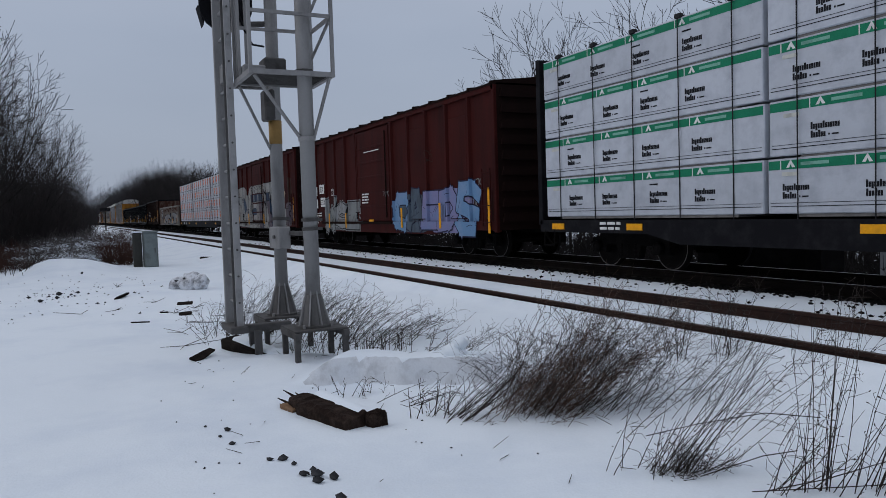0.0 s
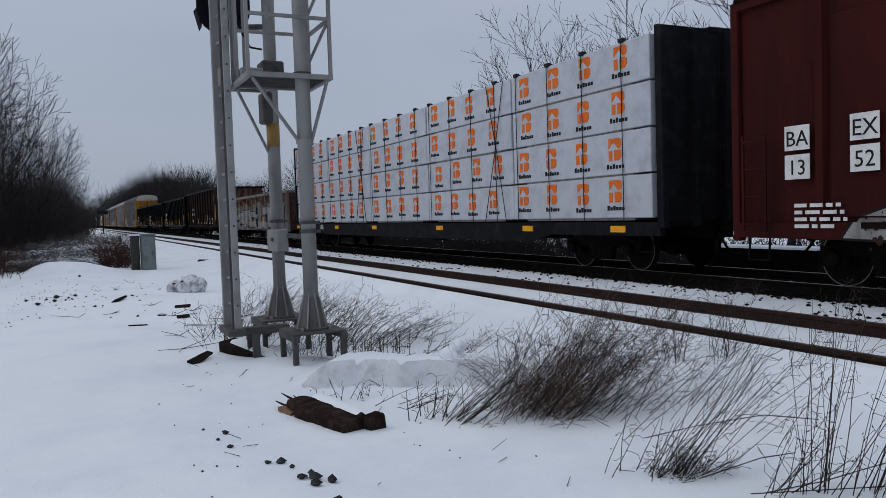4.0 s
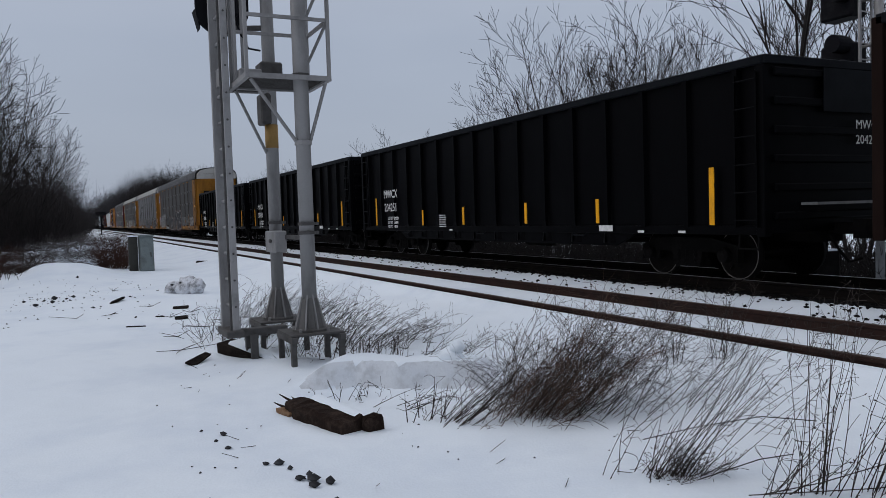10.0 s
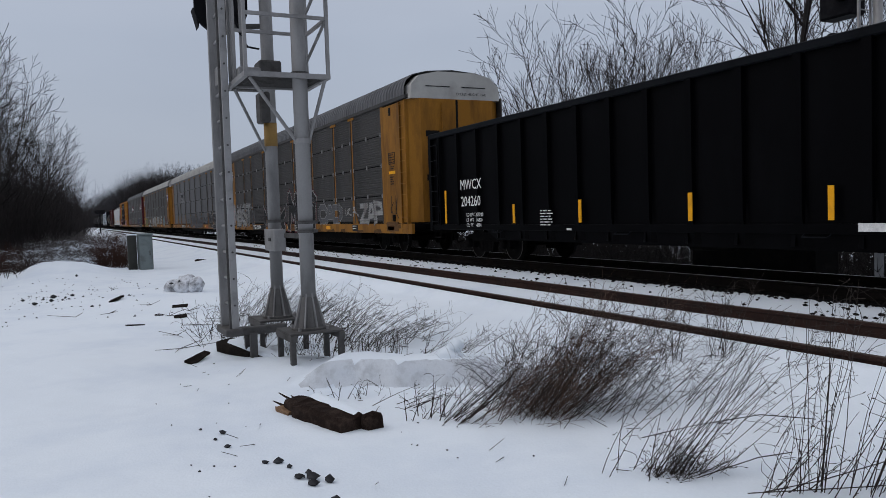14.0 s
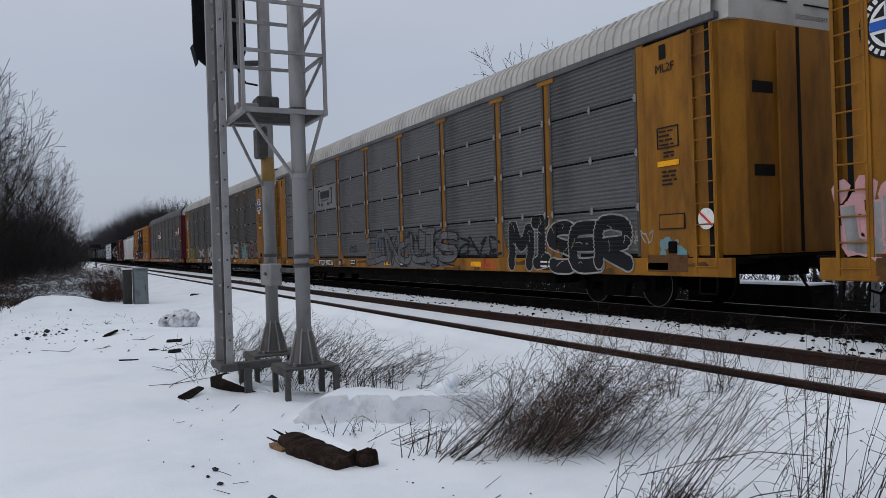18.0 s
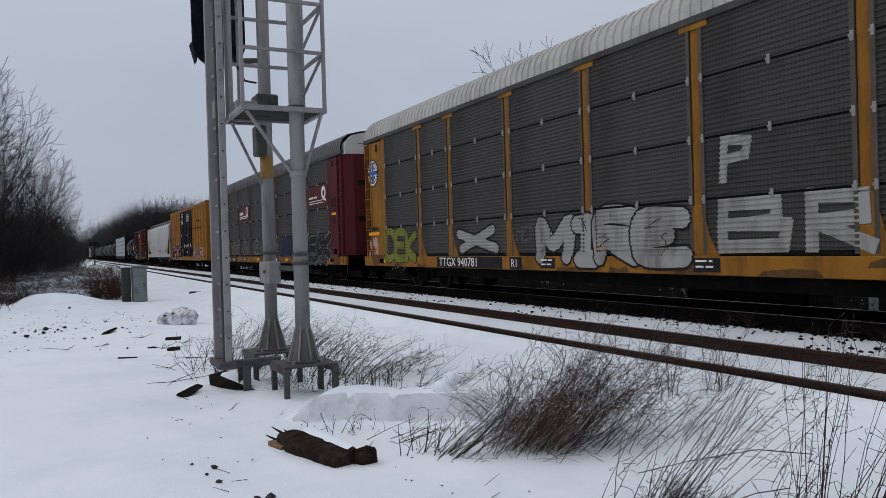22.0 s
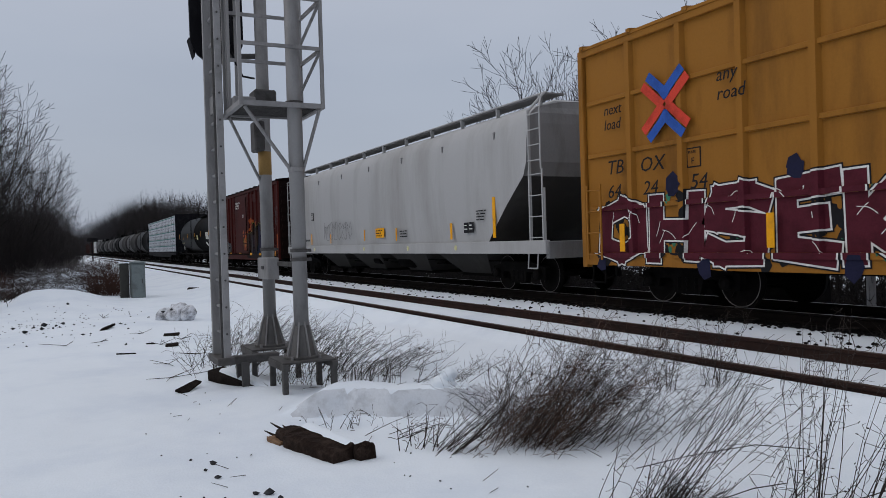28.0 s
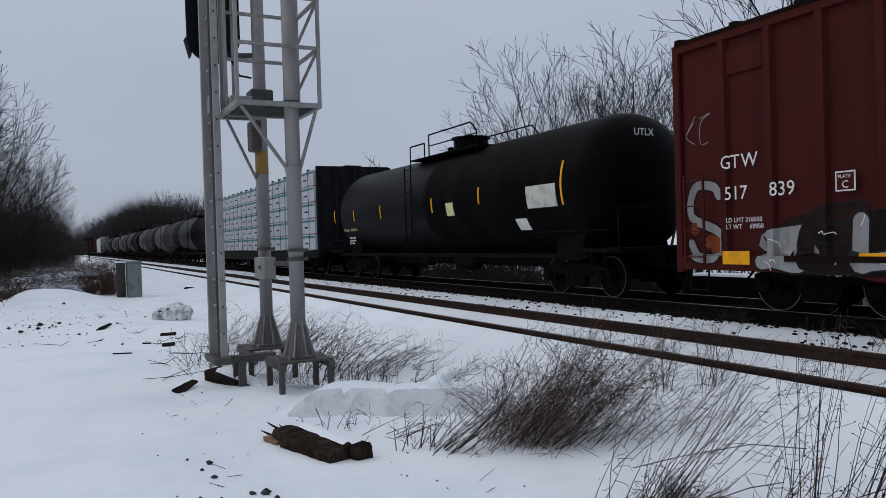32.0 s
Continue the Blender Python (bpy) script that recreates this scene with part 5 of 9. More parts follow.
SIDEFRAME = Geo().prism([(-1.12, 0.30), (-1.12, 0.58), (-0.55, 0.70), (0.55, 0.70), (1.12, 0.58), (1.12, 0.30), (0.72, 0.30), (0.66, 0.46), (0.36, 0.46), (0.28, 0.20), (-0.28, 0.20), (-0.36, 0.46), (-0.66, 0.46), (-0.72, 0.30)], -0.07, 0.07, "y").mesh("sideframe")
SPRING = Geo().lathe([(0.25, 0.065), (0.29, 0.05), (0.33, 0.065), (0.37, 0.05), (0.41, 0.065), (0.45, 0.05), (0.49, 0.065)], 10, "z").mesh("spring")
AXLE_BOX = Geo().lathe([(-0.13, 0.06), (-0.10, 0.115), (0.05, 0.12)], 14, "y").mesh("axle_box")
BOLSTER = Geo().box(-0.2, 0.2, -1.02, 1.02, 0.44, 0.66, 0.03).mesh("truck_bolster")
COUPLER = Geo().box(0, 0.55, -0.09, 0.09, 0.74, 0.92, 0.02).prism([(0.5, -0.13), (0.72, -0.15), (0.80, -0.05), (0.74, 0.0), (0.80, 0.10), (0.70, 0.17), (0.5, 0.13)], 0.68, 0.97, "z").mesh("coupler")
HOSE = Geo().path([(0.25, -0.3, 0.72), (0.42, -0.32, 0.5), (0.55, -0.28, 0.34), (0.72, -0.22, 0.40)], 0.022).mesh("air_hose")
RESERVOIR = Geo().lathe([(-0.55, 0.02), (-0.52, 0.13), (-0.45, 0.19), (0.45, 0.19), (0.52, 0.13), (0.55, 0.02)], 16, "x").mesh("brake_reservoir", True)
WHEELS = []


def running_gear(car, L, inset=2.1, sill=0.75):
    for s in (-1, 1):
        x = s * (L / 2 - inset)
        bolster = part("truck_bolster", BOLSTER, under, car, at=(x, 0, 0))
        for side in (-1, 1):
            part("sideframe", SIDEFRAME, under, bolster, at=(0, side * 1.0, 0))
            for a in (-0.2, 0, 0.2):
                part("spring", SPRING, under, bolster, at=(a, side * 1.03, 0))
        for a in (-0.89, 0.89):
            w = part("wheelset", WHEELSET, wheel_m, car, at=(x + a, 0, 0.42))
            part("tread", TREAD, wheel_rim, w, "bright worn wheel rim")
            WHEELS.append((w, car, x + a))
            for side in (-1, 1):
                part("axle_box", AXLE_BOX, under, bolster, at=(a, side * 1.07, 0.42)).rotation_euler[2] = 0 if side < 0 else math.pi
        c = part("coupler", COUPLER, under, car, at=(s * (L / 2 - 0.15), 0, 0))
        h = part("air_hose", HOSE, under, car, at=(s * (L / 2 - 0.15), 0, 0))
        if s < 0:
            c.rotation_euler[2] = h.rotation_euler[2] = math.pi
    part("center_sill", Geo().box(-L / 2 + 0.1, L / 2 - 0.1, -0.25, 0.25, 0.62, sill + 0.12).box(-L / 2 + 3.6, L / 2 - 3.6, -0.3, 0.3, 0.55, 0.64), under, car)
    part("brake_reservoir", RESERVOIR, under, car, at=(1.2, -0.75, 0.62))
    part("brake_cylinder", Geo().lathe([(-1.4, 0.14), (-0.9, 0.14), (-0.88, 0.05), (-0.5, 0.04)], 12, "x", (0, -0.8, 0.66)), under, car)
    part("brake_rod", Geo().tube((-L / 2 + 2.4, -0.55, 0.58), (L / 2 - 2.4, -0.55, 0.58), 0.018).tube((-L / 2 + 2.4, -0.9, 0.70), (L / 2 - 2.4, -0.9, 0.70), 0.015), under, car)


def ladder(car, x, z0, z1, material, y=-1.66, w=0.40, n=6, name="ladder"):
    g = Geo()
    for a in (-w / 2, w / 2):
        g.box(x + a - 0.02, x + a + 0.02, y - 0.012, y + 0.012, z0, z1)
    for i in range(n):
        z = z0 + 0.1 + (z1 - z0 - 0.2) * i / max(1, n - 1)
        g.tube((x - w / 2, y - 0.01, z), (x + w / 2, y - 0.01, z), 0.012, n=5)
    return part(name, g, material, car)


def stirrup(car, x, z, material):
    part("step_stirrup", Geo().path([(x - 0.18, -1.55, z), (x - 0.18, -1.58, z - 0.33), (x + 0.18, -1.58, z - 0.33), (x + 0.18, -1.55, z)], 0.016), material, car)


def stripes(car, places, y=-1.612, material=None):
    for x, z, w, h in places:
        part("reflector_strip", Geo().box(x - w / 2, x + w / 2, y - 0.004, y + 0.01, z - h / 2, z + h / 2), material or reflector, car, "yellow reflective strip")


def bar(car, x0, x1, z0, z1, material, y=-1.61, name="painted_bar"):
    return part(name, Geo().box(x0, x1, y - 0.004, y + 0.004, z0, z1), material, car)


def small_print(car, x, z, rows, w, material=None, y=-1.61, h=0.05, gap=0.095, seed=1):
    """Rows of print too small to read, as plain bars."""
    r, g = random.Random(seed), Geo()
    for i in range(rows):
        a, end = x, x + w * r.uniform(0.75, 1.0)
        while a < end - 0.04:
            b = min(end, a + r.uniform(0.07, 0.26))
            g.box(a, b, y - 0.004, y + 0.004, z - i * gap - h, z - i * gap)
            a = b + 0.05
    return tagged(part("small_print", g, material or white_mark, car, "rows of small stencilled print"), kind="stuff")


GLYPHS = (
    ((0.85, 0.85), (0.5, 1.0), (0.15, 0.8), (0.3, 0.55), (0.75, 0.45), (0.85, 0.2), (0.5, 0.0), (0.1, 0.12)),
    ((0.1, 0.0), (0.15, 0.95), (0.5, 0.45), (0.85, 0.95), (0.9, 0.0)),
    ((0.15, 0.0), (0.12, 0.9), (0.7, 1.0), (0.85, 0.7), (0.25, 0.5), (0.9, 0.0)),
    ((0.9, 0.9), (0.2, 0.95), (0.15, 0.5), (0.7, 0.52), (0.15, 0.5), (0.12, 0.05), (0.9, 0.0)),
    ((0.5, 1.0), (0.12, 0.7), (0.15, 0.2), (0.55, 0.0), (0.9, 0.3), (0.85, 0.8), (0.5, 1.0), (0.35, 0.8)),
    ((0.05, 0.0), (0.4, 1.0), (0.6, 0.95), (0.95, 0.0), (0.7, 0.4), (0.25, 0.35)),
    ((0.1, 1.0), (0.2, 0.1), (0.55, 0.0), (0.85, 0.2), (0.9, 1.0), (0.75, 0.6)),
    ((0.1, 0.9), (0.9, 1.0), (0.5, 0.55), (0.1, 0.05), (0.95, 0.0)),
    ((0.15, 1.0), (0.15, 0.0), (0.2, 0.45), (0.8, 1.0), (0.35, 0.55), (0.9, 0.0)),
)
LAYER = [0]
SKIN = {}


class Skin:
    """The near side of a car as strips and bands: paint laid on it follows posts, sills and ridges."""

    def __init__(self, xs, zs, depth):
        self.xs, self.zs, self.depth = sorted(xs), sorted(zs), depth

    def lay(self, g, poly, off):
        """Adds a convex shape of (x, z), cut at every step of the side, off proud of it."""
        for strip in cut(poly, self.xs, 0):
            for piece in cut(strip, self.zs, 1):
                cx, cz = sum(p[0] for p in piece) / len(piece), sum(p[1] for p in piece) / len(piece)
                ys = [self.depth(x + (cx - x) * 0.001, z + (cz - z) * 0.001) for x, z in piece]
                if None in ys:
                    continue
                n = len(g.v)
                g.v += [(x, y - off, z) for (x, z), y in zip(piece, ys)]
                g.f.append(tuple(range(n, n + len(piece))))


def cut(poly, lines, axis):
    """The pieces of a convex shape between the lines across one axis."""
    lo, hi = min(p[axis] for p in poly), max(p[axis] for p in poly)
    edges = [lo] + [v for v in lines if lo + 0.001 < v < hi - 0.001] + [hi]
    if len(edges) == 2:
        return [poly]
    out = []
    for a, b in zip(edges, edges[1:]):
        piece = poly
        for level, sign in ((a, 1), (b, -1)):
            kept = []
            for p, q in zip(piece, piece[1:] + piece[:1]):
                dp, dq = sign * (p[axis] - level), sign * (q[axis] - level)
                if dp >= 0:
                    kept.append(p)
                if dp * dq < 0:
                    t = dp / (dp - dq)
                    kept.append((p[0] + (q[0] - p[0]) * t, p[1] + (q[1] - p[1]) * t))
            piece = kept
            if len(piece) < 3:
                break
        if len(piece) >= 3:
            out.append(piece)
    return out


def ribbed_skin(posts, half, wall, face, sill_top, sill_face, panels=()):
    """A plain wall with upright posts, a flat sill below and shallow raised panels."""
    xs = [p + d for p in posts for d in (-half * 1.6, -half, half, half * 1.6)] + [v for a, b in panels for v in (a, b)]

    def depth(x, z):
        if z < sill_top:
            return sill_face
        y = wall
        for a, b in panels:
            if a < x < b and z > sill_top + 0.08:
                y = -1.586 if b - a > 2.2 else -1.556
        for p in posts:
            d = abs(x - p)
            if d < half * 1.6:
                y = min(y, face if d <= half else face + (wall - face) * (d - half) / (half * 0.6))
        return y

    return Skin(xs, [sill_top, sill_top + 0.08], depth)


def proud(y):
    return 0.002 + max(0.0, -1.60 - y) * 0.35


def ribbon(g, pts, w, y, skin=None, lift=0.0):
    """A smooth painted band through the given points, with round ends."""
    pts = [Vector(p) for p in pts]
    line = []
    for i in range(len(pts) - 1):
        p0, p1, p2, p3 = pts[max(0, i - 1)], pts[i], pts[i + 1], pts[min(len(pts) - 1, i + 2)]
        for k in range(5):
            t = k / 5
            line.append(0.5 * (2 * p1 + (p2 - p0) * t + (2 * p0 - 5 * p1 + 4 * p2 - p3) * t * t + (3 * p1 - p0 - 3 * p2 + p3) * t ** 3))
    line.append(pts[-1])
    d0, d1 = (line[0] - line[1]).normalized(), (line[-1] - line[-2]).normalized()
    line = [line[0] + d0 * w * 0.45, line[0] + d0 * w * 0.25] + line + [line[-1] + d1 * w * 0.25, line[-1] + d1 * w * 0.45]
    wide = [0.35, 0.8] + [1.0] * (len(line) - 4) + [0.8, 0.35]
    n, rim = len(line), []
    for i, p in enumerate(line):
        d = (line[min(n - 1, i + 1)] - line[max(0, i - 1)]).normalized()
        m = Vector((-d.y, d.x)) * w * 0.5 * wide[i]
        rim.append(((p.x + m.x, p.y + m.y), (p.x - m.x, p.y - m.y)))
    if skin:
        for (a, b), (c, d) in zip(rim, rim[1:]):
            LAYER[0] = (LAYER[0] + 1) % 37
            skin.lay(g, [a, b, d, c], proud(y) + lift + 0.00004 * LAYER[0])
        return
    base = len(g.v)
    for a, b in rim:
        LAYER[0] = (LAYER[0] + 1) % 37
        yy = y - 0.00004 * LAYER[0]
        g.v += [(a[0], yy, a[1]), (b[0], yy, b[1])]
    g.f += [(base + 2 * i, base + 2 * i + 1, base + 2 * i + 3, base + 2 * i + 2) for i in range(n - 1)]


def strokes(g, lines, w, y, skin, grow=0.0, lift=0.0):
    """Straight-edged letter strokes with square ends, each a four-sided band; grow widens and lengthens them."""
    for line in lines:
        for i, (p, q) in enumerate(zip(line, line[1:])):
            p, q = Vector(p), Vector(q)
            if (q - p).length < 1e-4:
                continue
            d = (q - p).normalized()
            n = Vector((-d.y, d.x)) * (w / 2 + grow)
            a, b = p - d * (w * 0.42 + grow), q + d * (w * 0.42 + grow)
            LAYER[0] = (LAYER[0] + 1) % 37
            quad = [tuple(a + n), tuple(a - n), tuple(b - n), tuple(b + n)]
            off = proud(y) + lift + 0.00004 * LAYER[0]
            if skin:
                skin.lay(g, quad, off)
            else:
                m = len(g.v)
                g.v += [(x, -1.60 - off, z) for x, z in quad]
                g.f.append((m, m + 1, m + 2, m + 3))


# letters as pen strokes in a unit square
PEN = {
    "A": (((0, 0), (0.38, 1), (0.62, 1), (1, 0)), ((0.22, 0.36), (0.8, 0.36))),
    "B": (((0.35, 0.52), (0, 0.52), (0, 1), (0.8, 0.96), (0.82, 0.56), (0.3, 0.52), (0.95, 0.46), (0.92, 0.02), (0, 0), (0, 0.5)),),
    "C": (((1, 0.8), (0.8, 1), (0.2, 1), (0, 0.75), (0, 0.25), (0.2, 0), (0.8, 0), (1, 0.2)),),
    "D": (((0, 0), (0, 1), (0.65, 1), (1, 0.7), (1, 0.3), (0.65, 0), (0, 0)),),
    "E": (((1, 1), (0, 0.96), (0, 0.04), (1, 0)), ((0, 0.52), (0.75, 0.5))),
    "F": (((0.02, 0), (0, 1), (1, 1)), ((0, 0.52), (0.75, 0.55))),
    "H": (((0, 0), (0, 1)), ((1, 0), (1, 1)), ((0, 0.5), (1, 0.5))),
    "I": (((0.5, 0), (0.5, 1)), ((0.25, 0), (0.75, 0)), ((0.25, 1), (0.75, 1))),
    "K": (((0, 0), (0, 1)), ((1, 1), (0.1, 0.48), (1, 0))),
    "L": (((0, 1), (0, 0), (1, 0.04)),),
    "M": (((0, 0), (0.05, 1), (0.5, 0.4), (0.95, 1), (1, 0)),),
    "N": (((0, 0), (0, 1), (1, 0), (1, 1)),),
    "O": (((0.5, 1), (0.05, 0.85), (0, 0.15), (0.5, 0), (0.95, 0.15), (1, 0.85), (0.5, 1)),),
    "P": (((0, 0), (0, 1), (0.9, 0.95), (0.92, 0.5), (0, 0.45)),),
    "R": (((0, 0), (0, 1), (0.88, 0.95), (0.9, 0.55), (0.05, 0.48), (1, 0)),),
    "S": (((1, 0.85), (0.75, 1), (0.15, 0.97), (0.02, 0.6), (0.95, 0.42), (0.9, 0.04), (0.25, 0), (0, 0.15)),),
    "T": (((0, 1), (1, 1)), ((0.5, 1), (0.5, 0))),
    "U": (((0, 1), (0.03, 0.15), (0.3, 0), (0.75, 0), (1, 0.15), (1, 1)),),
    "W": (((0, 1), (0.2, 0), (0.5, 0.65), (0.8, 0), (1, 1)),),
    "X": (((0, 0), (1, 1)), ((0, 1), (1, 0))),
    "Y": (((0, 1), (0.5, 0.5), (1, 1)), ((0.5, 0.5), (0.5, 0))),
    "Z": (((0, 1), (1, 1), (0, 0), (1, 0)),),
}


def lettered(car, word, x0, x1, z0, z1, fills, line, seed, y=-1.612, thick=0.3, edge=0.04, halo=None, shade=None, marks=None, soft=False, jitter=0.07, lean=0.1, overlap=0.06):
    """A sprayed word in heavy letters that lean on one another: halo, dropped shadow, outline, fill and thin marks."""
    r, skin = random.Random(seed), SKIN.get(car)
    cell = (x1 - x0) / len(word)
    w = min(thick, cell * 0.33, (z1 - z0) * 0.26)
    layers = {"halo": Geo(), "shade": Geo(), "line": Geo(), "marks": Geo()}
    inner = {}

    def put(g, lines, width, lift, grow=0.0, dx=0.0, dz=0.0):
        lines = [[(px + dx, pz + dz) for px, pz in l] for l in lines]
        if soft:
            for l in lines:
                ribbon(g, l, width + 2 * grow, y, skin, lift)
        else:
            strokes(g, lines, width, y, skin, grow, lift)

    for k, ch in enumerate(word):
        a, b = x0 + k * cell - overlap * cell, x0 + (k + 1) * cell + overlap * cell
        lo, hi = z0 + r.uniform(0, jitter) * (z1 - z0), z1 - r.uniform(0, jitter * 2) * (z1 - z0)
        tilt = r.uniform(-lean, lean)
        lines = []
        for stroke in PEN[ch]:
            pts = []
            for u, v in stroke:
                u, v = u + r.uniform(-jitter, jitter) * 0.6, min(1, max(0, v + r.uniform(-jitter, jitter)))
                pts.append((a + w * 0.5 + (b - a - w) * (u + tilt * (v - 0.5)), lo + w * 0.5 + (hi - lo - w) * v))
            lines.append(pts)
        if halo:
            put(layers["halo"], lines, w, 0.0, edge * 1.8)
        if shade:
            put(layers["shade"], lines, w, 0.0012, edge, edge * 2.2, -edge * 1.6)
        put(layers["line"], lines, w, 0.0018 + 0.0036 * k, edge)
        put(inner.setdefault(fills[k % len(fills)], Geo()), lines, w, 0.0036 + 0.0036 * k)
        if marks:
            for _ in range(4):
                l = r.choice(lines)
                i = r.randrange(len(l) - 1)
                p, q = Vector(l[i]), Vector(l[i + 1])
                c = p.lerp(q, r.uniform(0.1, 0.9))
                e = c + Vector((r.uniform(-1, 1), r.uniform(-1, 1))) * w * 0.9
                ribbon(layers["marks"], [tuple(c), tuple(c.lerp(e, 0.5) + Vector((0.02, 0.03))), tuple(e)], max(0.012, edge * 0.4), y, skin, 0.0052 + 0.0036 * k)
    for key, material, label in (("halo", halo, "sprayed halo round the graffiti"), ("shade", shade, "dropped shadow of the graffiti"), ("line", line, "graffiti outline"), ("marks", marks, "thin strokes inside the graffiti")):
        if layers[key].v:
            tagged(part("spray_" + key, layers[key], material, car, label), kind="stuff")
    for m, g in inner.items():
        tagged(part("spray_fill", g, m, car, "graffiti letters in spray paint"), kind="stuff")


def daubs(car, x0, x1, z0, z1, n, size, material, seed, label, y=-1.604, hang=1.0):
    """Many small uneven flakes and runs, joined: rust, dirt or overspray breaking a painted side."""
    r, g, skin = random.Random(seed), Geo(), SKIN.get(car)
    for _ in range(n):
        x, z, s = r.uniform(x0, x1), r.uniform(z0, z1), size * r.uniform(0.35, 1.3)
        a = r.uniform(0, 6.3)
        pts = []
        for k in range(7):
            q = s * r.uniform(0.5, 1.1)
            dz = q * math.sin(a + k * 0.898)
            pts.append((x + q * math.cos(a + k * 0.898), z + (dz if dz > 0 else dz * hang)))
        pts = hull(pts)
        LAYER[0] = (LAYER[0] + 1) % 37
        off = proud(y) + 0.00004 * LAYER[0]
        if skin:
            skin.lay(g, pts, off)
        else:
            m = len(g.v)
            g.v += [(px, -1.60 - off, pz) for px, pz in pts]
            g.f.append(tuple(range(m, m + len(pts))))
    return tagged(part("wear", g, material, car, label), kind="stuff")


def hull(pts):
    pts = sorted(pts)

    def half(ps):
        out = []
        for p in ps:
            while len(out) > 1 and (out[-1][0] - out[-2][0]) * (p[1] - out[-2][1]) - (out[-1][1] - out[-2][1]) * (p[0] - out[-2][0]) <= 0:
                out.pop()
            out.append(p)
        return out[:-1]

    return half(pts) + half(pts[::-1])


def graffiti(car, x0, x1, z0, z1, n, fills, line, seed, y=-1.612, thick=0.17, edge=0.045, halo=None, shine=None, lean=0.12):
    """Spray-painted letters of fat bands with an outline, too wild to read."""
    r, skin = random.Random(seed), SKIN.get(car)
    cell = (x1 - x0) / n
    thick = min(thick, cell * 0.32, (z1 - z0) * 0.26)
    outer, inner, glow, gloss = Geo(), {}, Geo(), Geo()
    for k in range(n):
        ax = x0 + k * cell
        sx, sz, lift = r.uniform(0.86, 1.1), r.uniform(0.86, 1.0), r.uniform(0.0, 0.08)
        flip = r.random() < 0.35
        pts = []
        shape = list(r.choice(GLYPHS))
        shape.insert(r.randrange(1, len(shape)), (r.random(), r.random()))
        for u, v in shape:
            u, v = (1 - u if flip else u) + r.uniform(-0.24, 0.24), min(1, max(0, v + r.uniform(-0.2, 0.2)))
            pts.append((ax + (0.08 + 0.84 * u * sx + lean * (v - 0.5)) * cell, z0 + thick * 0.5 + (lift + v * sz * 0.95) * (z1 - z0 - thick)))
        fill = inner.setdefault(fills[k % len(fills)], Geo())
        if halo:
            ribbon(glow, pts, thick + edge * 4.5, y, skin)
        ribbon(outer, pts, thick + edge * 2, y - 0.004, skin)
        ribbon(fill, pts, thick, y - 0.008, skin)
        for _ in range(2):
            i = r.randrange(len(pts) - 1)
            a, b = Vector(pts[i]), Vector(pts[i + 1])
            ribbon(outer, [tuple(a * 0.7 + b * 0.3), tuple(a * 0.5 + b * 0.5 + Vector((0.02, 0.03))), tuple(a * 0.3 + b * 0.7)], edge * 0.7, y - 0.012, skin)
        if shine:
            i = r.randrange(len(pts) - 1)
            a, b = Vector(pts[i]), Vector(pts[i + 1])
            o = Vector((-0.2, 0.22)) * thick
            ribbon(gloss, [tuple(a * 0.8 + b * 0.2 + o), tuple(a * 0.4 + b * 0.6 + o)], thick * 0.13, y - 0.014, skin)
    if halo:
        tagged(part("spray_halo", glow, halo, car, "sprayed halo round the graffiti"), kind="stuff")
    tagged(part("spray_outline", outer, line, car, "graffiti outline"), kind="stuff")
    for m, g in inner.items():
        tagged(part("spray_fill", g, m, car, "graffiti letters in spray paint"), kind="stuff")
    if shine:
        tagged(part("spray_shine", gloss, shine, car), kind="stuff")


def flat(car, outline, y):
    """A painted shape of any outline, laid on the car's side."""
    skin = SKIN.get(car)
    if not skin:
        return Geo().sheet(outline, y)
    g = Geo()
    for tri in tessellate_polygon([[Vector((x, z, 0)) for x, z in outline]]):
        skin.lay(g, [outline[i] for i in tri], proud(y))
    return g


def splash(car, x0, x1, z0, z1, material, seed, y=-1.611, label="patch of spray paint", rough=0.12):
    """One irregular painted patch with a soft, wavy, rounded outline."""
    r, out = random.Random(seed), []
    waves = [(n, r.uniform(0, 6.283), r.uniform(0.4, 1.0) / n ** 0.6) for n in (2, 3, 5, 7, 11, 16)]
    for i in range(64):
        a = 2 * math.pi * i / 64
        c, sn = math.cos(a), math.sin(a)
        k = 1 + rough * 0.5 * sum(w * math.sin(n * a + p) for n, p, w in waves)
        c, sn = math.copysign(abs(c) ** 0.55, c) * k, math.copysign(abs(sn) ** 0.55, sn) * k
        out.append(((x0 + x1) / 2 + (x1 - x0) / 2 * c, max(0.62, (z0 + z1) / 2 + (z1 - z0) / 2 * sn)))
    return tagged(part("spray_patch", flat(car, out, y), material, car, label), kind="stuff")


def painted(car, outline, material, y=-1.618, edge=0.03, label="flat painted shape in the graffiti"):
    """One painted shape with a dark outline round it."""
    p = tagged(part("spray_shape", flat(car, outline, y), material, car, label), kind="stuff")
    if edge:
        g = Geo()
        for a, b in zip(outline, outline[1:] + outline[:1]):
            d = Vector((b[0] - a[0], b[1] - a[1]))
            for k in range(3):
                u, v = Vector(a) + d * k / 3, Vector(a) + d * (k + 1) / 3
                ribbon(g, [tuple(u), tuple(u.lerp(v, 0.5)), tuple(v)], edge, y - 0.005, SKIN.get(car))
        tagged(part("spray_outline", g, sp_black, p), kind="stuff")
    return p


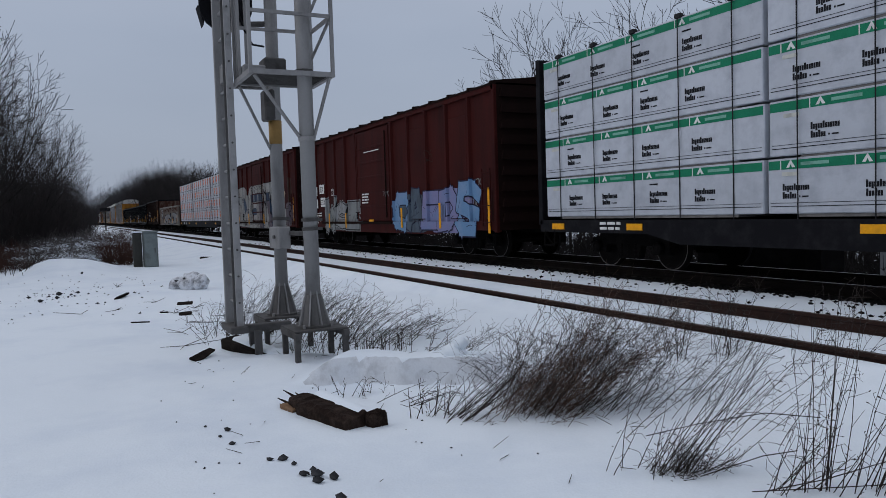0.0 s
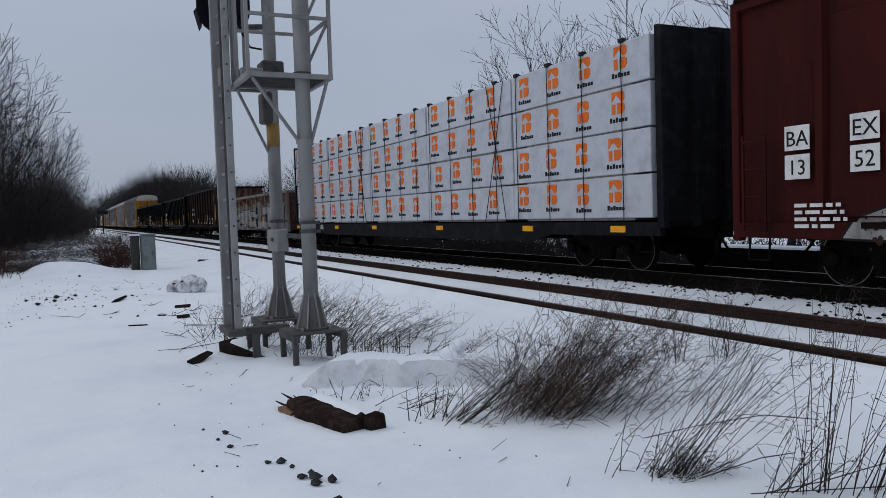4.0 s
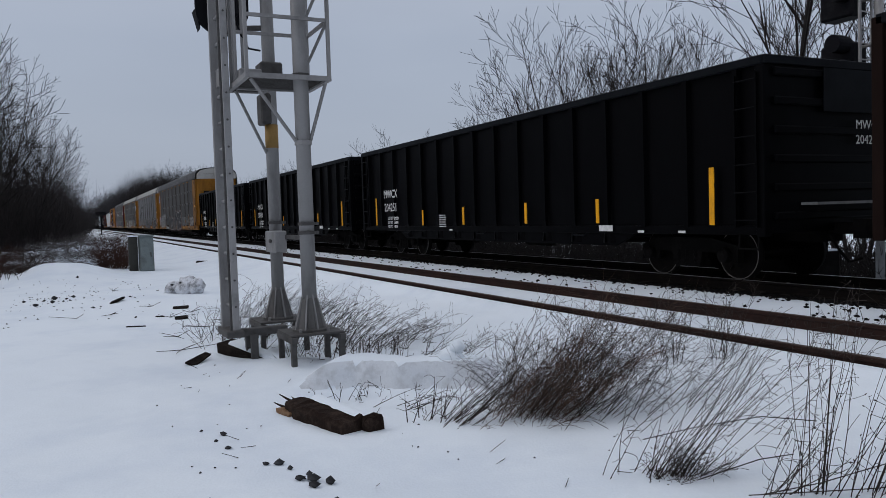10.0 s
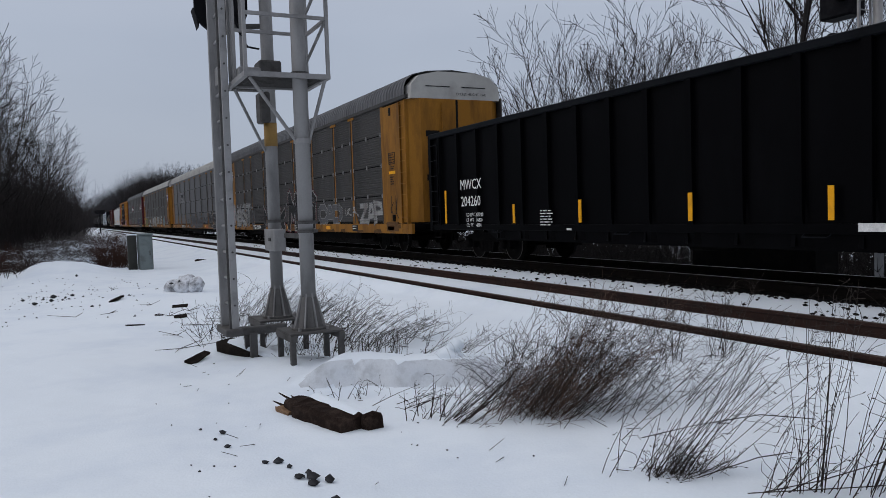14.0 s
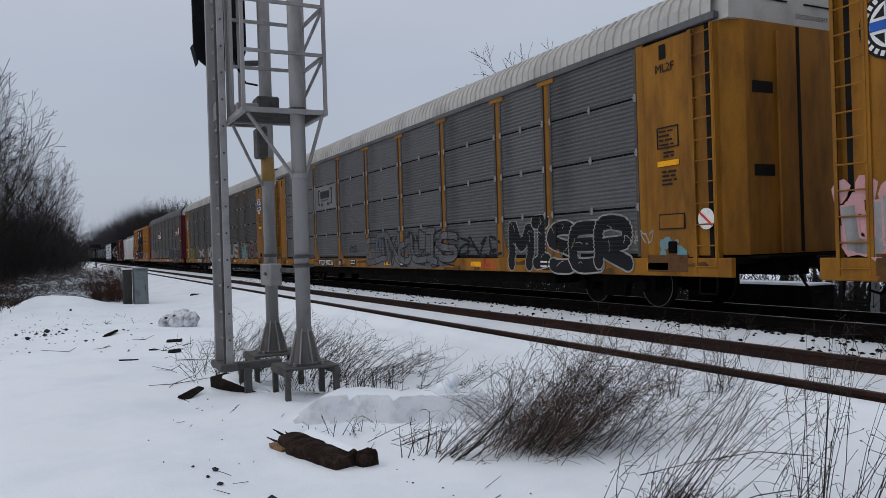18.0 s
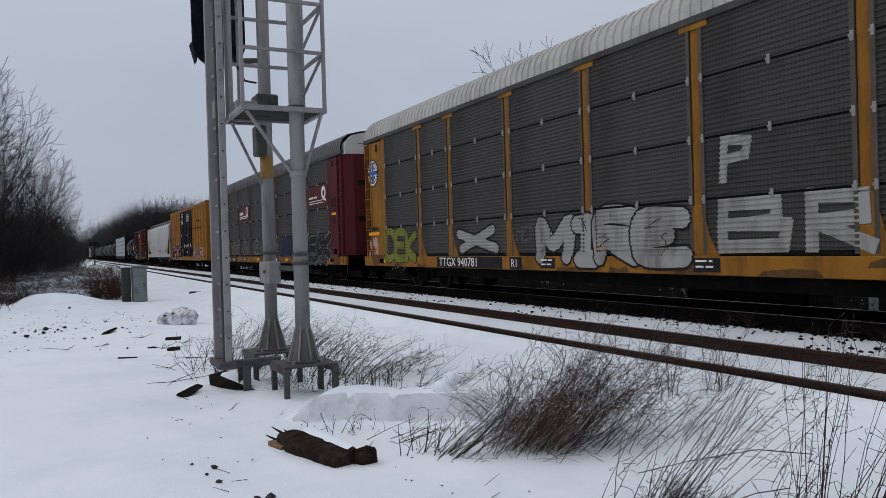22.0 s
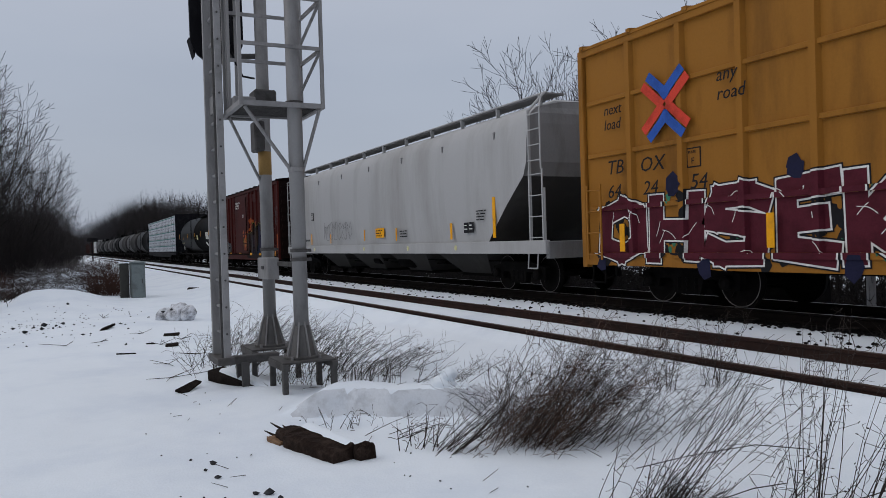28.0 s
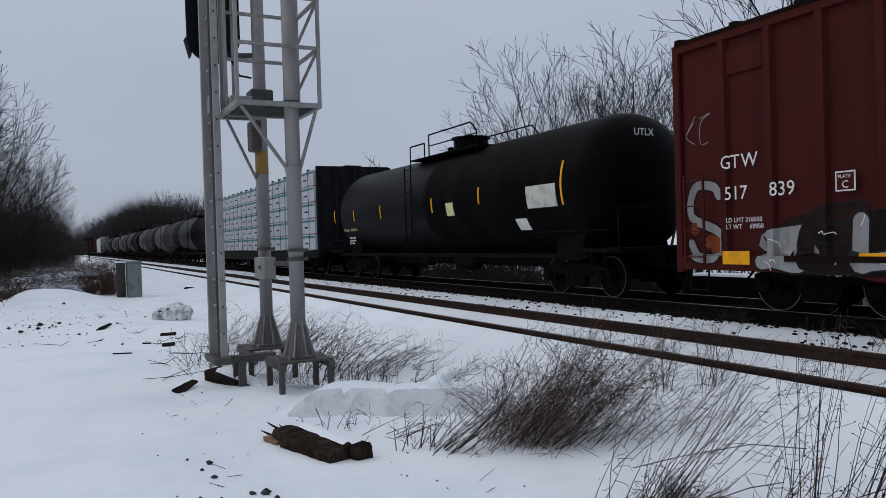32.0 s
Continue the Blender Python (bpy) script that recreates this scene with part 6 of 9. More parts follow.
def scrawl(car, x0, x1, z0, z1, material, seed, w=0.035, y=-1.612, n=5):
    """A thin marker scribble."""
    r, g = random.Random(seed), Geo()
    cell = (x1 - x0) / n
    for k in range(n):
        pts = [(x0 + (k + 1.15 * u + r.uniform(-0.3, 0.3)) * cell, z0 + min(1, max(0, v + r.uniform(-0.3, 0.3))) * (z1 - z0)) for u, v in r.choice(GLYPHS)]
        ribbon(g, pts, w, y, SKIN.get(car))
    return tagged(part("scrawl", g, material, car, "thin sprayed scrawl"), kind="stuff")


# ---- boxcars ----
def boxcar(label, L, eave, sill, paint, end_paint, door=(-1.6, 1.6), bays=6, recess=True, drop=0.0):
    car = thing("boxcar", label, "boxcar", group="freight train")
    h = L / 2
    running_gear(car, L)
    body = part("car_side", Geo().box(-h, h, -1.52, -1.48, sill, eave).box(-h, h, 1.48, 1.52, sill, eave), paint, car)
    part("floor", Geo().box(-h, h, -1.5, 1.5, sill, sill + 0.12), under, car)
    for s in (-1, 1):
        e = part("car_end", Geo().box(s * h - 0.03, s * h + 0.03, -1.52, 1.52, sill, eave + 0.02), end_paint, car)
        for i in range(9):
            z = sill + 0.3 + i * (eave - sill - 0.5) / 8
            part("end_rib", Geo().prism([(-1.45, z - 0.11), (1.45, z - 0.11), (1.40, z + 0.11), (-1.40, z + 0.11)], s * (h + 0.03), s * (h + 0.10)), end_paint, e)
        part("corner_post", Geo().box(s * h - 0.12, s * h + 0.02, -1.60, -1.46, sill - 0.05, eave, 0.015), paint, car)
    # side sill that drops between the trucks, top plate, posts and panels
    part("side_sill", Geo().prism([(-h, sill), (-h, sill + 0.22), (h, sill + 0.22), (h, sill), (h - 2.9, sill - 0.02), (h - 3.3, sill - drop), (-h + 3.3, sill - drop), (-h + 2.9, sill - 0.02)], -1.595, -1.50, "y"), paint, car)
    part("top_plate", Geo().box(-h, h, -1.60, -1.48, eave - 0.14, eave, 0.01), paint, car)
    post = Geo().prism([(-0.09, -1.52), (-0.055, -1.60), (0.055, -1.60), (0.09, -1.52)], sill + 0.2, eave - 0.12, "z").mesh("side_post")
    xs, panels = [], []
    for a, b in ((-h + 0.06, door[0] - 0.12), (door[1] + 0.12, h - 0.06)):
        w = (b - a) / bays
        for i in range(bays + 1):
            if (a + i * w) > -h + 0.3 and (a + i * w) < h - 0.3:
                part("side_post", post, paint, car, at=(a + i * w, 0, 0))
                xs.append(a + i * w)
            if recess and i < bays and i % 2 == 1:
                pw = w * 0.5 - 0.14
                panels.append((a + (i + 0.5) * w - pw, a + (i + 0.5) * w + pw))
                part("raised_panel", Geo().box(a + (i + 0.5) * w - pw, a + (i + 0.5) * w + pw, -1.555, -1.51, sill + 0.28, eave - 0.55, 0.015), paint, car)
    panels.append((door[0], door[1]))
    SKIN[car] = ribbed_skin(xs, 0.055, -1.52, -1.60, sill + 0.22, -1.597, panels)
    # sliding door with its rails, ribs and lock bars
    d = part("sliding_door", Geo().box(door[0], door[1], -1.585, -1.53, sill + 0.24, eave - 0.2, 0.012), paint, car)
    for i in range(1, 6):
        z = sill + 0.24 + (eave - sill - 0.5) * i / 6
        part("door_rib", Geo().box(door[0] + 0.08, door[1] - 0.08, -1.600, -1.582, z - 0.035, z + 0.035, 0.008), paint, d)
    for x in (door[0] + 0.03, door[1] - 0.1):
        part("door_edge", Geo().box(x, x + 0.07, -1.605, -1.582, sill + 0.24, eave - 0.2, 0.008), paint, d)
    part("lock_bar", Geo().tube((door[1] - 0.3, -1.615, sill + 0.35), (door[1] - 0.3, -1.615, eave - 0.35), 0.022, n=6), end_paint, d)
    part("door_rail", Geo().box(-h * 0.75, door[1] + 0.1, -1.625, -1.58, sill + 0.14, sill + 0.22), end_paint, car)
    # roof with cross seams
    part("roof", Geo().prism([(-1.62, eave - 0.02), (-1.62, eave + 0.03), (0, eave + 0.20), (1.62, eave + 0.03), (1.62, eave - 0.02)], -h - 0.03, h + 0.03), end_paint, car)
    seam = Geo().prism([(-1.64, eave + 0.0), (-1.64, eave + 0.07), (0, eave + 0.245), (1.64, eave + 0.07), (1.64, eave + 0.0), (0, eave + 0.17)], -0.05, 0.05).mesh("roof_seam")
    for i in range(15):
        part("roof_seam", seam, end_paint, car, at=(-h + 0.05 + i * (L - 0.1) / 14, 0, 0))
    ladder(car, h - 0.35, sill + 0.1, sill + 1.5, paint, n=4)
    ladder(car, -h + 0.35, sill + 0.1, sill + 1.5, paint, n=4)
    for s in (-1, 1):
        stirrup(car, s * (h - 0.35), sill, under)
    return car


CARS = []


def couple(car, front, rear):
    CARS.append((car, (front + rear) / 2))
    return car


b1 = couple(boxcar("brown steel boxcar with blue and lilac graffiti", 16.08, 4.20, 0.72, brown_car, brown_dark, (-1.75, 1.35), 5, True, 0.14), -15.80, -31.88)
for x, z, tx in ((-6.85, 2.05, "BA"), (-5.92, 2.12, "EX"), (-6.80, 1.55, "001"), (-5.80, 1.60, "333")):
    bar(b1, x - 0.30, x + 0.30, z - 0.06, z + 0.30, white_mark, name="number_panel")
    wording(tx, 0.32, ink, b1, x, z, -1.617, align="CENTER")
small_print(b1, -6.9, 1.3, 2, 0.9, seed=2)
scrawl(b1, -7.1, -6.5, 0.85, 1.1, white_mark, 3, 0.02)
splash(b1, -5.3, -1.7, 0.60, 1.3, sp_smoke, 8, y=-1.604)
lettered(b1, "WOE", -5.6, -1.55, 0.56, 1.95, (sp_grey, sp_silver, sp_grey), sp_black, 31, thick=0.42, edge=0.04, halo=sp_silver, marks=sp_black, jitter=0.11)
scrawl(b1, -4.9, -4.2, 0.8, 1.05, sp_black, 34, 0.03, -1.63, 3)
splash(b1, 1.6, 4.4, 0.60, 1.75, sp_fog, 9, y=-1.603, rough=0.12)
splash(b1, 4.0, 6.9, 0.62, 1.8, sp_lilac, 10, y=-1.604, rough=0.12)
lettered(b1, "CAEDS", 1.6, 7.1, 0.56, 2.0, (sp_blue, sp_fog, sp_lilac, sp_lilac, sp_blue), sp_navy, 33, y=-1.608, thick=0.44, edge=0.035, marks=sp_navy, jitter=0.10, overlap=0.09)
scrawl(b1, 0.7, 1.2, 1.75, 1.95, sp_grey, 37, 0.018, n=3)
scrawl(b1, 6.45, 7.2, 1.85, 2.0, sp_grey, 38, 0.018, n=5)
scrawl(b1, 6.55, 7.1, 1.62, 1.76, sp_grey, 39, 0.018, n=4)
scrawl(b1, 6.6, 7.1, 1.25, 1.5, sp_grey, 40, 0.018, n=2)
scrawl(b1, 3.9, 4.4, 2.6, 2.95, sp_brown, 41, 0.018, n=3)
stripes(b1, [(-5.0, 0.98, 0.09, 0.55), (-3.0, 0.98, 0.09, 0.55), (2.3, 1.05, 0.10, 0.60), (5.0, 1.1, 0.10, 0.70), (7.75, 1.2, 0.10, 1.1)], -1.63)
stripes(b1, [(-0.4, 0.95, 0.42, 0.12)], -1.605)
part("plate_frame", Geo().box(-4.68, -4.40, -1.612, -1.606, 1.95, 2.20), white_mark, b1)
part("plate_panel", Geo().box(-4.66, -4.42, -1.615, -1.610, 1.97, 2.18), brown_car, b1)
wording("C", 0.13, white_mark, b1, -4.59, 1.99, -1.618)
wording("PLATE", 0.06, white_mark, b1, -4.65, 2.12, -1.618)
bar(b1, -0.9, 0.5, 3.28, 3.31, white_mark)
small_print(b1, -1.2, 1.9, 4, 0.7, seed=5)

b2 = couple(boxcar("brown steel boxcar covered by large white graffiti", 16.0, 4.22, 0.72, brown_car, brown_dark, (-1.2, 1.6), 5, True, 0.14), -33.80, -49.80)
for x, z, tx in ((-6.95, 2.0, "BA"), (-5.95, 2.05, "EX"), (-6.95, 1.6, "13"), (-5.95, 1.65, "52")):
    bar(b2, x - 0.2, x + 0.2, z - 0.06, z + 0.28, white_mark, name="number_panel")
    wording(tx, 0.30, ink, b2, x, z, -1.617, align="CENTER")
small_print(b2, -7.0, 1.2, 4, 0.9, seed=12)
painted(b2, [(-5.55, 2.9), (-4.5, 2.98), (-3.5, 2.97), (-3.0, 2.8), (-2.6, 2.44), (-2.3, 2.8), (-1.8, 2.95), (1.45, 2.96), (3.28, 2.97), (3.54, 2.53), (4.04, 1.6), (6.6, 1.56), (6.9, 0.9), (6.6, 0.6), (-2.1, 0.6), (-6.3, 0.72), (-6.1, 1.0), (-5.5, 1.2)], sp_white, -1.606)
painted(b2, [(-1.95, 2.45), (1.06, 2.47), (1.2, 2.08), (-1.74, 2.03)], sp_steel, -1.615)
for x in (-1.5, -0.9, -0.5, 0.1, 0.6):
    painted(b2, [(x, 2.08), (x + 0.22, 2.08), (x + 0.2, 2.42), (x - 0.02, 2.42)], sp_grey if x in (-0.9, 0.1) else sp_navy, -1.620, 0)
painted(b2, [(-1.95, 2.45), (-1.74, 2.03), (-1.6, 1.2), (-1.75, 1.15)], sp_dark, -1.617)
painted(b2, [(0.44, 2.07), (1.0, 2.05), (1.3, 0.62), (0.51, 0.62)], sp_mauve, -1.615)
painted(b2, [(0.95, 2.06), (1.15, 2.05), (1.52, 0.62), (1.3, 0.62)], sp_steel, -1.616)
painted(b2, [(-1.22, 1.66), (-0.29, 1.70), (-0.2, 1.5), (-0.3, 1.33), (-1.16, 1.31), (-1.35, 1.45)], sp_steel, -1.615)
painted(b2, [(1.8, 2.45), (2.84, 2.45), (3.78, 0.62), (3.45, 0.62), (2.69, 2.04), (1.92, 2.05)], sp_steel, -1.615)
for x in (2.0, 2.35):
    painted(b2, [(x, 2.08), (x + 0.17, 2.08), (x + 0.15, 2.41), (x - 0.02, 2.41)], sp_navy, -1.620, 0)
painted(b2, [(1.96, 2.01), (2.68, 2.02), (3.42, 0.62), (2.59, 0.62)], sp_mauve, -1.616)
painted(b2, [(-3.76, 2.35), (-3.34, 2.23), (-3.02, 1.9), (-2.96, 1.67), (-3.3, 1.43), (-3.6, 1.6), (-3.72, 1.95)], sp_steel, -1.615)
painted(b2, [(-5.27, 2.4), (-4.58, 2.41), (-4.17, 1.53), (-4.45, 1.5), (-4.75, 1.95), (-5.2, 1.95)], sp_grey, -1.615)
for k, (x0, x1, z0, z1) in enumerate(((-1.7, 1.0, 2.6, 2.9), (-0.3, 0.4, 1.5, 2.0), (1.3, 1.9, 1.6, 2.4), (3.0, 3.6, 1.6, 2.8), (-1.7, 0.4, 0.8, 1.2), (3.9, 4.5, 0.8, 1.5), (-5.0, -4.0, 0.75, 1.5))):
    scrawl(b2, x0, x1, z0, z1, sp_black, 240 + k, 0.014, -1.62, 2)
small_print(b2, -3.5, 0.92, 2, 0.85, ink, -1.618, 0.07, 0.11, seed=27)
painted(b2, [(4.72, 1.5), (4.8, 2.5), (4.85, 3.08), (5.02, 3.28), (5.2, 3.05), (5.16, 2.5), (5.45, 2.05), (5.92, 2.42), (6.05, 2.3), (5.62, 1.8), (5.5, 1.2)], sp_skin, -1.616, 0.03, "cream painted shape in the graffiti")
splash(b2, 6.45, 7.05, 1.8, 3.0, sp_brown, 29, y=-1.604, rough=0.3)
splash(b2, 6.0, 7.2, 0.75, 1.85, sp_mauve, 30, y=-1.612, rough=0.12)
scrawl(b2, 6.1, 7.1, 0.9, 1.75, sp_dark, 28, 0.035)
daubs(b2, -6.0, 6.6, 0.62, 2.85, 260, 0.022, sp_dark, 35, "dirt spots and runs in the old paint", y=-1.634, hang=3.0)
daubs(b2, -6.0, 6.6, 0.60, 0.95, 160, 0.045, sp_brown, 36, "dirt along the sill", y=-1.634)
daubs(b2, -5.4, 3.2, 0.8, 2.85, 120, 0.05, sp_smoke, 37, "grey fading in the old paint", y=-1.612, hang=2.5)
for k, (x0, x1, z0, z1) in enumerate(((-1.9, -0.4, 2.55, 2.9), (0.3, 1.4, 2.5, 2.9), (-2.2, -1.6, 1.0, 1.9), (1.4, 1.9, 1.2, 2.6), (3.3, 3.9, 1.2, 2.4), (-3.9, -3.0, 0.8, 1.4))):
    scrawl(b2, x0, x1, z0, z1, sp_black, 340 + k, 0.022, -1.634, 3)
stripes(b2, [(-5.0, 1.1, 0.10, 0.5), (-2.2, 1.1, 0.12, 0.6), (1.6, 1.1, 0.12, 0.5), (4.3, 1.15, 0.10, 0.5), (7.7, 1.5, 0.12, 1.1)], -1.63)

g1 = couple(boxcar("oxide red steel boxcar with orange graffiti", 15.75, 4.28, 0.66, oxide_car, brown_dark, (-1.85, 1.60), 7, False, 0.1), -324.75, -340.50)
for x, z, tx in ((-7.02, 2.19, "G"), (-6.82, 2.19, "T"), (-6.62, 2.19, "W"), (-6.95, 1.72, "517"), (-6.14, 1.73, "839")):
    wording(tx, 0.29, white_mark, g1, x, z, -1.612)
wording("LD LMT 216050\nLT WT     69950", 0.10, white_mark, g1, -6.93, 1.38, -1.612)
part("plate_frame", Geo().box(-5.10, -4.82, -1.612, -1.606, 1.72, 1.98), white_mark, g1)
part("plate_panel", Geo().box(-5.08, -4.84, -1.615, -1.610, 1.74, 1.96), oxide_car, g1)
wording("PLATE", 0.065, white_mark, g1, -5.06, 1.89, -1.618)
wording("C", 0.14, white_mark, g1, -5.01, 1.76, -1.618)
wording("CLOSE AND LOCK\nDOORS BEFORE\nMOVING CAR", 0.14, white_mark, g1, -1.45, 3.66, -1.612)
wording("EXCESS\nHEIGHT", 0.09, white_mark, g1, 0.3, 2.95, -1.612)
for x in (-6.6, -4.0, 2.9, 5.55):
    part("upper_panel", Geo().box(x - 0.36, x + 0.36, -1.56, -1.51, 3.60, 3.98, 0.012), oxide_car, g1)
stripes(g1, [(-6.75, 0.85, 0.5, 0.20), (-4.6, 0.86, 0.38, 0.12), (-3.0, 0.86, 0.38, 0.12), (-0.5, 0.86, 0.42, 0.12), (2.2, 0.86, 0.42, 0.12), (4.2, 0.86, 0.42, 0.12), (7.1, 0.9, 0.50, 0.22)], -1.62)
splash(g1, -6.2, -3.5, 0.62, 1.45, sp_murk, 268, y=-1.604)
lettered(g1, "SEUP", -6.25, -3.45, 0.64, 1.58, (sp_silver, sp_murk, sp_silver, sp_smoke), sp_black, 269, y=-1.607, thick=0.22, edge=0.03, soft=True, marks=white_mark, jitter=0.15, overlap=0.15)
daubs(g1, -6.0, -3.6, 0.60, 0.80, 14, 0.11, sp_grey, 270, "pale sprayed ground under the letters", y=-1.606)
lettered(g1, "S", -7.72, -7.1, 0.72, 2.12, (sp_silver,), sp_murk, 271, y=-1.607, thick=0.14, edge=0.03, soft=True, jitter=0.1)
daubs(g1, -7.65, -7.2, 0.95, 1.35, 8, 0.10, sp_orange, 272, "orange spray flecks", y=-1.622)
scrawl(g1, -7.8, -7.3, 2.65, 3.1, sp_grey, 58, 0.014, -1.606, 2)
for k, (a, b, z0, z1, n) in enumerate(((0.2, 1.5, 1.1, 2.05, 26), (1.7, 2.6, 1.9, 2.7, 20), (2.7, 3.5, 2.1, 2.5, 8), (4.4, 4.8, 1.9, 2.4, 6), (5.4, 6.2, 1.2, 1.9, 14), (6.2, 7.0, 1.85, 2.2, 10), (7.2, 7.5, 1.15, 1.7, 6))):
    daubs(g1, a, b, z0, z1, n, 0.15, flame, 251 + k, "flaking orange spray paint", y=-1.604, hang=1.4)
splash(g1, 1.2, 7.6, 0.62, 1.0, sp_murk, 259, y=-1.603)
crown = [(1.2, 0.9), (1.2, 1.6), (1.6, 1.9), (2.0, 2.05), (2.55, 2.0), (2.65, 2.5), (2.95, 2.45), (3.1, 2.15), (3.55, 2.35), (3.6, 2.5), (3.95, 2.4), (4.1, 2.05), (4.2, 2.45), (4.4, 2.4), (4.55, 2.0), (4.8, 2.1), (4.85, 2.4), (5.15, 2.4), (5.2, 2.2), (5.5, 2.15), (5.5, 1.7), (5.4, 1.55), (5.35, 0.75)]
painted(g1, crown, sp_murk, -1.614, 0)
g = Geo()
for a, b in zip(crown, crown[1:-1]):
    ribbon(g, [a, ((a[0] + b[0]) / 2, (a[1] + b[1]) / 2), b], 0.024, -1.622, SKIN[g1])
tagged(part("spray_outline", g, sp_lime, g1, "thin yellow spray outline"), kind="stuff")
painted(g1, [(3.65, 2.35), (4.0, 2.2), (4.35, 2.0), (4.4, 0.85), (3.65, 0.85)], sp_navy, -1.619, 0)
for k, (a, b) in enumerate(((1.3, 2.4), (2.5, 3.5), (3.6, 4.4), (4.5, 5.4))):
    scrawl(g1, a, b, 0.85, 1.95, (sp_dark, sp_brown, sp_steel, sp_brown)[k], 256 + k, 0.07, -1.624, 2)
scrawl(g1, 2.95, 3.35, 2.55, 2.75, sp_lime, 261, 0.03, -1.616, 1)
scrawl(g1, 0.3, 1.1, 1.3, 1.7, sp_lime, 262, 0.02, -1.616, 3)
scrawl(g1, 5.7, 6.3, 2.0, 2.4, sp_lime, 263, 0.02, -1.616, 3)
painted(g1, [(5.45, 1.1), (5.55, 1.5), (6.6, 1.5), (6.6, 1.1)], sp_dark, -1.616, 0.02)
scrawl(g1, 6.1, 7.0, 1.75, 1.95, sp_black, 57, 0.05, -1.62, 4)
scrawl(g1, 6.0, 7.3, 0.70, 0.92, sp_lime, 264, 0.03, -1.62, 4)
small_print(g1, 6.15, 1.62, 6, 0.55, seed=73, y=-1.606, h=0.04, gap=0.075)
scrawl(g1, 7.05, 7.6, 2.3, 3.2, sp_smoke, 265, 0.02, -1.606, 3)
lettered(g1, "KRW", 1.3, 3.6, 0.85, 2.1, (sp_brown, sp_dark), sp_black, 266, y=-1.622, thick=0.26, edge=0.03, marks=sp_brown, jitter=0.12)
lettered(g1, "SE", 3.65, 5.4, 0.85, 2.15, (sp_navy, sp_brown), sp_black, 267, y=-1.622, thick=0.30, edge=0.03, marks=sp_smoke, jitter=0.12)

# yellow boxcar with ribs both ways and black double doors
tb = couple(boxcar("tall yellow boxcar with black doors and wine red graffiti", 19.0, 4.80, 0.70, box_yellow, box_yellow, (-1.9, 1.9), 6, False, 0.05), -282.70, -301.70)
for z in (1.75, 2.75, 3.75):
    for a, b in ((-9.4, -2.1), (2.1, 9.4)):
        part("side_belt", Geo().box(a, b, -1.575, -1.51, z - 0.04, z + 0.04, 0.01), box_yellow, tb)
side_of = SKIN[tb].depth
SKIN[tb] = Skin(SKIN[tb].xs, SKIN[tb].zs + [0.835, 0.925, 1.71, 1.79], lambda x, z: -1.626 if 0.835 < z < 0.925 else min(side_of(x, z), -1.576) if 1.71 < z < 1.79 else side_of(x, z))
for a, b in ((-3.05, -0.03), (0.03, 3.05)):
    d = part("plug_door", Geo().box(a, b, -1.64, -1.585, 0.98, 4.62, 0.02), door_black, tb, "black steel plug door")
    for i in range(5):
        part("door_rib", Geo().box(a + 0.1, b - 0.1, -1.66, -1.638, 1.3 + i * 0.75, 1.42 + i * 0.75, 0.01), door_black, d)
    for x in (a + 0.7, b - 0.7):
        part("lock_bar", Geo().tube((x, -1.67, 1.0), (x, -1.67, 4.6), 0.025, n=6), door_black, d)
    small_print(d, a + 0.3, 1.85, 2, 0.6, y=-1.665, seed=int(a * 7) + 90)
    bar(d, b - 0.55, b - 0.35, 1.7, 1.95, white_mark, -1.665)
    bar(d, b - 0.75, b - 0.6, 1.6, 1.75, logo_red, -1.665)
    bar(d, a + 0.9, a + 1.0, 2.5, 2.8, white_mark, -1.665)
wording("CLOSE THIS DOOR\nBEFORE CLOSING\nMAIN DOOR\n\nCIERRE ESTA PUERTA\nANTES DE CERRAR\nLA PUERTA PRINCIPAL", 0.125, white_mark, tb, -1.55, 4.36, -1.668, align="CENTER")
wording("CIERRE Y PONGA\nEL SEGURO EN AMBAS\nPUERTAS ANTES DE\nMOVER EL CARRO", 0.15, white_mark, tb, 1.45, 4.2, -1.668, align="CENTER")
for x, z, w, h, m in ((-2.55, 1.62, 0.12, 0.05, white_mark), (-2.4, 1.74, 0.05, 0.12, white_mark), (-2.2, 1.42, 0.14, 0.10, logo_red), (-2.0, 1.42, 0.12, 0.14, white_mark), (-1.2, 1.30, 0.10, 0.10, white_mark), (-0.35, 1.72, 0.14, 0.14, white_mark), (0.5, 2.9, 0.05, 0.3, white_mark), (0.8, 1.25, 0.3, 0.12, white_mark), (1.0, 1.75, 0.16, 0.16, white_mark), (1.4, 1.75, 0.16, 0.16, white_mark), (1.4, 1.55, 0.12, 0.12, logo_red), (2.2, 2.7, 0.28, 0.04, white_mark), (2.2, 2.4, 0.28, 0.04, white_mark)):
    bar(tb, x, x + w, z, z + h, m, -1.668, "door_marking")
wording("next\nload", 0.27, ink, tb, -8.85, 3.45, -1.612, lean=0.2)
wording("any\nroad", 0.29, ink, tb, -6.15, 3.55, -1.612, lean=0.2)
wording("TB", 0.36, ink, tb, -8.80, 2.36, -1.612, 1.1, lean=0.2)
wording("OX", 0.36, ink, tb, -7.92, 2.33, -1.612, 1.1, lean=0.2)
wording("64", 0.34, ink, tb, -8.80, 1.93, -1.612, 1.1, lean=0.2)
wording("24", 0.34, ink, tb, -7.85, 1.93, -1.612, 1.1, lean=0.2)
wording("54", 0.34, ink, tb, -6.75, 1.95, -1.612, 1.1, lean=0.2)
part("plate_frame", Geo().box(-6.88, -6.58, -1.526, -1.518, 2.30, 2.62), ink, tb)
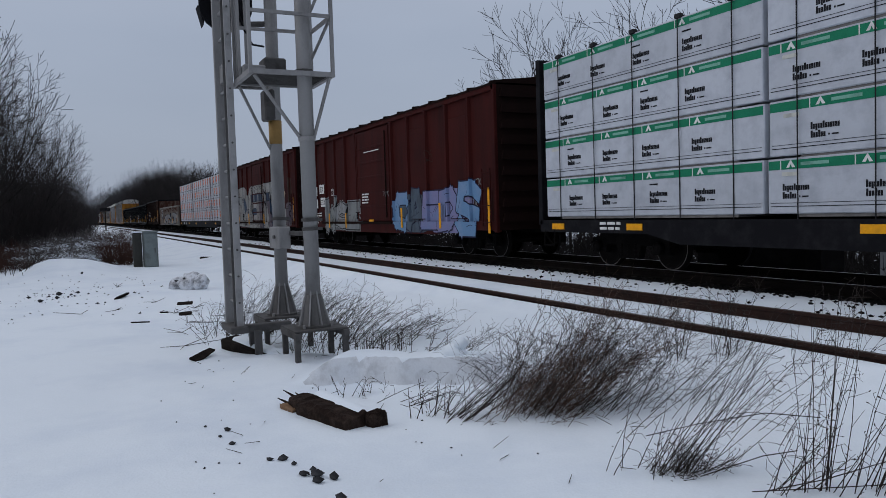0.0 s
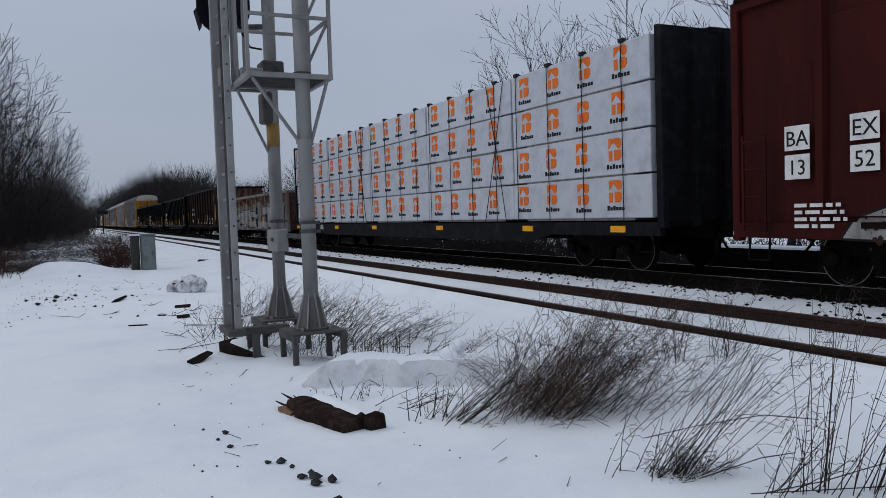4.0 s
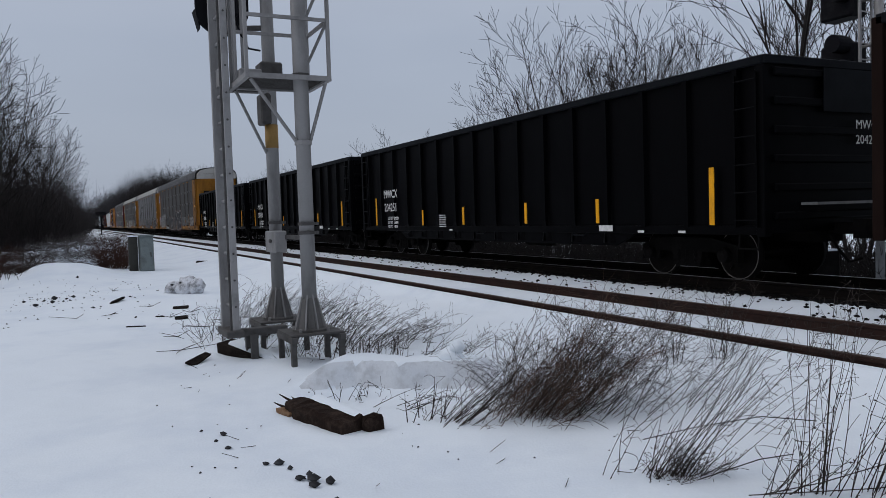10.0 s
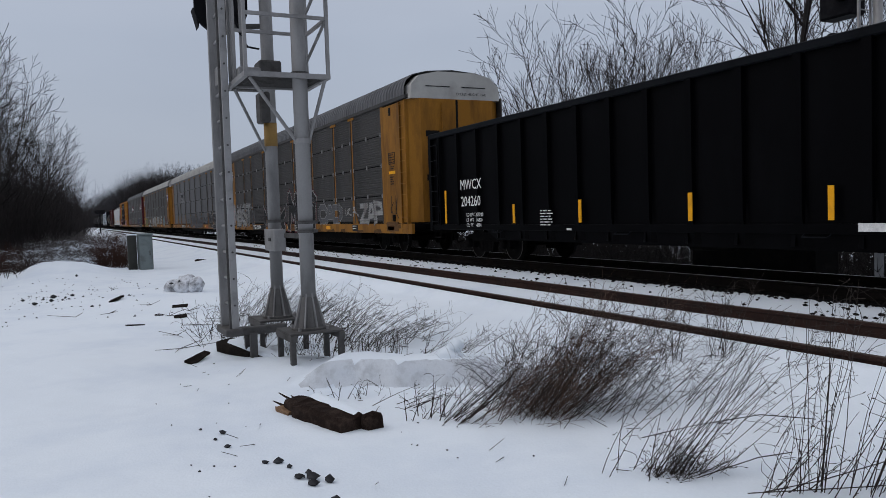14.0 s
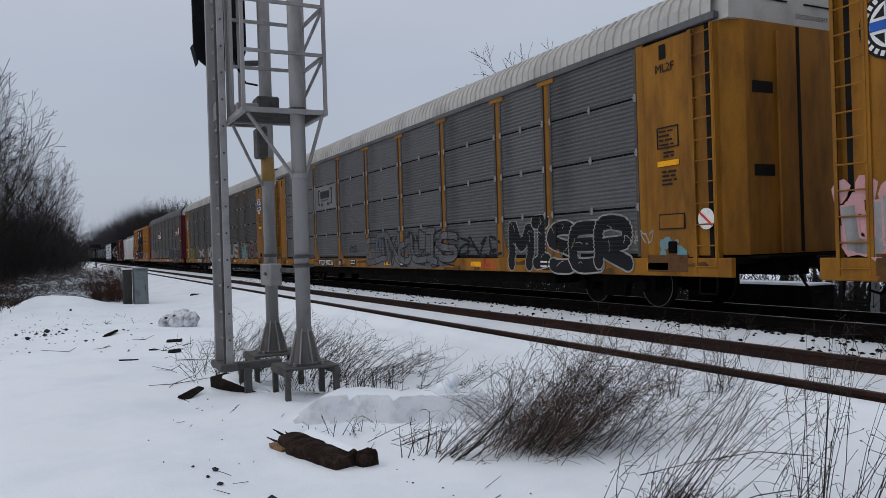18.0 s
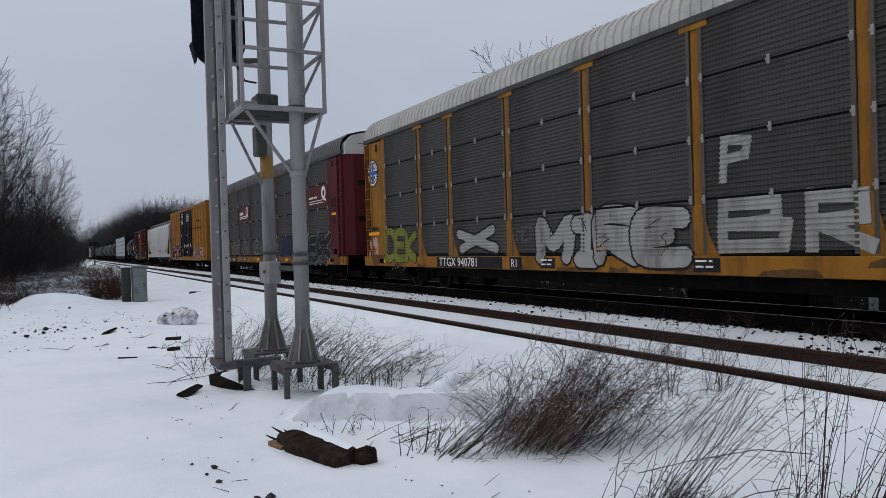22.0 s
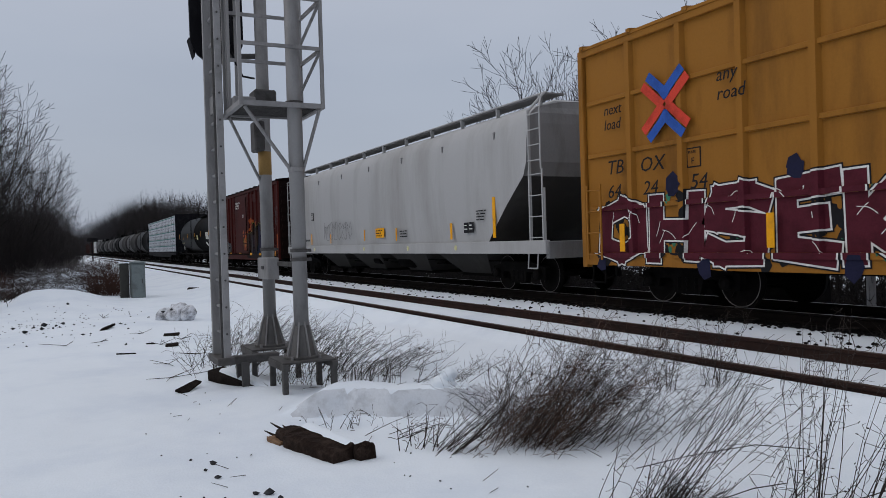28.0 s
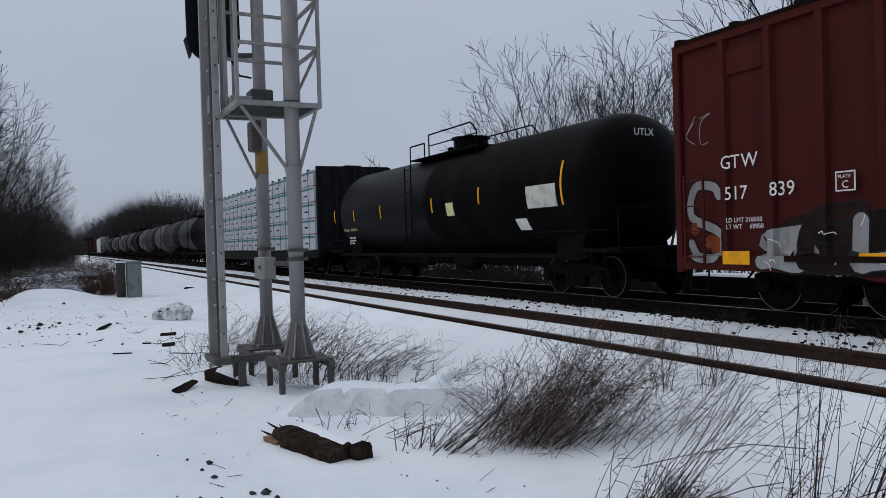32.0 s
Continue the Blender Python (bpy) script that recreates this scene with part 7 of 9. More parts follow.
part("plate_panel", Geo().box(-6.86, -6.60, -1.530, -1.518, 2.32, 2.60), box_yellow, tb)
wording("PLATE", 0.06, ink, tb, -6.84, 2.53, -1.534)
wording("F", 0.14, ink, tb, -6.78, 2.36, -1.534)
for m, inner, outer in ((logo_blue, 0.10, 0.26), (logo_red, -0.09, 0.07)):
    g = Geo()
    for a in (-1, 1):
        for b in (-1, 1):
            cx, cz, ex, ez = -7.26 + a * 0.04, 3.40, -7.26 + a * 0.52, 3.40 + b * 0.40
            n = Vector((-(ez - cz) * a, (ex - cx) * a)).normalized() * b * a
            n = n if n.y * b > 0 else -n
            g.sheet([(cx + n.x * inner, cz + n.y * inner), (ex + n.x * inner, ez + n.y * inner), (ex + n.x * outer, ez + n.y * outer), (cx + n.x * outer, cz + n.y * outer)], -1.606 - (0.006 if m is logo_red else 0.0) - 0.0012 * (a + 1 + (b + 1) / 2))
    part("emblem", g, m, tb, "blue and red crossed arrows emblem")
daubs(tb, -9.0, -3.3, 0.74, 1.85, 90, 0.16, sp_black, 60, "black sprayed ground of the graffiti", y=-1.604)
for ch, a, b, hi in (("O", -9.15, -7.85, 1.95), ("H", -7.80, -6.55, 2.0), ("S", -6.55, -5.25, 2.05), ("E", -5.15, -4.15, 2.08), ("K", -4.1, -3.12, 2.1)):
    lettered(tb, ch, a, b, 0.70, hi, (sp_wine,), white_mark, 61 + ord(ch), y=-1.612, thick=0.42, edge=0.028, halo=sp_black, marks=white_mark, jitter=0.05, lean=0.05, overlap=0.0)
for x, z in ((-9.0, 0.72), (-7.2, 2.02), (-6.5, 0.70), (-4.85, 2.12), (-3.9, 0.72)):
    daubs(tb, x - 0.05, x + 0.05, z - 0.05, z + 0.05, 3, 0.17, sp_navy, int(x * 10) + 300, "dark blue sprayed ball", y=-1.63)
daubs(tb, -8.9, -3.2, 0.8, 1.9, 60, 0.05, sp_green, 62, "green flecks between the letters", y=-1.606, hang=2.5)
graffiti(tb, 3.3, 7.6, 0.80, 1.75, 5, (sp_pink, sp_white), sp_wine, 63, y=-1.612, thick=0.2, edge=0.03)
bar(tb, 3.6, 8.0, 3.05, 3.12, brown_car, -1.606)
bar(tb, 5.2, 7.0, 3.55, 3.62, brown_car, -1.606)
stripes(tb, [(-8.4, 1.2, 0.13, 0.5), (-5.2, 1.25, 0.13, 0.5), (-2.2, 1.5, 0.13, 0.6), (2.3, 1.5, 0.13, 0.6), (8.9, 1.3, 0.13, 0.6)], -1.63)


# ---- gondolas ----
def gondola(label, L, top, bot, paint, rib_paint, inner, ribs, floor=1.0, chord=None, taper=False, end_drop=0.35, first=None):
    car = thing("gondola", label, "gondola", group="freight train")
    h = L / 2
    running_gear(car, L)
    for s in (-1, 1):
        part("car_side", Geo().prism([(-h, bot + end_drop), (-h, top), (h, top), (h, bot + end_drop), (h - 2.6, bot + end_drop), (h - 3.4, bot), (-h + 3.4, bot), (-h + 2.6, bot + end_drop)], s * 1.50 - 0.02, s * 1.50 + 0.02, "y"), paint, car)
        part("top_chord", Geo().box(-h, h, s * 1.55 - 0.07, s * 1.55 + 0.07, top - 0.10, top + 0.03, 0.015), chord or rib_paint, car)
        e = part("car_end", Geo().box(s * h - 0.05, s * h + 0.01, -1.5, 1.5, bot + end_drop - 0.1, top), inner, car)
        part("end_chord", Geo().box(s * h - 0.08, s * h + 0.06, -1.6, 1.6, top - 0.10, top + 0.03, 0.01), chord or rib_paint, car)
        for i in range(6):
            z = bot + end_drop + 0.15 + i * (top - bot - end_drop - 0.35) / 5
            part("end_rib", Geo().box(s * h, s * (h + 0.07), -1.42, 1.42, z - 0.06, z + 0.06, 0.02), inner, e)
        part("corner_post", Geo().box(s * h - 0.14, s * h + 0.02, -1.60, -1.46, bot + end_drop - 0.15, top, 0.012), rib_paint, car)
    part("floor", Geo().box(-h, h, -1.5, 1.5, floor - 0.1, floor), inner, car)
    lo = bot + 0.03
    if taper:
        rib = Geo().prism([(-1.50, lo), (-1.52, lo + 0.02), (-1.60, lo + 0.45), (-1.60, top - 0.1), (-1.50, top - 0.1)], -0.07, 0.07)
        for a in (-1, 1):
            rib.add([(a * 0.07, -1.515, lo + 0.75), (a * 0.20, -1.515, lo + 0.02), (a * 0.07, -1.57, lo + 0.02)], [(0, 1, 2)])
        rib = rib.mesh("side_rib")
    else:
        rib = Geo().prism([(-0.075, -1.52), (-0.05, -1.60), (0.05, -1.60), (0.075, -1.52)], lo, top - 0.08, "z").mesh("side_rib")
    short = Geo().prism([(-0.07, -1.52), (-0.05, -1.60), (0.05, -1.60), (0.07, -1.52)], bot + end_drop, top - 0.08, "z").mesh("side_rib")
    xs = [-h + L * (i + 0.5) / ribs if first is None else first[i] for i in range(ribs)]
    SKIN[car] = ribbed_skin(xs, 0.05, -1.52, -1.60, bot + end_drop + 0.02, -1.582)
    for x in xs:
        part("side_rib", rib if abs(x) < h - 3.2 else short, rib_paint, car, at=(x, 0, 0))
    part("side_sill", Geo().box(-h, h, -1.58, -1.46, bot + end_drop - 0.12, bot + end_drop + 0.02, 0.01), rib_paint, car)
    for s in (-1, 1):
        ladder(car, s * (h - 0.3), bot + end_drop, top - 0.2, rib_paint, -1.63, n=6)
        stirrup(car, s * (h - 0.3), bot + end_drop, under)
    return car


# white car with ends in dark rust: shade between the cars given as colour
wc = couple(gondola("rusty dirty white gondola covered in graffiti", 16.75, 2.52, 0.66, gon_white, gon_white, gon_rust, 13, 0.95, end_drop=0.10, first=(-6.97, -5.49, -4.42, -3.5, -2.58, -1.47, -0.38, 0.70, 1.81, 2.93, 4.04, 5.15, 6.28)), -76.50, -93.25)
for k, (a, b) in enumerate(((-8.25, -7.1), (-5.4, -4.5), (-4.34, -3.58), (-3.42, -2.66), (-2.5, -1.55), (-1.39, -0.46), (-0.3, 0.62), (0.78, 1.73), (1.89, 2.85), (3.01, 3.96), (4.12, 5.07), (5.23, 6.2), (6.36, 7.3), (7.4, 8.2))):
    splash(wc, a, b, 1.92 + 0.1 * (k % 3), 2.44, rust_band, 200 + k, y=-1.604, label="rust breaking through the paint", rough=0.35)
    daubs(wc, a, b, 1.45, 2.3, 40, 0.028, rust_band, 230 + k, "rust flakes and runs", y=-1.606, hang=3.0)
daubs(wc, -8.2, 8.2, 2.40, 2.53, 120, 0.05, rust_band, 250, "rust along the top chord", y=-1.612, hang=1.5)
daubs(wc, -8.3, 8.3, 0.7, 2.3, 320, 0.025, gon_rust, 220, "rust spots and runs", y=-1.606, hang=3.0)
bar(wc, -6.90, -5.56, 1.28, 2.42, dark_navy, -1.54, "number_panel")
wording("WC", 0.36, white_mark, wc, -6.80, 2.03, -1.55)
wording("54120", 0.36, white_mark, wc, -6.80, 1.55, -1.55)
bar(wc, -5.26, -4.50, 1.28, 1.78, dark_navy, -1.54, "faded_panel")
wording("LT WT", 0.13, ink, wc, -5.95, 0.92, -1.53)
wording("193500\n 68500", 0.13, ink, wc, -5.2, 1.10, -1.53)
bar(wc, -6.0, -5.62, 1.12, 1.24, ink, -1.53)
ribs_line = Geo()
for pts in (((-6.2, 1.15), (-5.95, 0.95), (-5.75, 0.7)), ((-6.2, 1.15), (-5.6, 1.3), (-5.3, 1.2)), ((-4.9, 1.28), (-4.7, 1.2), (-4.55, 1.0), (-4.8, 1.05))):
    ribbon(ribs_line, pts, 0.05, -1.612, SKIN[wc])
tagged(part("spray_outline", ribs_line, sp_black, wc, "loose black spray lines"), kind="stuff")
lettered(wc, "KARC", -4.6, 1.75, 0.66, 1.84, (sp_silver,), sp_black, 71, y=-1.610, thick=0.40, edge=0.035, shade=dark_navy, marks=sp_smoke, jitter=0.12, overlap=0.12)
lettered(wc, "LIEN", 1.6, 7.4, 0.66, 2.12, (sp_silver,), sp_black, 72, y=-1.610, thick=0.50, edge=0.035, shade=dark_navy, marks=sp_smoke, jitter=0.12, overlap=0.13)
daubs(wc, -4.5, 7.2, 0.7, 1.9, 160, 0.02, gon_rust, 221, "rust spots in the graffiti", y=-1.634, hang=2.5)
scrawl(wc, -7.9, -7.2, 1.2, 1.5, gon_rust, 224, 0.025, -1.606, 3)
stripes(wc, [(-8.0, 1.15, 0.1, 0.7), (-3.4, 1.1, 0.12, 0.4), (0.6, 1.1, 0.12, 0.4), (3.6, 1.1, 0.13, 0.45), (7.6, 1.3, 0.12, 0.6)], -1.63)

tf = couple(gondola("dark brown high-sided gondola with one rusty end", 14.65, 3.50, 0.66, gon_brown, gon_brown, rust_panel, 12, 1.0, gon_chord, end_drop=0.22), -94.95, -109.60)
daubs(tf, 5.7, 7.3, 0.95, 3.4, 120, 0.12, rust_band, 225, "flaking rust on the end panel", y=-1.612, hang=2.0)
daubs(tf, 5.7, 7.3, 1.2, 3.4, 30, 0.10, sp_smoke, 226, "old pale paint left between the rust", y=-1.616, hang=2.0)
for x in (3.2, 4.3):
    bar(tf, x, x + 0.42, 1.02, 1.42, white_mark, -1.535, "data_frame")
    bar(tf, x + 0.03, x + 0.39, 1.05, 1.39, gon_brown, -1.54, "data_panel")
splash(tf, 5.9, 7.2, 0.95, 3.35, rust_panel, 220, y=-1.522, label="heavily rusted end panel", rough=0.05)
for s in (6.0, 7.2):
    part("rust_post", Geo().box(s - 0.08, s + 0.08, -1.62, -1.5, 0.9, 3.42, 0.01), rust_panel, tf)
for tx, x, z in (("TF", -4.62, 2.06), ("OX", -3.85, 2.04), ("101", -4.72, 1.68), ("893", -3.84, 1.66)):
    wording(tx, 0.29, white_mark, tf, x, z, -1.612)
small_print(tf, -4.6, 1.3, 2, 0.8, seed=31)
stripes(tf, [(-6.85, 1.55, 0.09, 0.8), (-1.49, 1.22, 0.09, 0.42), (1.47, 1.20, 0.09, 0.42), (3.0, 1.45, 0.09, 0.45), (6.5, 1.8, 0.11, 1.1)], -1.62)
for x in (-0.2, 2.4, 4.0):
    bar(tf, x, x + 0.18, 1.02, 1.12, white_mark, -1.61)
bar(tf, 2.0, 2.4, 1.25, 1.65, gon_chord, -1.61)

for q, number, extra in ((-111.40, "204251", 0), (-129.40, "204250", 1), (-147.60, "204260", 2)):
    L = {0: 16.65, 1: 16.6, 2: 16.4}[extra]
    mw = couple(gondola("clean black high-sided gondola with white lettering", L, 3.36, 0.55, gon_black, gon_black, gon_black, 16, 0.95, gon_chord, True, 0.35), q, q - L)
    wording("MWCX", 0.36, white_mark, mw, -6.45, 1.80, -1.612, 0.95)
    wording(number, 0.36, white_mark, mw, -6.42, 1.38, -1.612, 0.95)
    wording("LD LMT 209200\nLT WT   76800\nCU FT    4014", 0.13, white_mark, mw, -6.15, 1.12, -1.612)
    dx = (0.35, 0.2, 0.0)[extra]
    small_print(mw, -2.8 + dx, 1.22, 6, 0.5, h=0.022, gap=0.06, seed=40 + extra)
    for z, tx in ((2.35, "MWCX"), (2.12, number)):
        wording(tx, 0.20, white_mark, mw, L / 2 + 0.10, z, 0.3).rotation_euler = (0, 0, math.pi / 2)
    part("brake_step", Geo().box(L / 2 + 0.07, L / 2 + 0.35, -0.9, 0.9, 1.20, 1.24), galv, mw, "open grating brake step")
    part("end_plate", Geo().box(L / 2 + 0.075, L / 2 + 0.09, -0.4, 0.9, 2.6, 3.25), gon_chord, mw)
    bar(mw, 4.5, 4.9, 0.82, 0.93, white_mark, -1.61)
    stripes(mw, [(-7.29 + dx * 0.5, 1.38, 0.08, 0.87), (-3.86 + dx, 1.16, 0.08, 0.43), (-1.38 + dx, 1.18, 0.09, 0.45), (1.58 + dx, 1.20, 0.09, 0.46), (4.12 + dx, 1.20, 0.09, 0.46), (7.35, 1.38, 0.10, 0.90)], -1.62)
    for x in (-1.85, 5.6, 6.6):
        bar(mw, x, x + 0.16, 0.80, 0.84, white_mark, -1.61)
    for x in (-4.8, -0.3, 3.7):
        part("grab_iron", Geo().path([(x, -1.60, 0.78), (x, -1.66, 0.74), (x + 0.4, -1.66, 0.74), (x + 0.4, -1.60, 0.78)], 0.012), gon_chord, mw)


# ---- centre-beam flatcars with wrapped lumber ----
def centerbeam(label, front, rear, load_front, load_rear, rows, packs, seed, deck=0.96, style="green"):
    L = front - rear
    car = couple(thing("centerbeam_flatcar", label, "flatcar", group="freight train"), front, rear)
    h, mid, r = L / 2, (front + rear) / 2, random.Random(seed)
    running_gear(car, L, 2.3, 0.8)
    part("deck", Geo().box(-h, h, -1.5, 1.5, deck - 0.10, deck, 0.01), under, car)
    part("side_sill", Geo().prism([(-h, deck), (-h, deck - 0.25), (-h + 3.4, deck - 0.25), (-h + 4.2, deck - 0.42), (h - 4.2, deck - 0.42), (h - 3.4, deck - 0.25), (h, deck - 0.25), (h, deck)], -1.56, -1.46, "y"), black_paint, car)
    top = deck + rows[1]
    part("center_beam", Geo().box(-h, h, -0.12, 0.12, deck, top + 0.1), black_paint, car)
    part("top_chord", Geo().box(-h, h, -0.35, 0.35, top + 0.08, top + 0.2, 0.02), black_paint, car)
    for s in (-1, 1):
        b = part("bulkhead", Geo().box(s * h - 0.12, s * h - 0.02, -1.52, 1.52, deck - 0.1, top + 0.16, 0.01), black_paint, car, "dark steel end bulkhead")
        for y in (-1.5, -0.75, 0, 0.75, 1.5):
            part("bulkhead_post", Geo().box(s * h - 0.03, s * h + 0.09, y - 0.06, y + 0.06, deck - 0.1, top + 0.12, 0.01), black_paint, b)
        stirrup(car, s * (h - 0.35), deck - 0.2, under)
    lf, lr, n, hgt = load_front - mid, load_rear - mid, rows[0], rows[1] / rows[0]
    groups = [lr + (lf - lr) * k / packs for k in range(packs + 1)]
    for k in range(packs):
        for j in range(n):
            a, b = groups[k] + r.uniform(-0.08, 0.0) + 0.09, groups[k + 1] - r.uniform(0.0, 0.02)
            z0, z1 = deck + 0.06 + j * hgt + 0.015, deck + 0.06 + (j + 1) * hgt - 0.02
            out = 1.56 + r.uniform(-0.02, 0.015)
            pk = part("lumber_pack", Geo().box(a, b, -out, -0.15, z0, z1, 0.014), wrap_white, car, "lumber pack in white printed wrap")
            part("lumber_pack", Geo().box(a, b, 0.15, out, z0, z1, 0.03), wrap_white, car)
            part("spacer", Geo().box(a + 0.5, b - 0.5, -out + 0.03, -0.2, z0 - 0.045, z0), lumber_end, pk)
            y, w = -out - 0.002, z1 - z0
            if style == "green":
                part("wrap_band", Geo().box(a + 0.02, b - 0.02, y - 0.003, y + 0.01, z1 - 0.20 * w, z1 - 0.03), wrap_green, pk, "green printed band")
                g, t, f = Geo(), Geo(), Geo()
                x = a + r.uniform(0.3, 0.8)
                while x < b - 0.75:
                    zb = z1 - 0.17 * w
                    t.sheet([(x, zb), (x + 0.05, zb), (x + 0.075, zb + 0.05), (x + 0.10, zb), (x + 0.15, zb), (x + 0.075, zb + 0.11)], y - 0.003)
                    t.sheet([(x - 0.10, z1 - 0.2 * w), (x - 0.085, z1 - 0.2 * w), (x - 0.085, z1 - 0.03), (x - 0.10, z1 - 0.03)], y - 0.003)
                    f.box(x + 0.24, x + 0.68, y - 0.006, y, zb + 0.02, zb + 0.065)
                    zt, o = z0 + 0.42 * w, r.uniform(-0.1, 0.1)
                    for u in range(12):
                        g.box(x + o + u * 0.037, x + o + u * 0.037 + 0.027, y - 0.004, y + 0.004, zt - (0.02 if u == 2 else 0), zt + (0.095 if u in (0, 5) else 0.068))
                    for u in range(6):
                        g.box(x + o + u * 0.039, x + o + u * 0.039 + 0.029, y - 0.004, y + 0.004, zt - 0.115, zt - (0.02 if u in (0, 3) else 0.047))
                    g.box(x + o + 0.27, x + o + 0.29, y - 0.004, y + 0.004, zt - 0.10, zt - 0.075)
                    g.box(x + o + 0.32, x + o + 0.42, y - 0.004, y + 0.004, zt - 0.10, zt - 0.08)
                    if r.random() < 0.3:
                        g.box(x + o, x + o + 0.2, y - 0.004, y + 0.004, z1 - 0.33 * w, z1 - 0.30 * w)
                    x += r.uniform(1.12, 1.3)
                if t.v:
                    tagged(part("wrap_print", t, white_mark, pk, "white trademark on the green band"), kind="stuff")
                    tagged(part("wrap_print", f, ink_soft, pk, "pale trade name on the green band as bars"), kind="stuff")
                    tagged(part("wrap_print", g, ink, pk, "black printed trade name as bars"), kind="stuff")
                part("wrap_line", Geo().box(a + 0.05, b - 0.05, y - 0.003, y + 0.003, z0 + 0.10, z0 + 0.11).box(a + 0.05, b - 0.05, y - 0.003, y + 0.003, z0 + 0.15, z0 + 0.156), ink, pk)
                part("label_tag", Geo().box(a + 0.25, a + 0.5, y - 0.004, y + 0.004, z0 + 0.68 * w, z0 + 0.75 * w), paper, pk)
            elif style == "orange":
                x = a + r.uniform(0.25, 0.5)
                while x < b - 0.5:
                    zt = z0 + 0.36 * w + r.uniform(-0.03, 0.03)
                    g = Geo()
                    e, wd = 0.40 * w / 0.75, 0.36
                    # a round-cornered block with an arrow left open in it
                    g.sheet([(x, zt), (x + 0.10, zt), (x + 0.10, zt + e * 0.45), (x, zt + e * 0.45)], y - 0.002)
                    g.sheet([(x + 0.16, zt), (x + wd - 0.06, zt), (x + wd, zt + 0.06), (x + wd, zt + e * 0.4), (x + wd - 0.05, zt + e * 0.48), (x + 0.16, zt + e * 0.48)], y - 0.002)
                    g.sheet([(x, zt + e * 0.55), (x + 0.13, zt + e * 0.86), (x + 0.13, zt + e), (x, zt + e)], y - 0.002)
                    g.sheet([(x + 0.13, zt + e * 0.86), (x + 0.26, zt + e * 0.55), (x + wd - 0.04, zt + e * 0.55), (x + wd, zt + e * 0.64), (x + wd, zt + e * 0.92), (x + wd - 0.06, zt + e), (x + 0.13, zt + e)], y - 0.002)
                    part("wrap_emblem", g, orange, pk, "orange block emblem with an arrow")
                    tg = Geo()
                    for u in range(6):
                        tg.box(x - 0.06 + u * 0.085, x + 0.005 + u * 0.085, y - 0.004, y + 0.004, zt - 0.15, zt - (0.06 if u in (0, 2) else 0.085))
                    tagged(part("wrap_print", tg, ink, pk, "black printed trade name as bars"), kind="stuff")
                    x += r.uniform(0.98, 1.12)
                part("label_tag", Geo().box(a + 0.05, a + 0.2, y - 0.004, y + 0.004, z1 - 0.2, z1 - 0.1), paper, pk)
            else:
                part("wrap_band", Geo().box(a + 0.02, b - 0.02, y - 0.003, y + 0.01, z1 - 0.14, z1 - 0.05), wrap_teal, pk, "teal printed band")
                g, x = Geo(), a + 0.4
                while x < b - 0.6:
                    g.box(x, x + 0.45, y - 0.004, y + 0.004, z0 + 0.22, z0 + 0.28)
                    x += 1.3
                tagged(part("wrap_print", g, ink, pk), kind="stuff")
        # straps over the stack
        for f in ((0.1, 0.3, 0.5, 0.7, 0.9) if style == "green" else (0.05, 0.32, 0.58, 0.84)):
            x = groups[k] + (groups[k + 1] - groups[k]) * f
            part("strap", Geo().box(x, x + 0.013, -1.588, -1.575, deck, deck + rows[1] + 0.08).box(x, x + 0.03, -1.585, -0.3, deck + rows[1] + 0.07, deck + rows[1] + 0.085), strap, car, "dark tie-down strap")
            part("strap_cap", Geo().box(x - 0.05, x + 0.08, -1.60, -1.5, deck + rows[1] + 0.02, deck + rows[1] + 0.10, 0.01), strap, car)
    return car


cb0 = centerbeam("centre-beam flatcar stacked with white and green wrapped lumber", 9.4, -13.95, 9.2, -13.72, (4, 3.28), 4, 5, style="green")
stripes(cb0, [(-11.0, 0.83, 0.42, 0.12), (-8.6, 0.83, 0.42, 0.12), (-4.0, 0.83, 0.42, 0.12), (0, 0.83, 0.42, 0.12)], -1.57)
small_print(cb0, -9.6, 0.92, 2, 0.7, y=-1.565, seed=61)
cb1 = centerbeam("centre-beam flatcar stacked with white and orange printed lumber", -51.55, -75.0, -51.75, -74.75, (4, 3.22), 5, 6, style="orange")
wording("CBRY", 0.26, white_mark, cb1, -9.6, 0.74, -1.57)
wording("1505", 0.26, white_mark, cb1, -8.2, 0.74, -1.57)
stripes(cb1, [(-11.4, 0.83, 0.42, 0.12), (-6.0, 0.83, 0.42, 0.12), (-2.0, 0.83, 0.42, 0.12), (3.0, 0.83, 0.42, 0.12), (7.5, 0.83, 0.42, 0.12), (10.6, 0.83, 0.42, 0.12)], -1.57)
for x in (6.2, -3.1):
    for a, b in ((-0.55, 0.45), (0.45, -0.35)):
        part("strap", Geo().path([(x + a, -1.60, 0.96), (x + (a + b) / 2 + 0.05, -1.605, 2.6), (x + b, -1.60, 4.22)], 0.011), strap, cb1, "thin dark crossing strap")
centerbeam("centre-beam flatcar stacked with white and teal wrapped lumber", -359.9, -382.6, -360.2, -382.3, (5, 3.18), 5, 7, style="teal")


# ---- enclosed auto racks ----
def corrugated(height, ridges):
    prof = []
    for i in range(ridges):
        z = height * i / ridges
        s = height / ridges
        prof += [(-1.555, z), (-1.555, z + s * 0.35), (-1.572, z + s * 0.5), (-1.572, z + s * 0.85)]
    prof += [(-1.555, height), (-1.535, height), (-1.535, 0)]
    return Geo().prism(prof, 0, 1).mesh("side_panel")


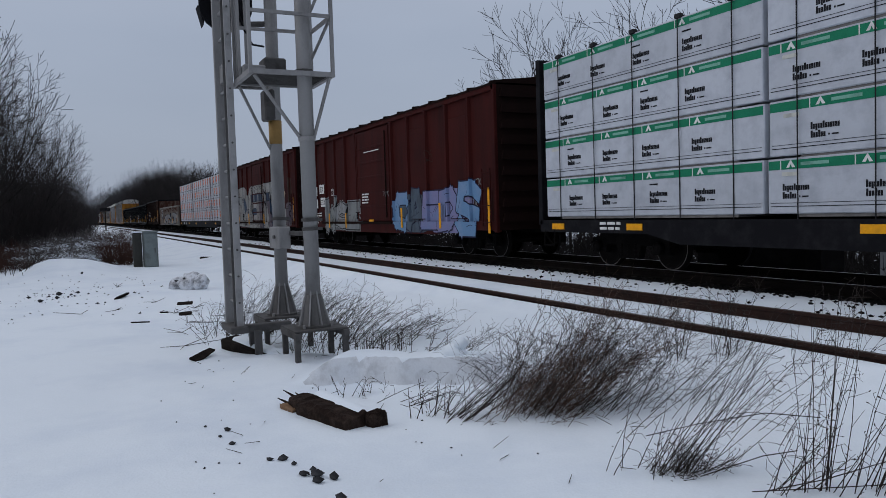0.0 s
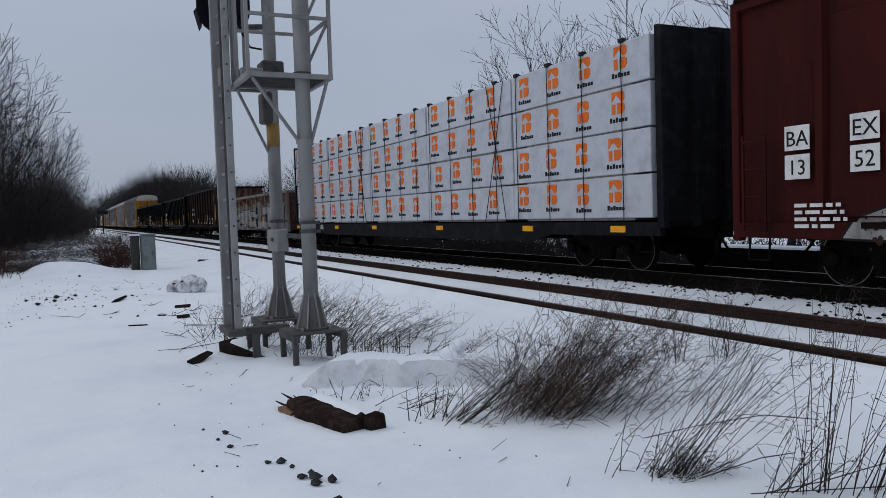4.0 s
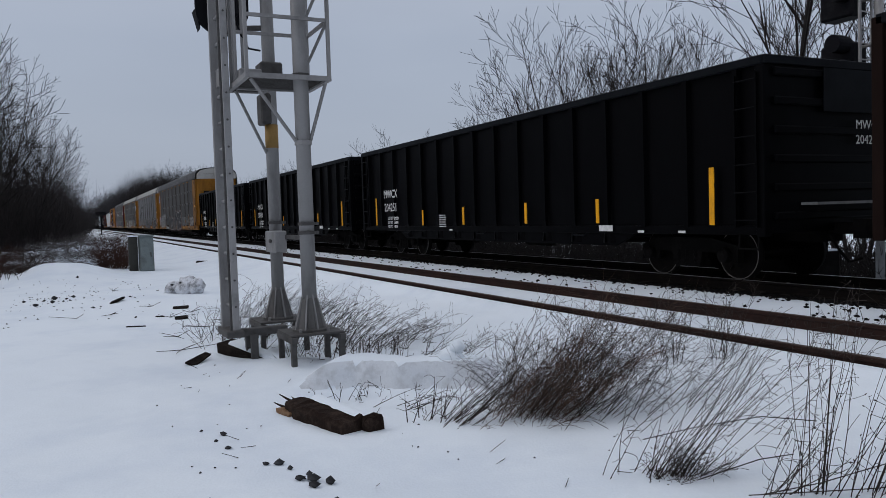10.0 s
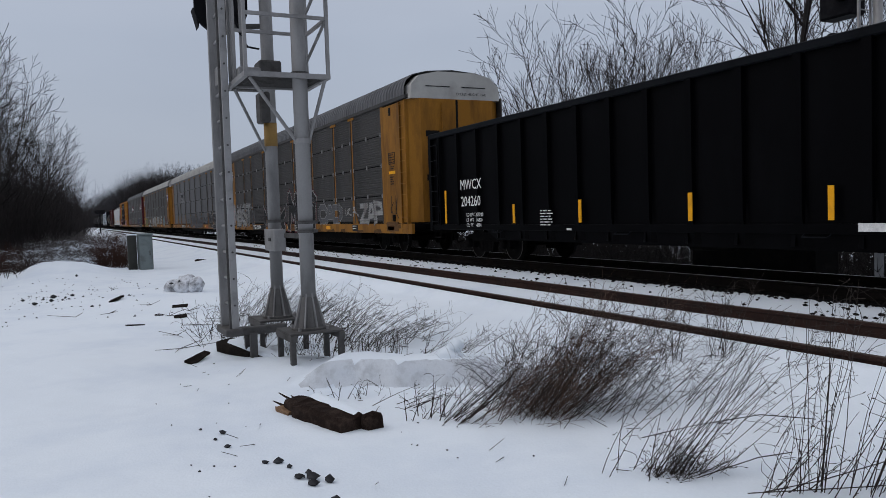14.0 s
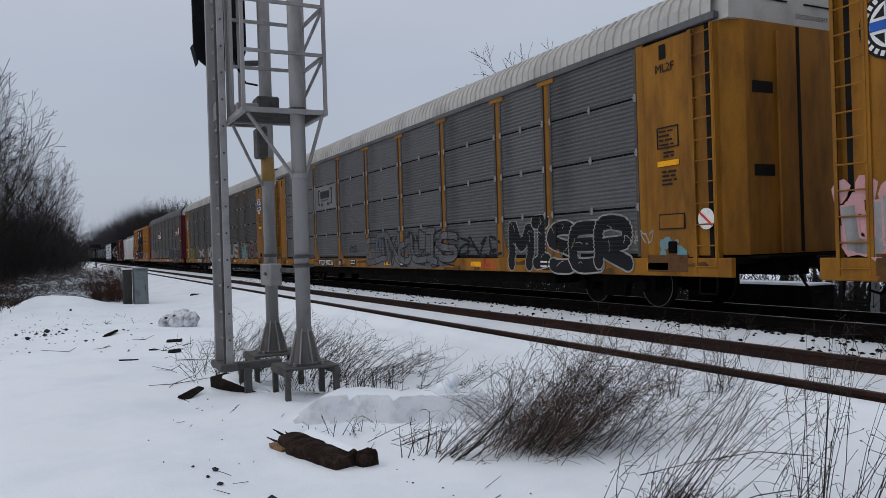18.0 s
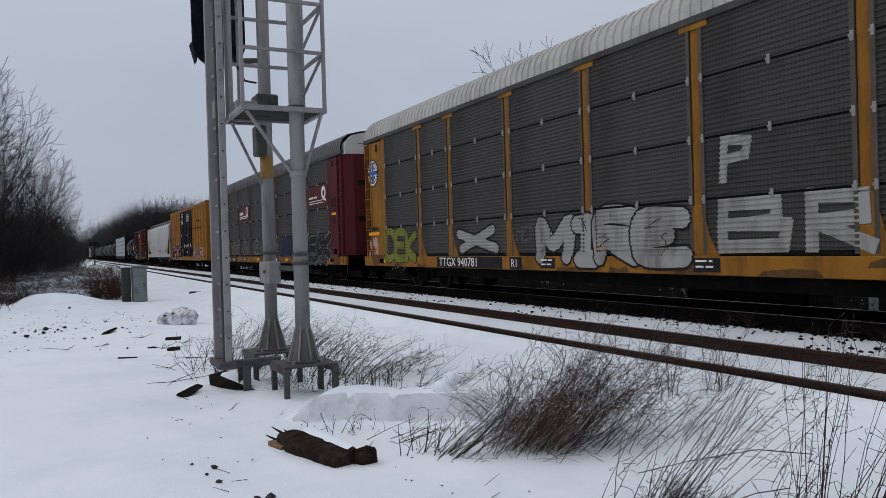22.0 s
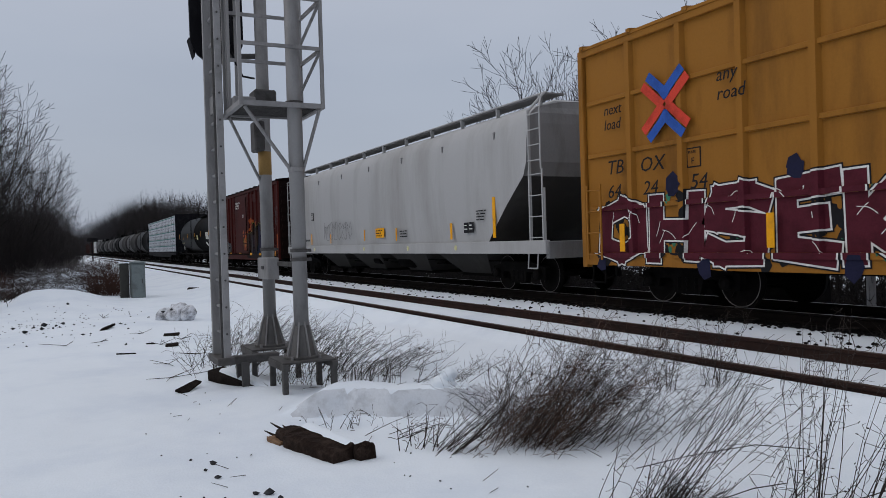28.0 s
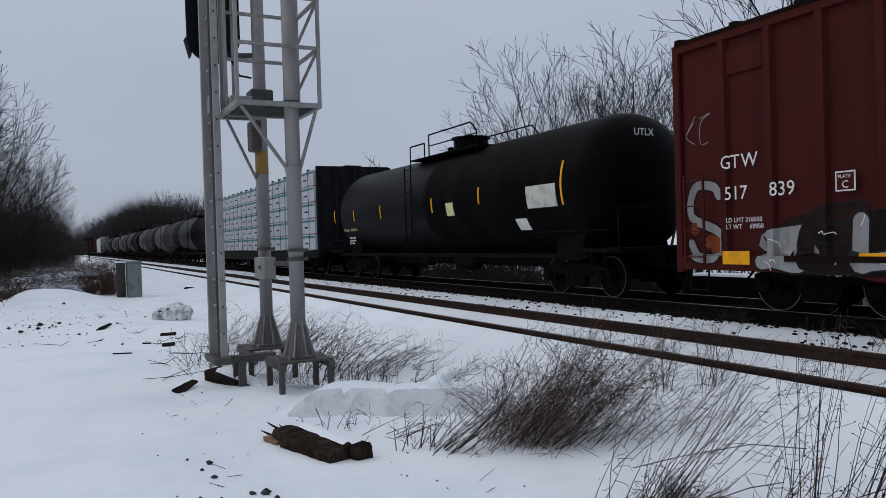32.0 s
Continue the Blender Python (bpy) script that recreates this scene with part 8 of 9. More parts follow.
PANEL_ROWS = ((1.02, 0.80, 10), (1.86, 0.92, 12), (2.82, 0.92, 12), (3.78, 0.86, 11))
PANELS = [corrugated(h, n) for _, h, n in PANEL_ROWS]
LATCH = Geo().box(-0.028, 0.028, -1.592, -1.56, -0.07, 0.07, 0.008).box(-0.045, 0.012, -1.598, -1.575, -0.02, 0.02, 0.006).mesh("panel_latch")


def ring_mesh(g, x, z, r0, r1, y, n=28):
    for k in range(n):
        a, b = 2 * math.pi * k / n, 2 * math.pi * (k + 1) / n
        g.sheet([(x + r0 * math.cos(a), z + r0 * math.sin(a)), (x + r1 * math.cos(a), z + r1 * math.sin(a)), (x + r1 * math.cos(b), z + r1 * math.sin(b)), (x + r0 * math.cos(b), z + r0 * math.sin(b))], y)


def round_emblem(car, x, z, y):
    """A round white and dark railway emblem with a blue cross."""
    disc = [(x + 0.44 * math.cos(k * 0.2618), z + 0.44 * math.sin(k * 0.2618)) for k in range(24)]
    e = part("emblem", Geo().sheet(disc, y), ink, car, "round dark emblem with a blue cross on white")
    g = Geo()
    g.sheet([(x + (px - x) * 0.68, z + (pz - z) * 0.68) for px, pz in disc], y - 0.004)
    for k in range(26):
        a = k * 0.2417
        if k not in (0, 13):
            g.sheet([(x + (0.37 + u * 0.032) * math.cos(a) - v * 0.026 * math.sin(a), z + (0.37 + u * 0.032) * math.sin(a) + v * 0.026 * math.cos(a)) for u, v in ((-1, -1), (1, -1), (1, 1), (-1, 1))], y - 0.004)
    part("emblem_ring", g, white_mark, e)
    q = Geo()
    for a, b in ((1, 1), (-1, 1), (-1, -1), (1, -1)):
        q.sheet([(x + a * 0.10, z + b * 0.10), (x + a * 0.24, z + b * 0.10), (x + a * 0.10, z + b * 0.24)][::a * b], y - 0.008)
    part("emblem_quarters", q, ink, e)
    part("emblem_cross", Geo().box(x - 0.075, x + 0.075, y - 0.012, y, z - 0.29, z + 0.29).box(x - 0.29, x + 0.29, y - 0.014, y, z - 0.06, z + 0.06), logo_blue, e)


def autorack(label, front, rear, frame_paint, panel_paint, roof_paint, sill_paint, hood_paint, bays=(2.6, 1.9, 2.9, 2.9, 2.85, 2.85, 2.9, 2.0, 2.9), flare=1):
    L = front - rear
    car = couple(thing("autorack", label, "autorack", group="freight train"), front, rear)
    h = L / 2
    running_gear(car, L, 3.4, 0.75)
    part("deck", Geo().box(-h, h, -1.5, 1.5, 0.84, 0.95), under, car)
    part("underframe", Geo().box(-h + 5.0, h - 5.0, -1.35, 1.35, 0.40, 0.84).box(-h + 0.6, h - 0.6, -1.3, 1.3, 0.72, 0.86), under, car, "dark underframe hanging between the trucks")
    part("side_sill", Geo().box(-h, h, -1.60, -1.50, 0.64, 0.94, 0.012).box(-h, h, 1.50, 1.60, 0.64, 0.94, 0.012), sill_paint, car, "worn side sill")
    part("inner_wall", Geo().box(-h + 0.4, h - 0.4, -1.53, -1.50, 0.95, 4.66).box(-h + 0.4, h - 0.4, 1.50, 1.53, 0.95, 4.66), dark_gap, car)
    part("far_side", Geo().box(-h, h, 1.54, 1.58, 0.95, 4.7), panel_paint, car)
    part("roof_rail", Geo().box(-h + 0.2, h - 0.2, -1.615, -1.50, 4.64, 4.76, 0.012), panel_paint, car)
    x = -h + (L - sum(bays)) * 0.46
    posts = [x]
    for w in bays:
        x += w
        posts.append(x)
    lo, hi = posts[0], posts[-1]
    gus = Geo().prism([(-0.10, 0.94), (-0.09, 4.66), (0.09, 4.66), (0.09, 0.94)], -1.549, -1.53, "y").mesh("side_post")
    foot = Geo().prism([(-0.10, 0.94), (-0.095, 1.75), (0.09, 1.75), (0.24 * flare, 1.25), (0.42 * flare, 0.94)], -1.578, -1.54, "y").mesh("post_foot")
    mids = Geo().prism([(-0.09, 0.94), (-0.09, 4.66), (0.09, 4.66), (0.09, 0.94)], -1.577, -1.55, "y").mesh("side_post")
    flange = Geo().prism([(-0.035, 0.97), (-0.035, 4.62), (0.035, 4.62), (0.035, 0.97)], -1.580, -1.556, "y").mesh("post_flange")
    for i, px in enumerate(posts):
        for d in (-0.135, 0.135):
            if 0 < i < len(posts) - 1 or (d > 0) == (i == 0):
                part("post_flange", flange, flange_dust, car, at=(px + d, 0, 0))
        part("side_post", gus if 0 < i < len(posts) - 1 else mids, frame_paint, car, at=(px, 0, 0))
        if 0 < i < len(posts) - 1:
            part("post_foot", foot, frame_paint, car, at=(px, 0, 0))
        if 0 < i < len(posts) - 1 and frame_paint is rack_yellow:
            part("post_cap", Geo().box(px - 0.3, px + 0.3, -1.590, -1.56, 4.55, 4.68), frame_paint, car)
    for (a, b) in zip(posts, posts[1:]):
        for (z, ph, _), me in zip(PANEL_ROWS, PANELS):
            p = part("side_panel", me, panel_paint, car, at=(a + 0.10, 0, z))
            if not p.data.materials or p.data.materials[0] is not panel_paint:
                p.material_slots[0].link = "OBJECT"
                p.material_slots[0].material = panel_paint
            p.scale = (b - a - 0.20, 1, 1)
        for z, _, _ in PANEL_ROWS[1:]:
            for px in ((a + b) / 2, b - 0.14, a + 0.14):
                part("panel_latch", LATCH, galv, car, at=(px, 0, z - 0.02))
    ridges = []
    for z, ph, n in PANEL_ROWS:
        d = ph / n
        ridges += [(z + d * (i + f), y) for i in range(n) for f, y in ((0, -1.555), (0.35, -1.555), (0.5, -1.572), (0.85, -1.572))] + [(z + ph, -1.555)]

    def depth(x, z):
        if z < 0.95:
            return -1.60
        for i, px in enumerate(posts[1:-1]):
            if px - 0.10 < x < px + 0.10 + 0.16 * flare and z < 1.75:
                return -1.579
        if not lo + 0.1 < x < hi - 0.1:
            return -1.576
        for (za, ya), (zb, yb) in zip(ridges, ridges[1:]):
            if za <= z <= zb:
                return None if zb - za > 0.03 and ya == yb == -1.555 else ya + (yb - ya) * (z - za) / (zb - za)
        return -1.576

    SKIN[car] = Skin([v for px in posts for v in (px - 0.1, px + 0.1, px + 0.1 + 0.16 * flare)], [0.95, 1.75] + [z for z, _ in ridges if z < 2.9], depth)
    # end sections with doors, ladders and a curved hood
    for s, edge in ((-1, lo), (1, hi)):
        part("end_panel", Geo().box(min(s * (h - 0.75), edge), max(s * (h - 0.75), edge), -1.574, -1.53, 0.95, 4.60, 0.012), frame_paint, car)
        d = part("end_door", Geo().prism([(s * (h - 0.75), -1.56), (s * (h - 0.22), -1.50), (s * h, -1.2), (s * h, 1.2), (s * (h - 0.22), 1.50), (s * (h - 0.75), 1.56)], 0.98, 4.62, "z"), frame_paint, car, "closed end doors")
        part("door_gap", Geo().box(s * h - 0.005, s * h + 0.008, -0.035, 0.035, 1.0, 4.6), dark_gap, d)
        part("door_hood", Geo().prism([(-1.50, 4.62), (-1.47, 5.02), (-1.2, 5.30), (-0.6, 5.43), (0.6, 5.43), (1.2, 5.30), (1.47, 5.02), (1.50, 4.62)], s * (h - 0.5), s * (h - 0.02)), hood_paint, d)
        for y in (-0.6, 0.6):
            part("hood_bar", Geo().box(s * h - 0.03, s * h + 0.0, y - 0.4, y + 0.4, 4.98, 5.0), black_paint, d)
        ladder(car, s * (h - 0.5), 0.7, 4.6, frame_paint, -1.597, 0.42, 12)
        part("ladder_flange", Geo().box(s * (h - 0.28) - 0.03, s * (h - 0.28) + 0.03, -1.602, -1.50, 0.7, 4.6).box(s * (h - 0.74) - 0.035, s * (h - 0.74) + 0.035, -1.602, -1.56, 0.7, 4.6), frame_paint, car)
        xm = (s * (h - 0.75) + edge) / 2
        if s > 0:
            fr = Geo().box(xm - 0.2, xm + 0.3, -1.592, -1.584, 3.12, 3.14).box(xm - 0.2, xm + 0.3, -1.592, -1.584, 2.78, 2.80).box(xm - 0.2, xm - 0.18, -1.592, -1.584, 2.80, 3.12).box(xm + 0.28, xm + 0.3, -1.592, -1.584, 2.80, 3.12)
            part("data_frame", fr, ink, car)
            small_print(car, xm - 0.15, 3.08, 4, 0.4, ink, -1.588, 0.025, 0.075, seed=int(h * 10) + s)
            small_print(car, xm - 0.05, 2.72, 2, 0.3, ink, -1.588, 0.03, 0.06, seed=int(h * 10) + 5 + s)
            bar(car, xm - 0.2, xm + 0.3, 2.48, 2.57, reflector, -1.588, "reflector_strip")
            small_print(car, xm - 0.1, 2.4, 4, 0.35, ink, -1.588, 0.03, 0.07, seed=int(h * 10) + 9 + s)
            part("brake_box", Geo().box(xm + 0.0, xm + 0.2, -1.61, -1.57, 1.02, 1.22, 0.02), under, car, "black brake gear box")
        part("rust_plate", Geo().box(xm - 0.5, xm + 0.45, -1.608, -1.57, 0.71, 0.99, 0.008), sill_rust, car, "rusty plate at the bottom corner")
        for zz in (2.2, 3.5):
            part("door_slot", Geo().box(s * h - 0.01, s * h + 0.006, -1.05, -0.6, zz, zz + 0.18), dark_gap, d)
        part("door_rod", Geo().tube((s * (h + 0.03), -0.5, 1.0), (s * (h + 0.03), -0.5, 4.5), 0.025), frame_paint, d)
        part("hand_hole", Geo().box(xm - 0.1, xm + 0.05, -1.587, -1.58, 4.28, 4.52), dark_gap, car)
        stirrup(car, s * (h - 0.5), 0.70, under)
        part("brake_step", Geo().box(s * (h - 0.1), s * (h + 0.35), -1.2, 1.2, 0.92, 0.96), under, car)
    # curved roof with close cross ribs
    n, rg = round(L / 0.24), Geo()
    prof = [(-1.58, 4.70), (-1.57, 4.95), (-1.49, 5.16), (-1.28, 5.34), (-0.8, 5.46), (0, 5.52), (0.8, 5.46), (1.28, 5.34), (1.49, 5.16), (1.57, 4.95), (1.58, 4.70)]
    k = len(prof)
    for i in range(4 * n):
        o, x = (0.0, 0.0, 0.022, 0.022)[i % 4], -h + 0.25 + (L - 0.5) / n * (i // 4 + (0.0, 0.44, 0.5, 0.94)[i % 4])
        rg.v += [(x, y * (1 + o * 0.7), z + o) for y, z in prof]
    rg.f = [(i * k + j, (i + 1) * k + j, (i + 1) * k + j + 1, i * k + j + 1) for i in range(4 * n - 1) for j in range(k - 1)]
    part("roof", rg, roof_paint, car, "ribbed curved roof")
    stripes(car, [(-h + 1.6, 0.80, 0.5, 0.12), (-h + 8, 0.80, 0.5, 0.12), (0, 0.80, 0.5, 0.12), (h - 8, 0.80, 0.5, 0.12), (h - 1.6, 0.80, 0.5, 0.12)], -1.604)
    for i, x in enumerate((-3.4, 1.0, h - 5.2)):
        bar(car, x, x + 0.55, 0.69, 0.91, ink, -1.604, "data_box")
        small_print(car, x + 0.05, 0.88, 2, 0.45, white_mark, -1.61, 0.03, 0.09, seed=i)
    q = random.Random(int(L * 100))
    for i in range(16):
        x, w, z = -h + 0.8 + i * (L - 2.2) / 15, q.uniform(0.2, 1.1), 0.64 + q.choice((0.0, 0.0, 0.15))
        part("sill_patch", Geo().sheet([(x, z), (x + w, z + 0.01), (x + w * 0.9, z + q.uniform(0.08, 0.14)), (x + w * 0.5, z + q.uniform(0.04, 0.13)), (x + w * 0.1, z + q.uniform(0.05, 0.12))], -1.601, 0.002), sill_rust, car, "scraped rusty patch on the sill")
    wording("EXCESS HEIGHT CAR", 0.11, ink, car, h - 0.02, 4.75, 0).rotation_euler = (0, 0, math.pi / 2)
    return car, posts


ar1, po = autorack("yellow-framed auto rack with black and pink graffiti", -165.40, -193.20, rack_yellow, panel_dark, roof_grey, rack_yellow, roof_white)
round_emblem(ar1, po[0] - 0.75, 3.8, -1.587)
bar(ar1, -7.40, -4.85, 0.66, 0.92, ink, -1.606, "number_panel")
wording("TTGX  989094", 0.29, white_mark, ar1, -7.3, 0.69, -1.614)
daubs(ar1, -13.6, -12.5, 1.0, 1.9, 40, 0.16, sp_pink, 82, "pink overspray on the end panel", y=-1.606, hang=1.6)
lettered(ar1, "UU", -13.5, -12.4, 0.95, 1.75, (sp_silver,), sp_pink, 83, y=-1.612, thick=0.2, edge=0.03)
lettered(ar1, "NEKST", -12.4, -8.1, 0.72, 2.2, (sp_silver, sp_white), sp_black, 81, thick=0.30, edge=0.035, halo=sp_silver, marks=sp_black, jitter=0.10, overlap=0.10)
splash(ar1, -7.75, -7.0, 0.85, 1.75, sp_smoke, 88, y=-1.612)
scrawl(ar1, -7.7, -7.1, 0.9, 1.7, sp_black, 89, 0.05, -1.62, 2)
for k, (a, b, z) in enumerate(((-6.9, -5.6, 1.75), (-6.7, -5.2, 1.45), (-6.2, -4.7, 1.12))):
    scrawl(ar1, a, b, z, z + 0.24, sp_black, 90 + k, 0.03, -1.606, 5)
lettered(ar1, "MIDK", -4.75, -0.6, 0.56, 1.85, (sp_black,), sp_white, 84, thick=0.36, edge=0.05, halo=sp_wine, marks=sp_smoke, overlap=0.08)
lettered(ar1, "MIS", 0.1, 4.2, 0.56, 2.35, (sp_black,), sp_white, 86, thick=0.55, edge=0.07, halo=sp_wine, marks=sp_smoke, overlap=0.10)
lettered(ar1, "CAD", 4.7, 7.5, 0.95, 1.72, (sp_smoke,), sp_white, 87, thick=0.2, edge=0.025)
scrawl(ar1, 7.9, 9.2, 1.2, 1.5, sp_white, 94, 0.05, -1.606, 2)
lettered(ar1, "ZAP", 9.5, 11.6, 0.90, 1.72, (sp_white,), sp_smoke, 93, thick=0.16, edge=0.02, lean=0.25)
scrawl(ar1, 12.3, 12.9, 1.1, 1.8, ink, 95, 0.03, -1.61, 2)

ar2, po = autorack("yellow-framed auto rack with grey panels and white roof", -194.70, -222.10, rack_yellow, panel_grey, roof_white, rack_yellow, roof_white)
sign = part("sign_panel", Geo().box(-7.60, -4.90, -1.580, -1.556, 2.84, 3.74, 0.008), plate_grey, ar2, "smooth grey plate with a black trademark")
g = Geo()
for x, d in ((-6.95, 1), (-5.35, -1)):
    g.box(x - 0.035, x + 0.035, -1.588, -1.579, 3.02, 3.62)
    for z in (3.02, 3.56):
        g.box(x, x + d * 0.15, -1.589, -1.579, z, z + 0.06)
for k, x in enumerate((-6.72, -6.36, -5.98)):
    g.box(x, x + 0.31, -1.588, -1.579, 3.26, 3.54, 0.02)
for x in (-6.62, -6.45, -5.85, -5.70):
    g.lathe([(-1.588, 0.055), (-1.579, 0.055)], 12, "y", (x, 0, 3.03))
part("sign_print", g, ink, sign, "black trademark blocks between brackets")
small_print(ar2, -6.6, 3.20, 1, 1.0, ink, -1.584, 0.035, seed=98)
bar(ar2, -7.15, -5.30, 0.68, 0.92, ink, -1.606, "number_panel")
wording("TTGX 977235", 0.27, white_mark, ar2, -7.07, 0.70, -1.614, 1.08)
part("inspection_disc", Geo().lathe([(-1.606, 0.14), (-1.598, 0.14)], 18, "y", (-4.95, 0, 0.80)), sill_rust, ar2)
bar(ar2, -4.68, -4.28, 0.68, 0.92, ink, -1.606, "number_panel")
wording("R1", 0.20, white_mark, ar2, -4.62, 0.71, -1.614)
splash(ar2, -1.7, 4.5, 0.66, 1.35, sp_smoke, 91, y=-1.603, rough=0.12)
lettered(ar2, "CONOLIS", -1.8, 4.6, 0.66, 1.82, (sp_smoke,), sp_black, 92, y=-1.606, thick=0.17, edge=0.03, marks=sp_black, jitter=0.16, lean=0.25, overlap=0.12, soft=True)
daubs(ar2, -1.6, 0.2, 1.2, 1.8, 14, 0.14, sp_fog, 99, "faded blue overspray", y=-1.604)
for k, (a, b) in enumerate(((-0.9, 1.0), (1.2, 2.8), (2.6, 4.4))):
    scrawl(ar2, a, b, 0.75, 1.75, sp_black, 190 + k, 0.035, -1.622, 3)
scrawl(ar2, 4.7, 6.8, 1.0, 1.45, sp_black, 93, 0.07, -1.606, 4)
scrawl(ar2, 6.0, 6.6, 0.68, 0.9, logo_red, 193, 0.03, -1.606, 3)
lettered(ar2, "MISER", 7.35, 11.35, 0.60, 1.85, (sp_black,), sp_white, 94, y=-1.606, thick=0.42, edge=0.035, soft=True, marks=sp_white, jitter=0.10, overlap=0.14)
scrawl(ar2, 11.35, 11.95, 1.2, 1.42, sp_white, 95, 0.025, -1.606, 4)
scrawl(ar2, -3.6, -2.8, 1.15, 1.4, sp_black, 96, 0.03, -1.606)
for k in range(9):
    scrawl(ar2, -13.30, -13.05, 1.9 + k * 0.17, 2.04 + k * 0.17, ink, 97 + k, 0.025, -1.612, 1)
scrawl(ar2, -13.5, -12.9, 3.5, 4.0, ink, 110, 0.03, -1.612, 4)
part("warning_disc", Geo().lathe([(-1.604, 0.17), (-1.596, 0.17)], 20, "y", (13.22, 0, 1.56)), white_mark, ar2, "round white warning disc with a red bar")
part("warning_ring", Geo().tube((13.10, -1.606, 1.66), (13.34, -1.606, 1.46), 0.02, n=5), logo_red, ar2)
bar(ar2, 12.15, 12.75, 1.42, 1.68, ink, -1.588, "data_frame")
bar(ar2, 12.17, 12.73, 1.44, 1.66, rack_yellow, -1.592, "data_panel")
wording("ML2F", 0.2, ink, ar2, 12.15, 4.06, -1.588)
daubs(ar2, 12.2, 12.7, 1.0, 1.3, 8, 0.10, sp_teal, 111, "small blue spray tag", y=-1.606)

ar3, po = autorack("yellow-framed auto rack with round emblem and graffiti", -224.00, -251.70, rack_yellow, panel_dark, roof_white, rack_yellow, roof_white)
round_emblem(ar3, po[0] - 0.85, 3.63, -1.587)
round_emblem(ar3, po[-1] + 0.62, 3.63, -1.587)
small_print(ar3, po[0] - 1.35, 1.88, 1, 0.9, ink, -1.606, 0.10, seed=77)
bar(ar3, po[0] - 1.3, po[0] - 0.4, 1.62, 1.72, reflector, -1.606)
bar(ar3, -8.35, -4.95, 0.66, 0.93, ink, -1.606, "number_panel")
wording("TTGX 940781", 0.32, white_mark, ar3, -8.2, 0.69, -1.614, 1.12)
bar(ar3, -4.62, -4.12, 0.66, 0.93, ink, -1.606, "number_panel")
wording("R1", 0.26, white_mark, ar3, -4.55, 0.70, -1.614)
lettered(ar3, "DEK", -12.0, -9.7, 0.72, 1.85, (sp_lime,), sp_black, 101, y=-1.606, thick=0.24, edge=0.025, soft=True)
lettered(ar3, "X", -7.1, -5.3, 0.98, 1.85, (sp_white,), sp_black, 102, y=-1.606, thick=0.42, edge=0.05, soft=True, jitter=0.15)
scrawl(ar3, -4.4, -3.6, 1.3, 1.6, sp_smoke, 201, 0.03, -1.606, 3)
lettered(ar3, "MIRE", -3.4, 0.75, 0.62, 1.95, (sp_white,), sp_black, 103, y=-1.606, thick=0.50, edge=0.045, soft=True, marks=sp_black, jitter=0.12, overlap=0.16)
for ch, a, b in (("B", 1.5, 2.9), ("R", 3.05, 4.1), ("U", 4.42, 5.45), ("S", 5.6, 6.85)):
    lettered(ar3, ch, a, b, 0.97, 1.88, (sp_white,), sp_white, 104 + ord(ch), y=-1.606, thick=0.20, edge=0.002, jitter=0.02, lean=0.02, overlap=0.0)
strokes_p = Geo()
strokes(strokes_p, [[(1.62, 2.12), (1.66, 2.72), (2.1, 2.66), (2.05, 2.45), (1.7, 2.42)]], 0.15, -1.606, SKIN[ar3])
tagged(part("spray_fill", strokes_p, sp_white, ar3, "pale sprayed letter"), kind="stuff")
daubs(ar3, 7.75, 9.2, 0.85, 1.75, 80, 0.10, sp_teal, 109, "pale blue sprayed cloud", y=-1.606)
scrawl(ar3, 7.7, 9.3, 0.9, 1.8, sp_white, 110, 0.03, -1.62, 4)
lettered(ar3, "KEK", 9.5, 11.15, 0.98, 1.9, (sp_wine, sp_brown), sp_white, 111, y=-1.606, thick=0.28, edge=0.025, overlap=0.14)
scrawl(ar3, 9.7, 11.0, 1.0, 1.8, sp_white, 112, 0.022, -1.626, 4)
scrawl(ar3, 11.25, 11.85, 1.0, 1.25, sp_grey, 114, 0.03, -1.606, 4)
lettered(ar3, "TT", 5.0, 5.7, 0.68, 0.92, (sp_wine,), sp_wine, 113, y=-1.612, thick=0.06, edge=0.002, overlap=0.0)
daubs(ar3, -13.4, -12.7, 0.98, 1.5, 24, 0.10, sp_pink, 115, "pale overspray on the end panel", y=-1.606)
for i in range(7):
    scrawl(ar3, 13.3, 13.5, 1.2 + i * 0.45, 1.42 + i * 0.45, sp_blue, 115 + i, 0.02, -1.64, 1)
scrawl(ar3, 4.7, 5.5, 0.68, 0.9, sp_wine, 113, 0.05, -1.62, 3)

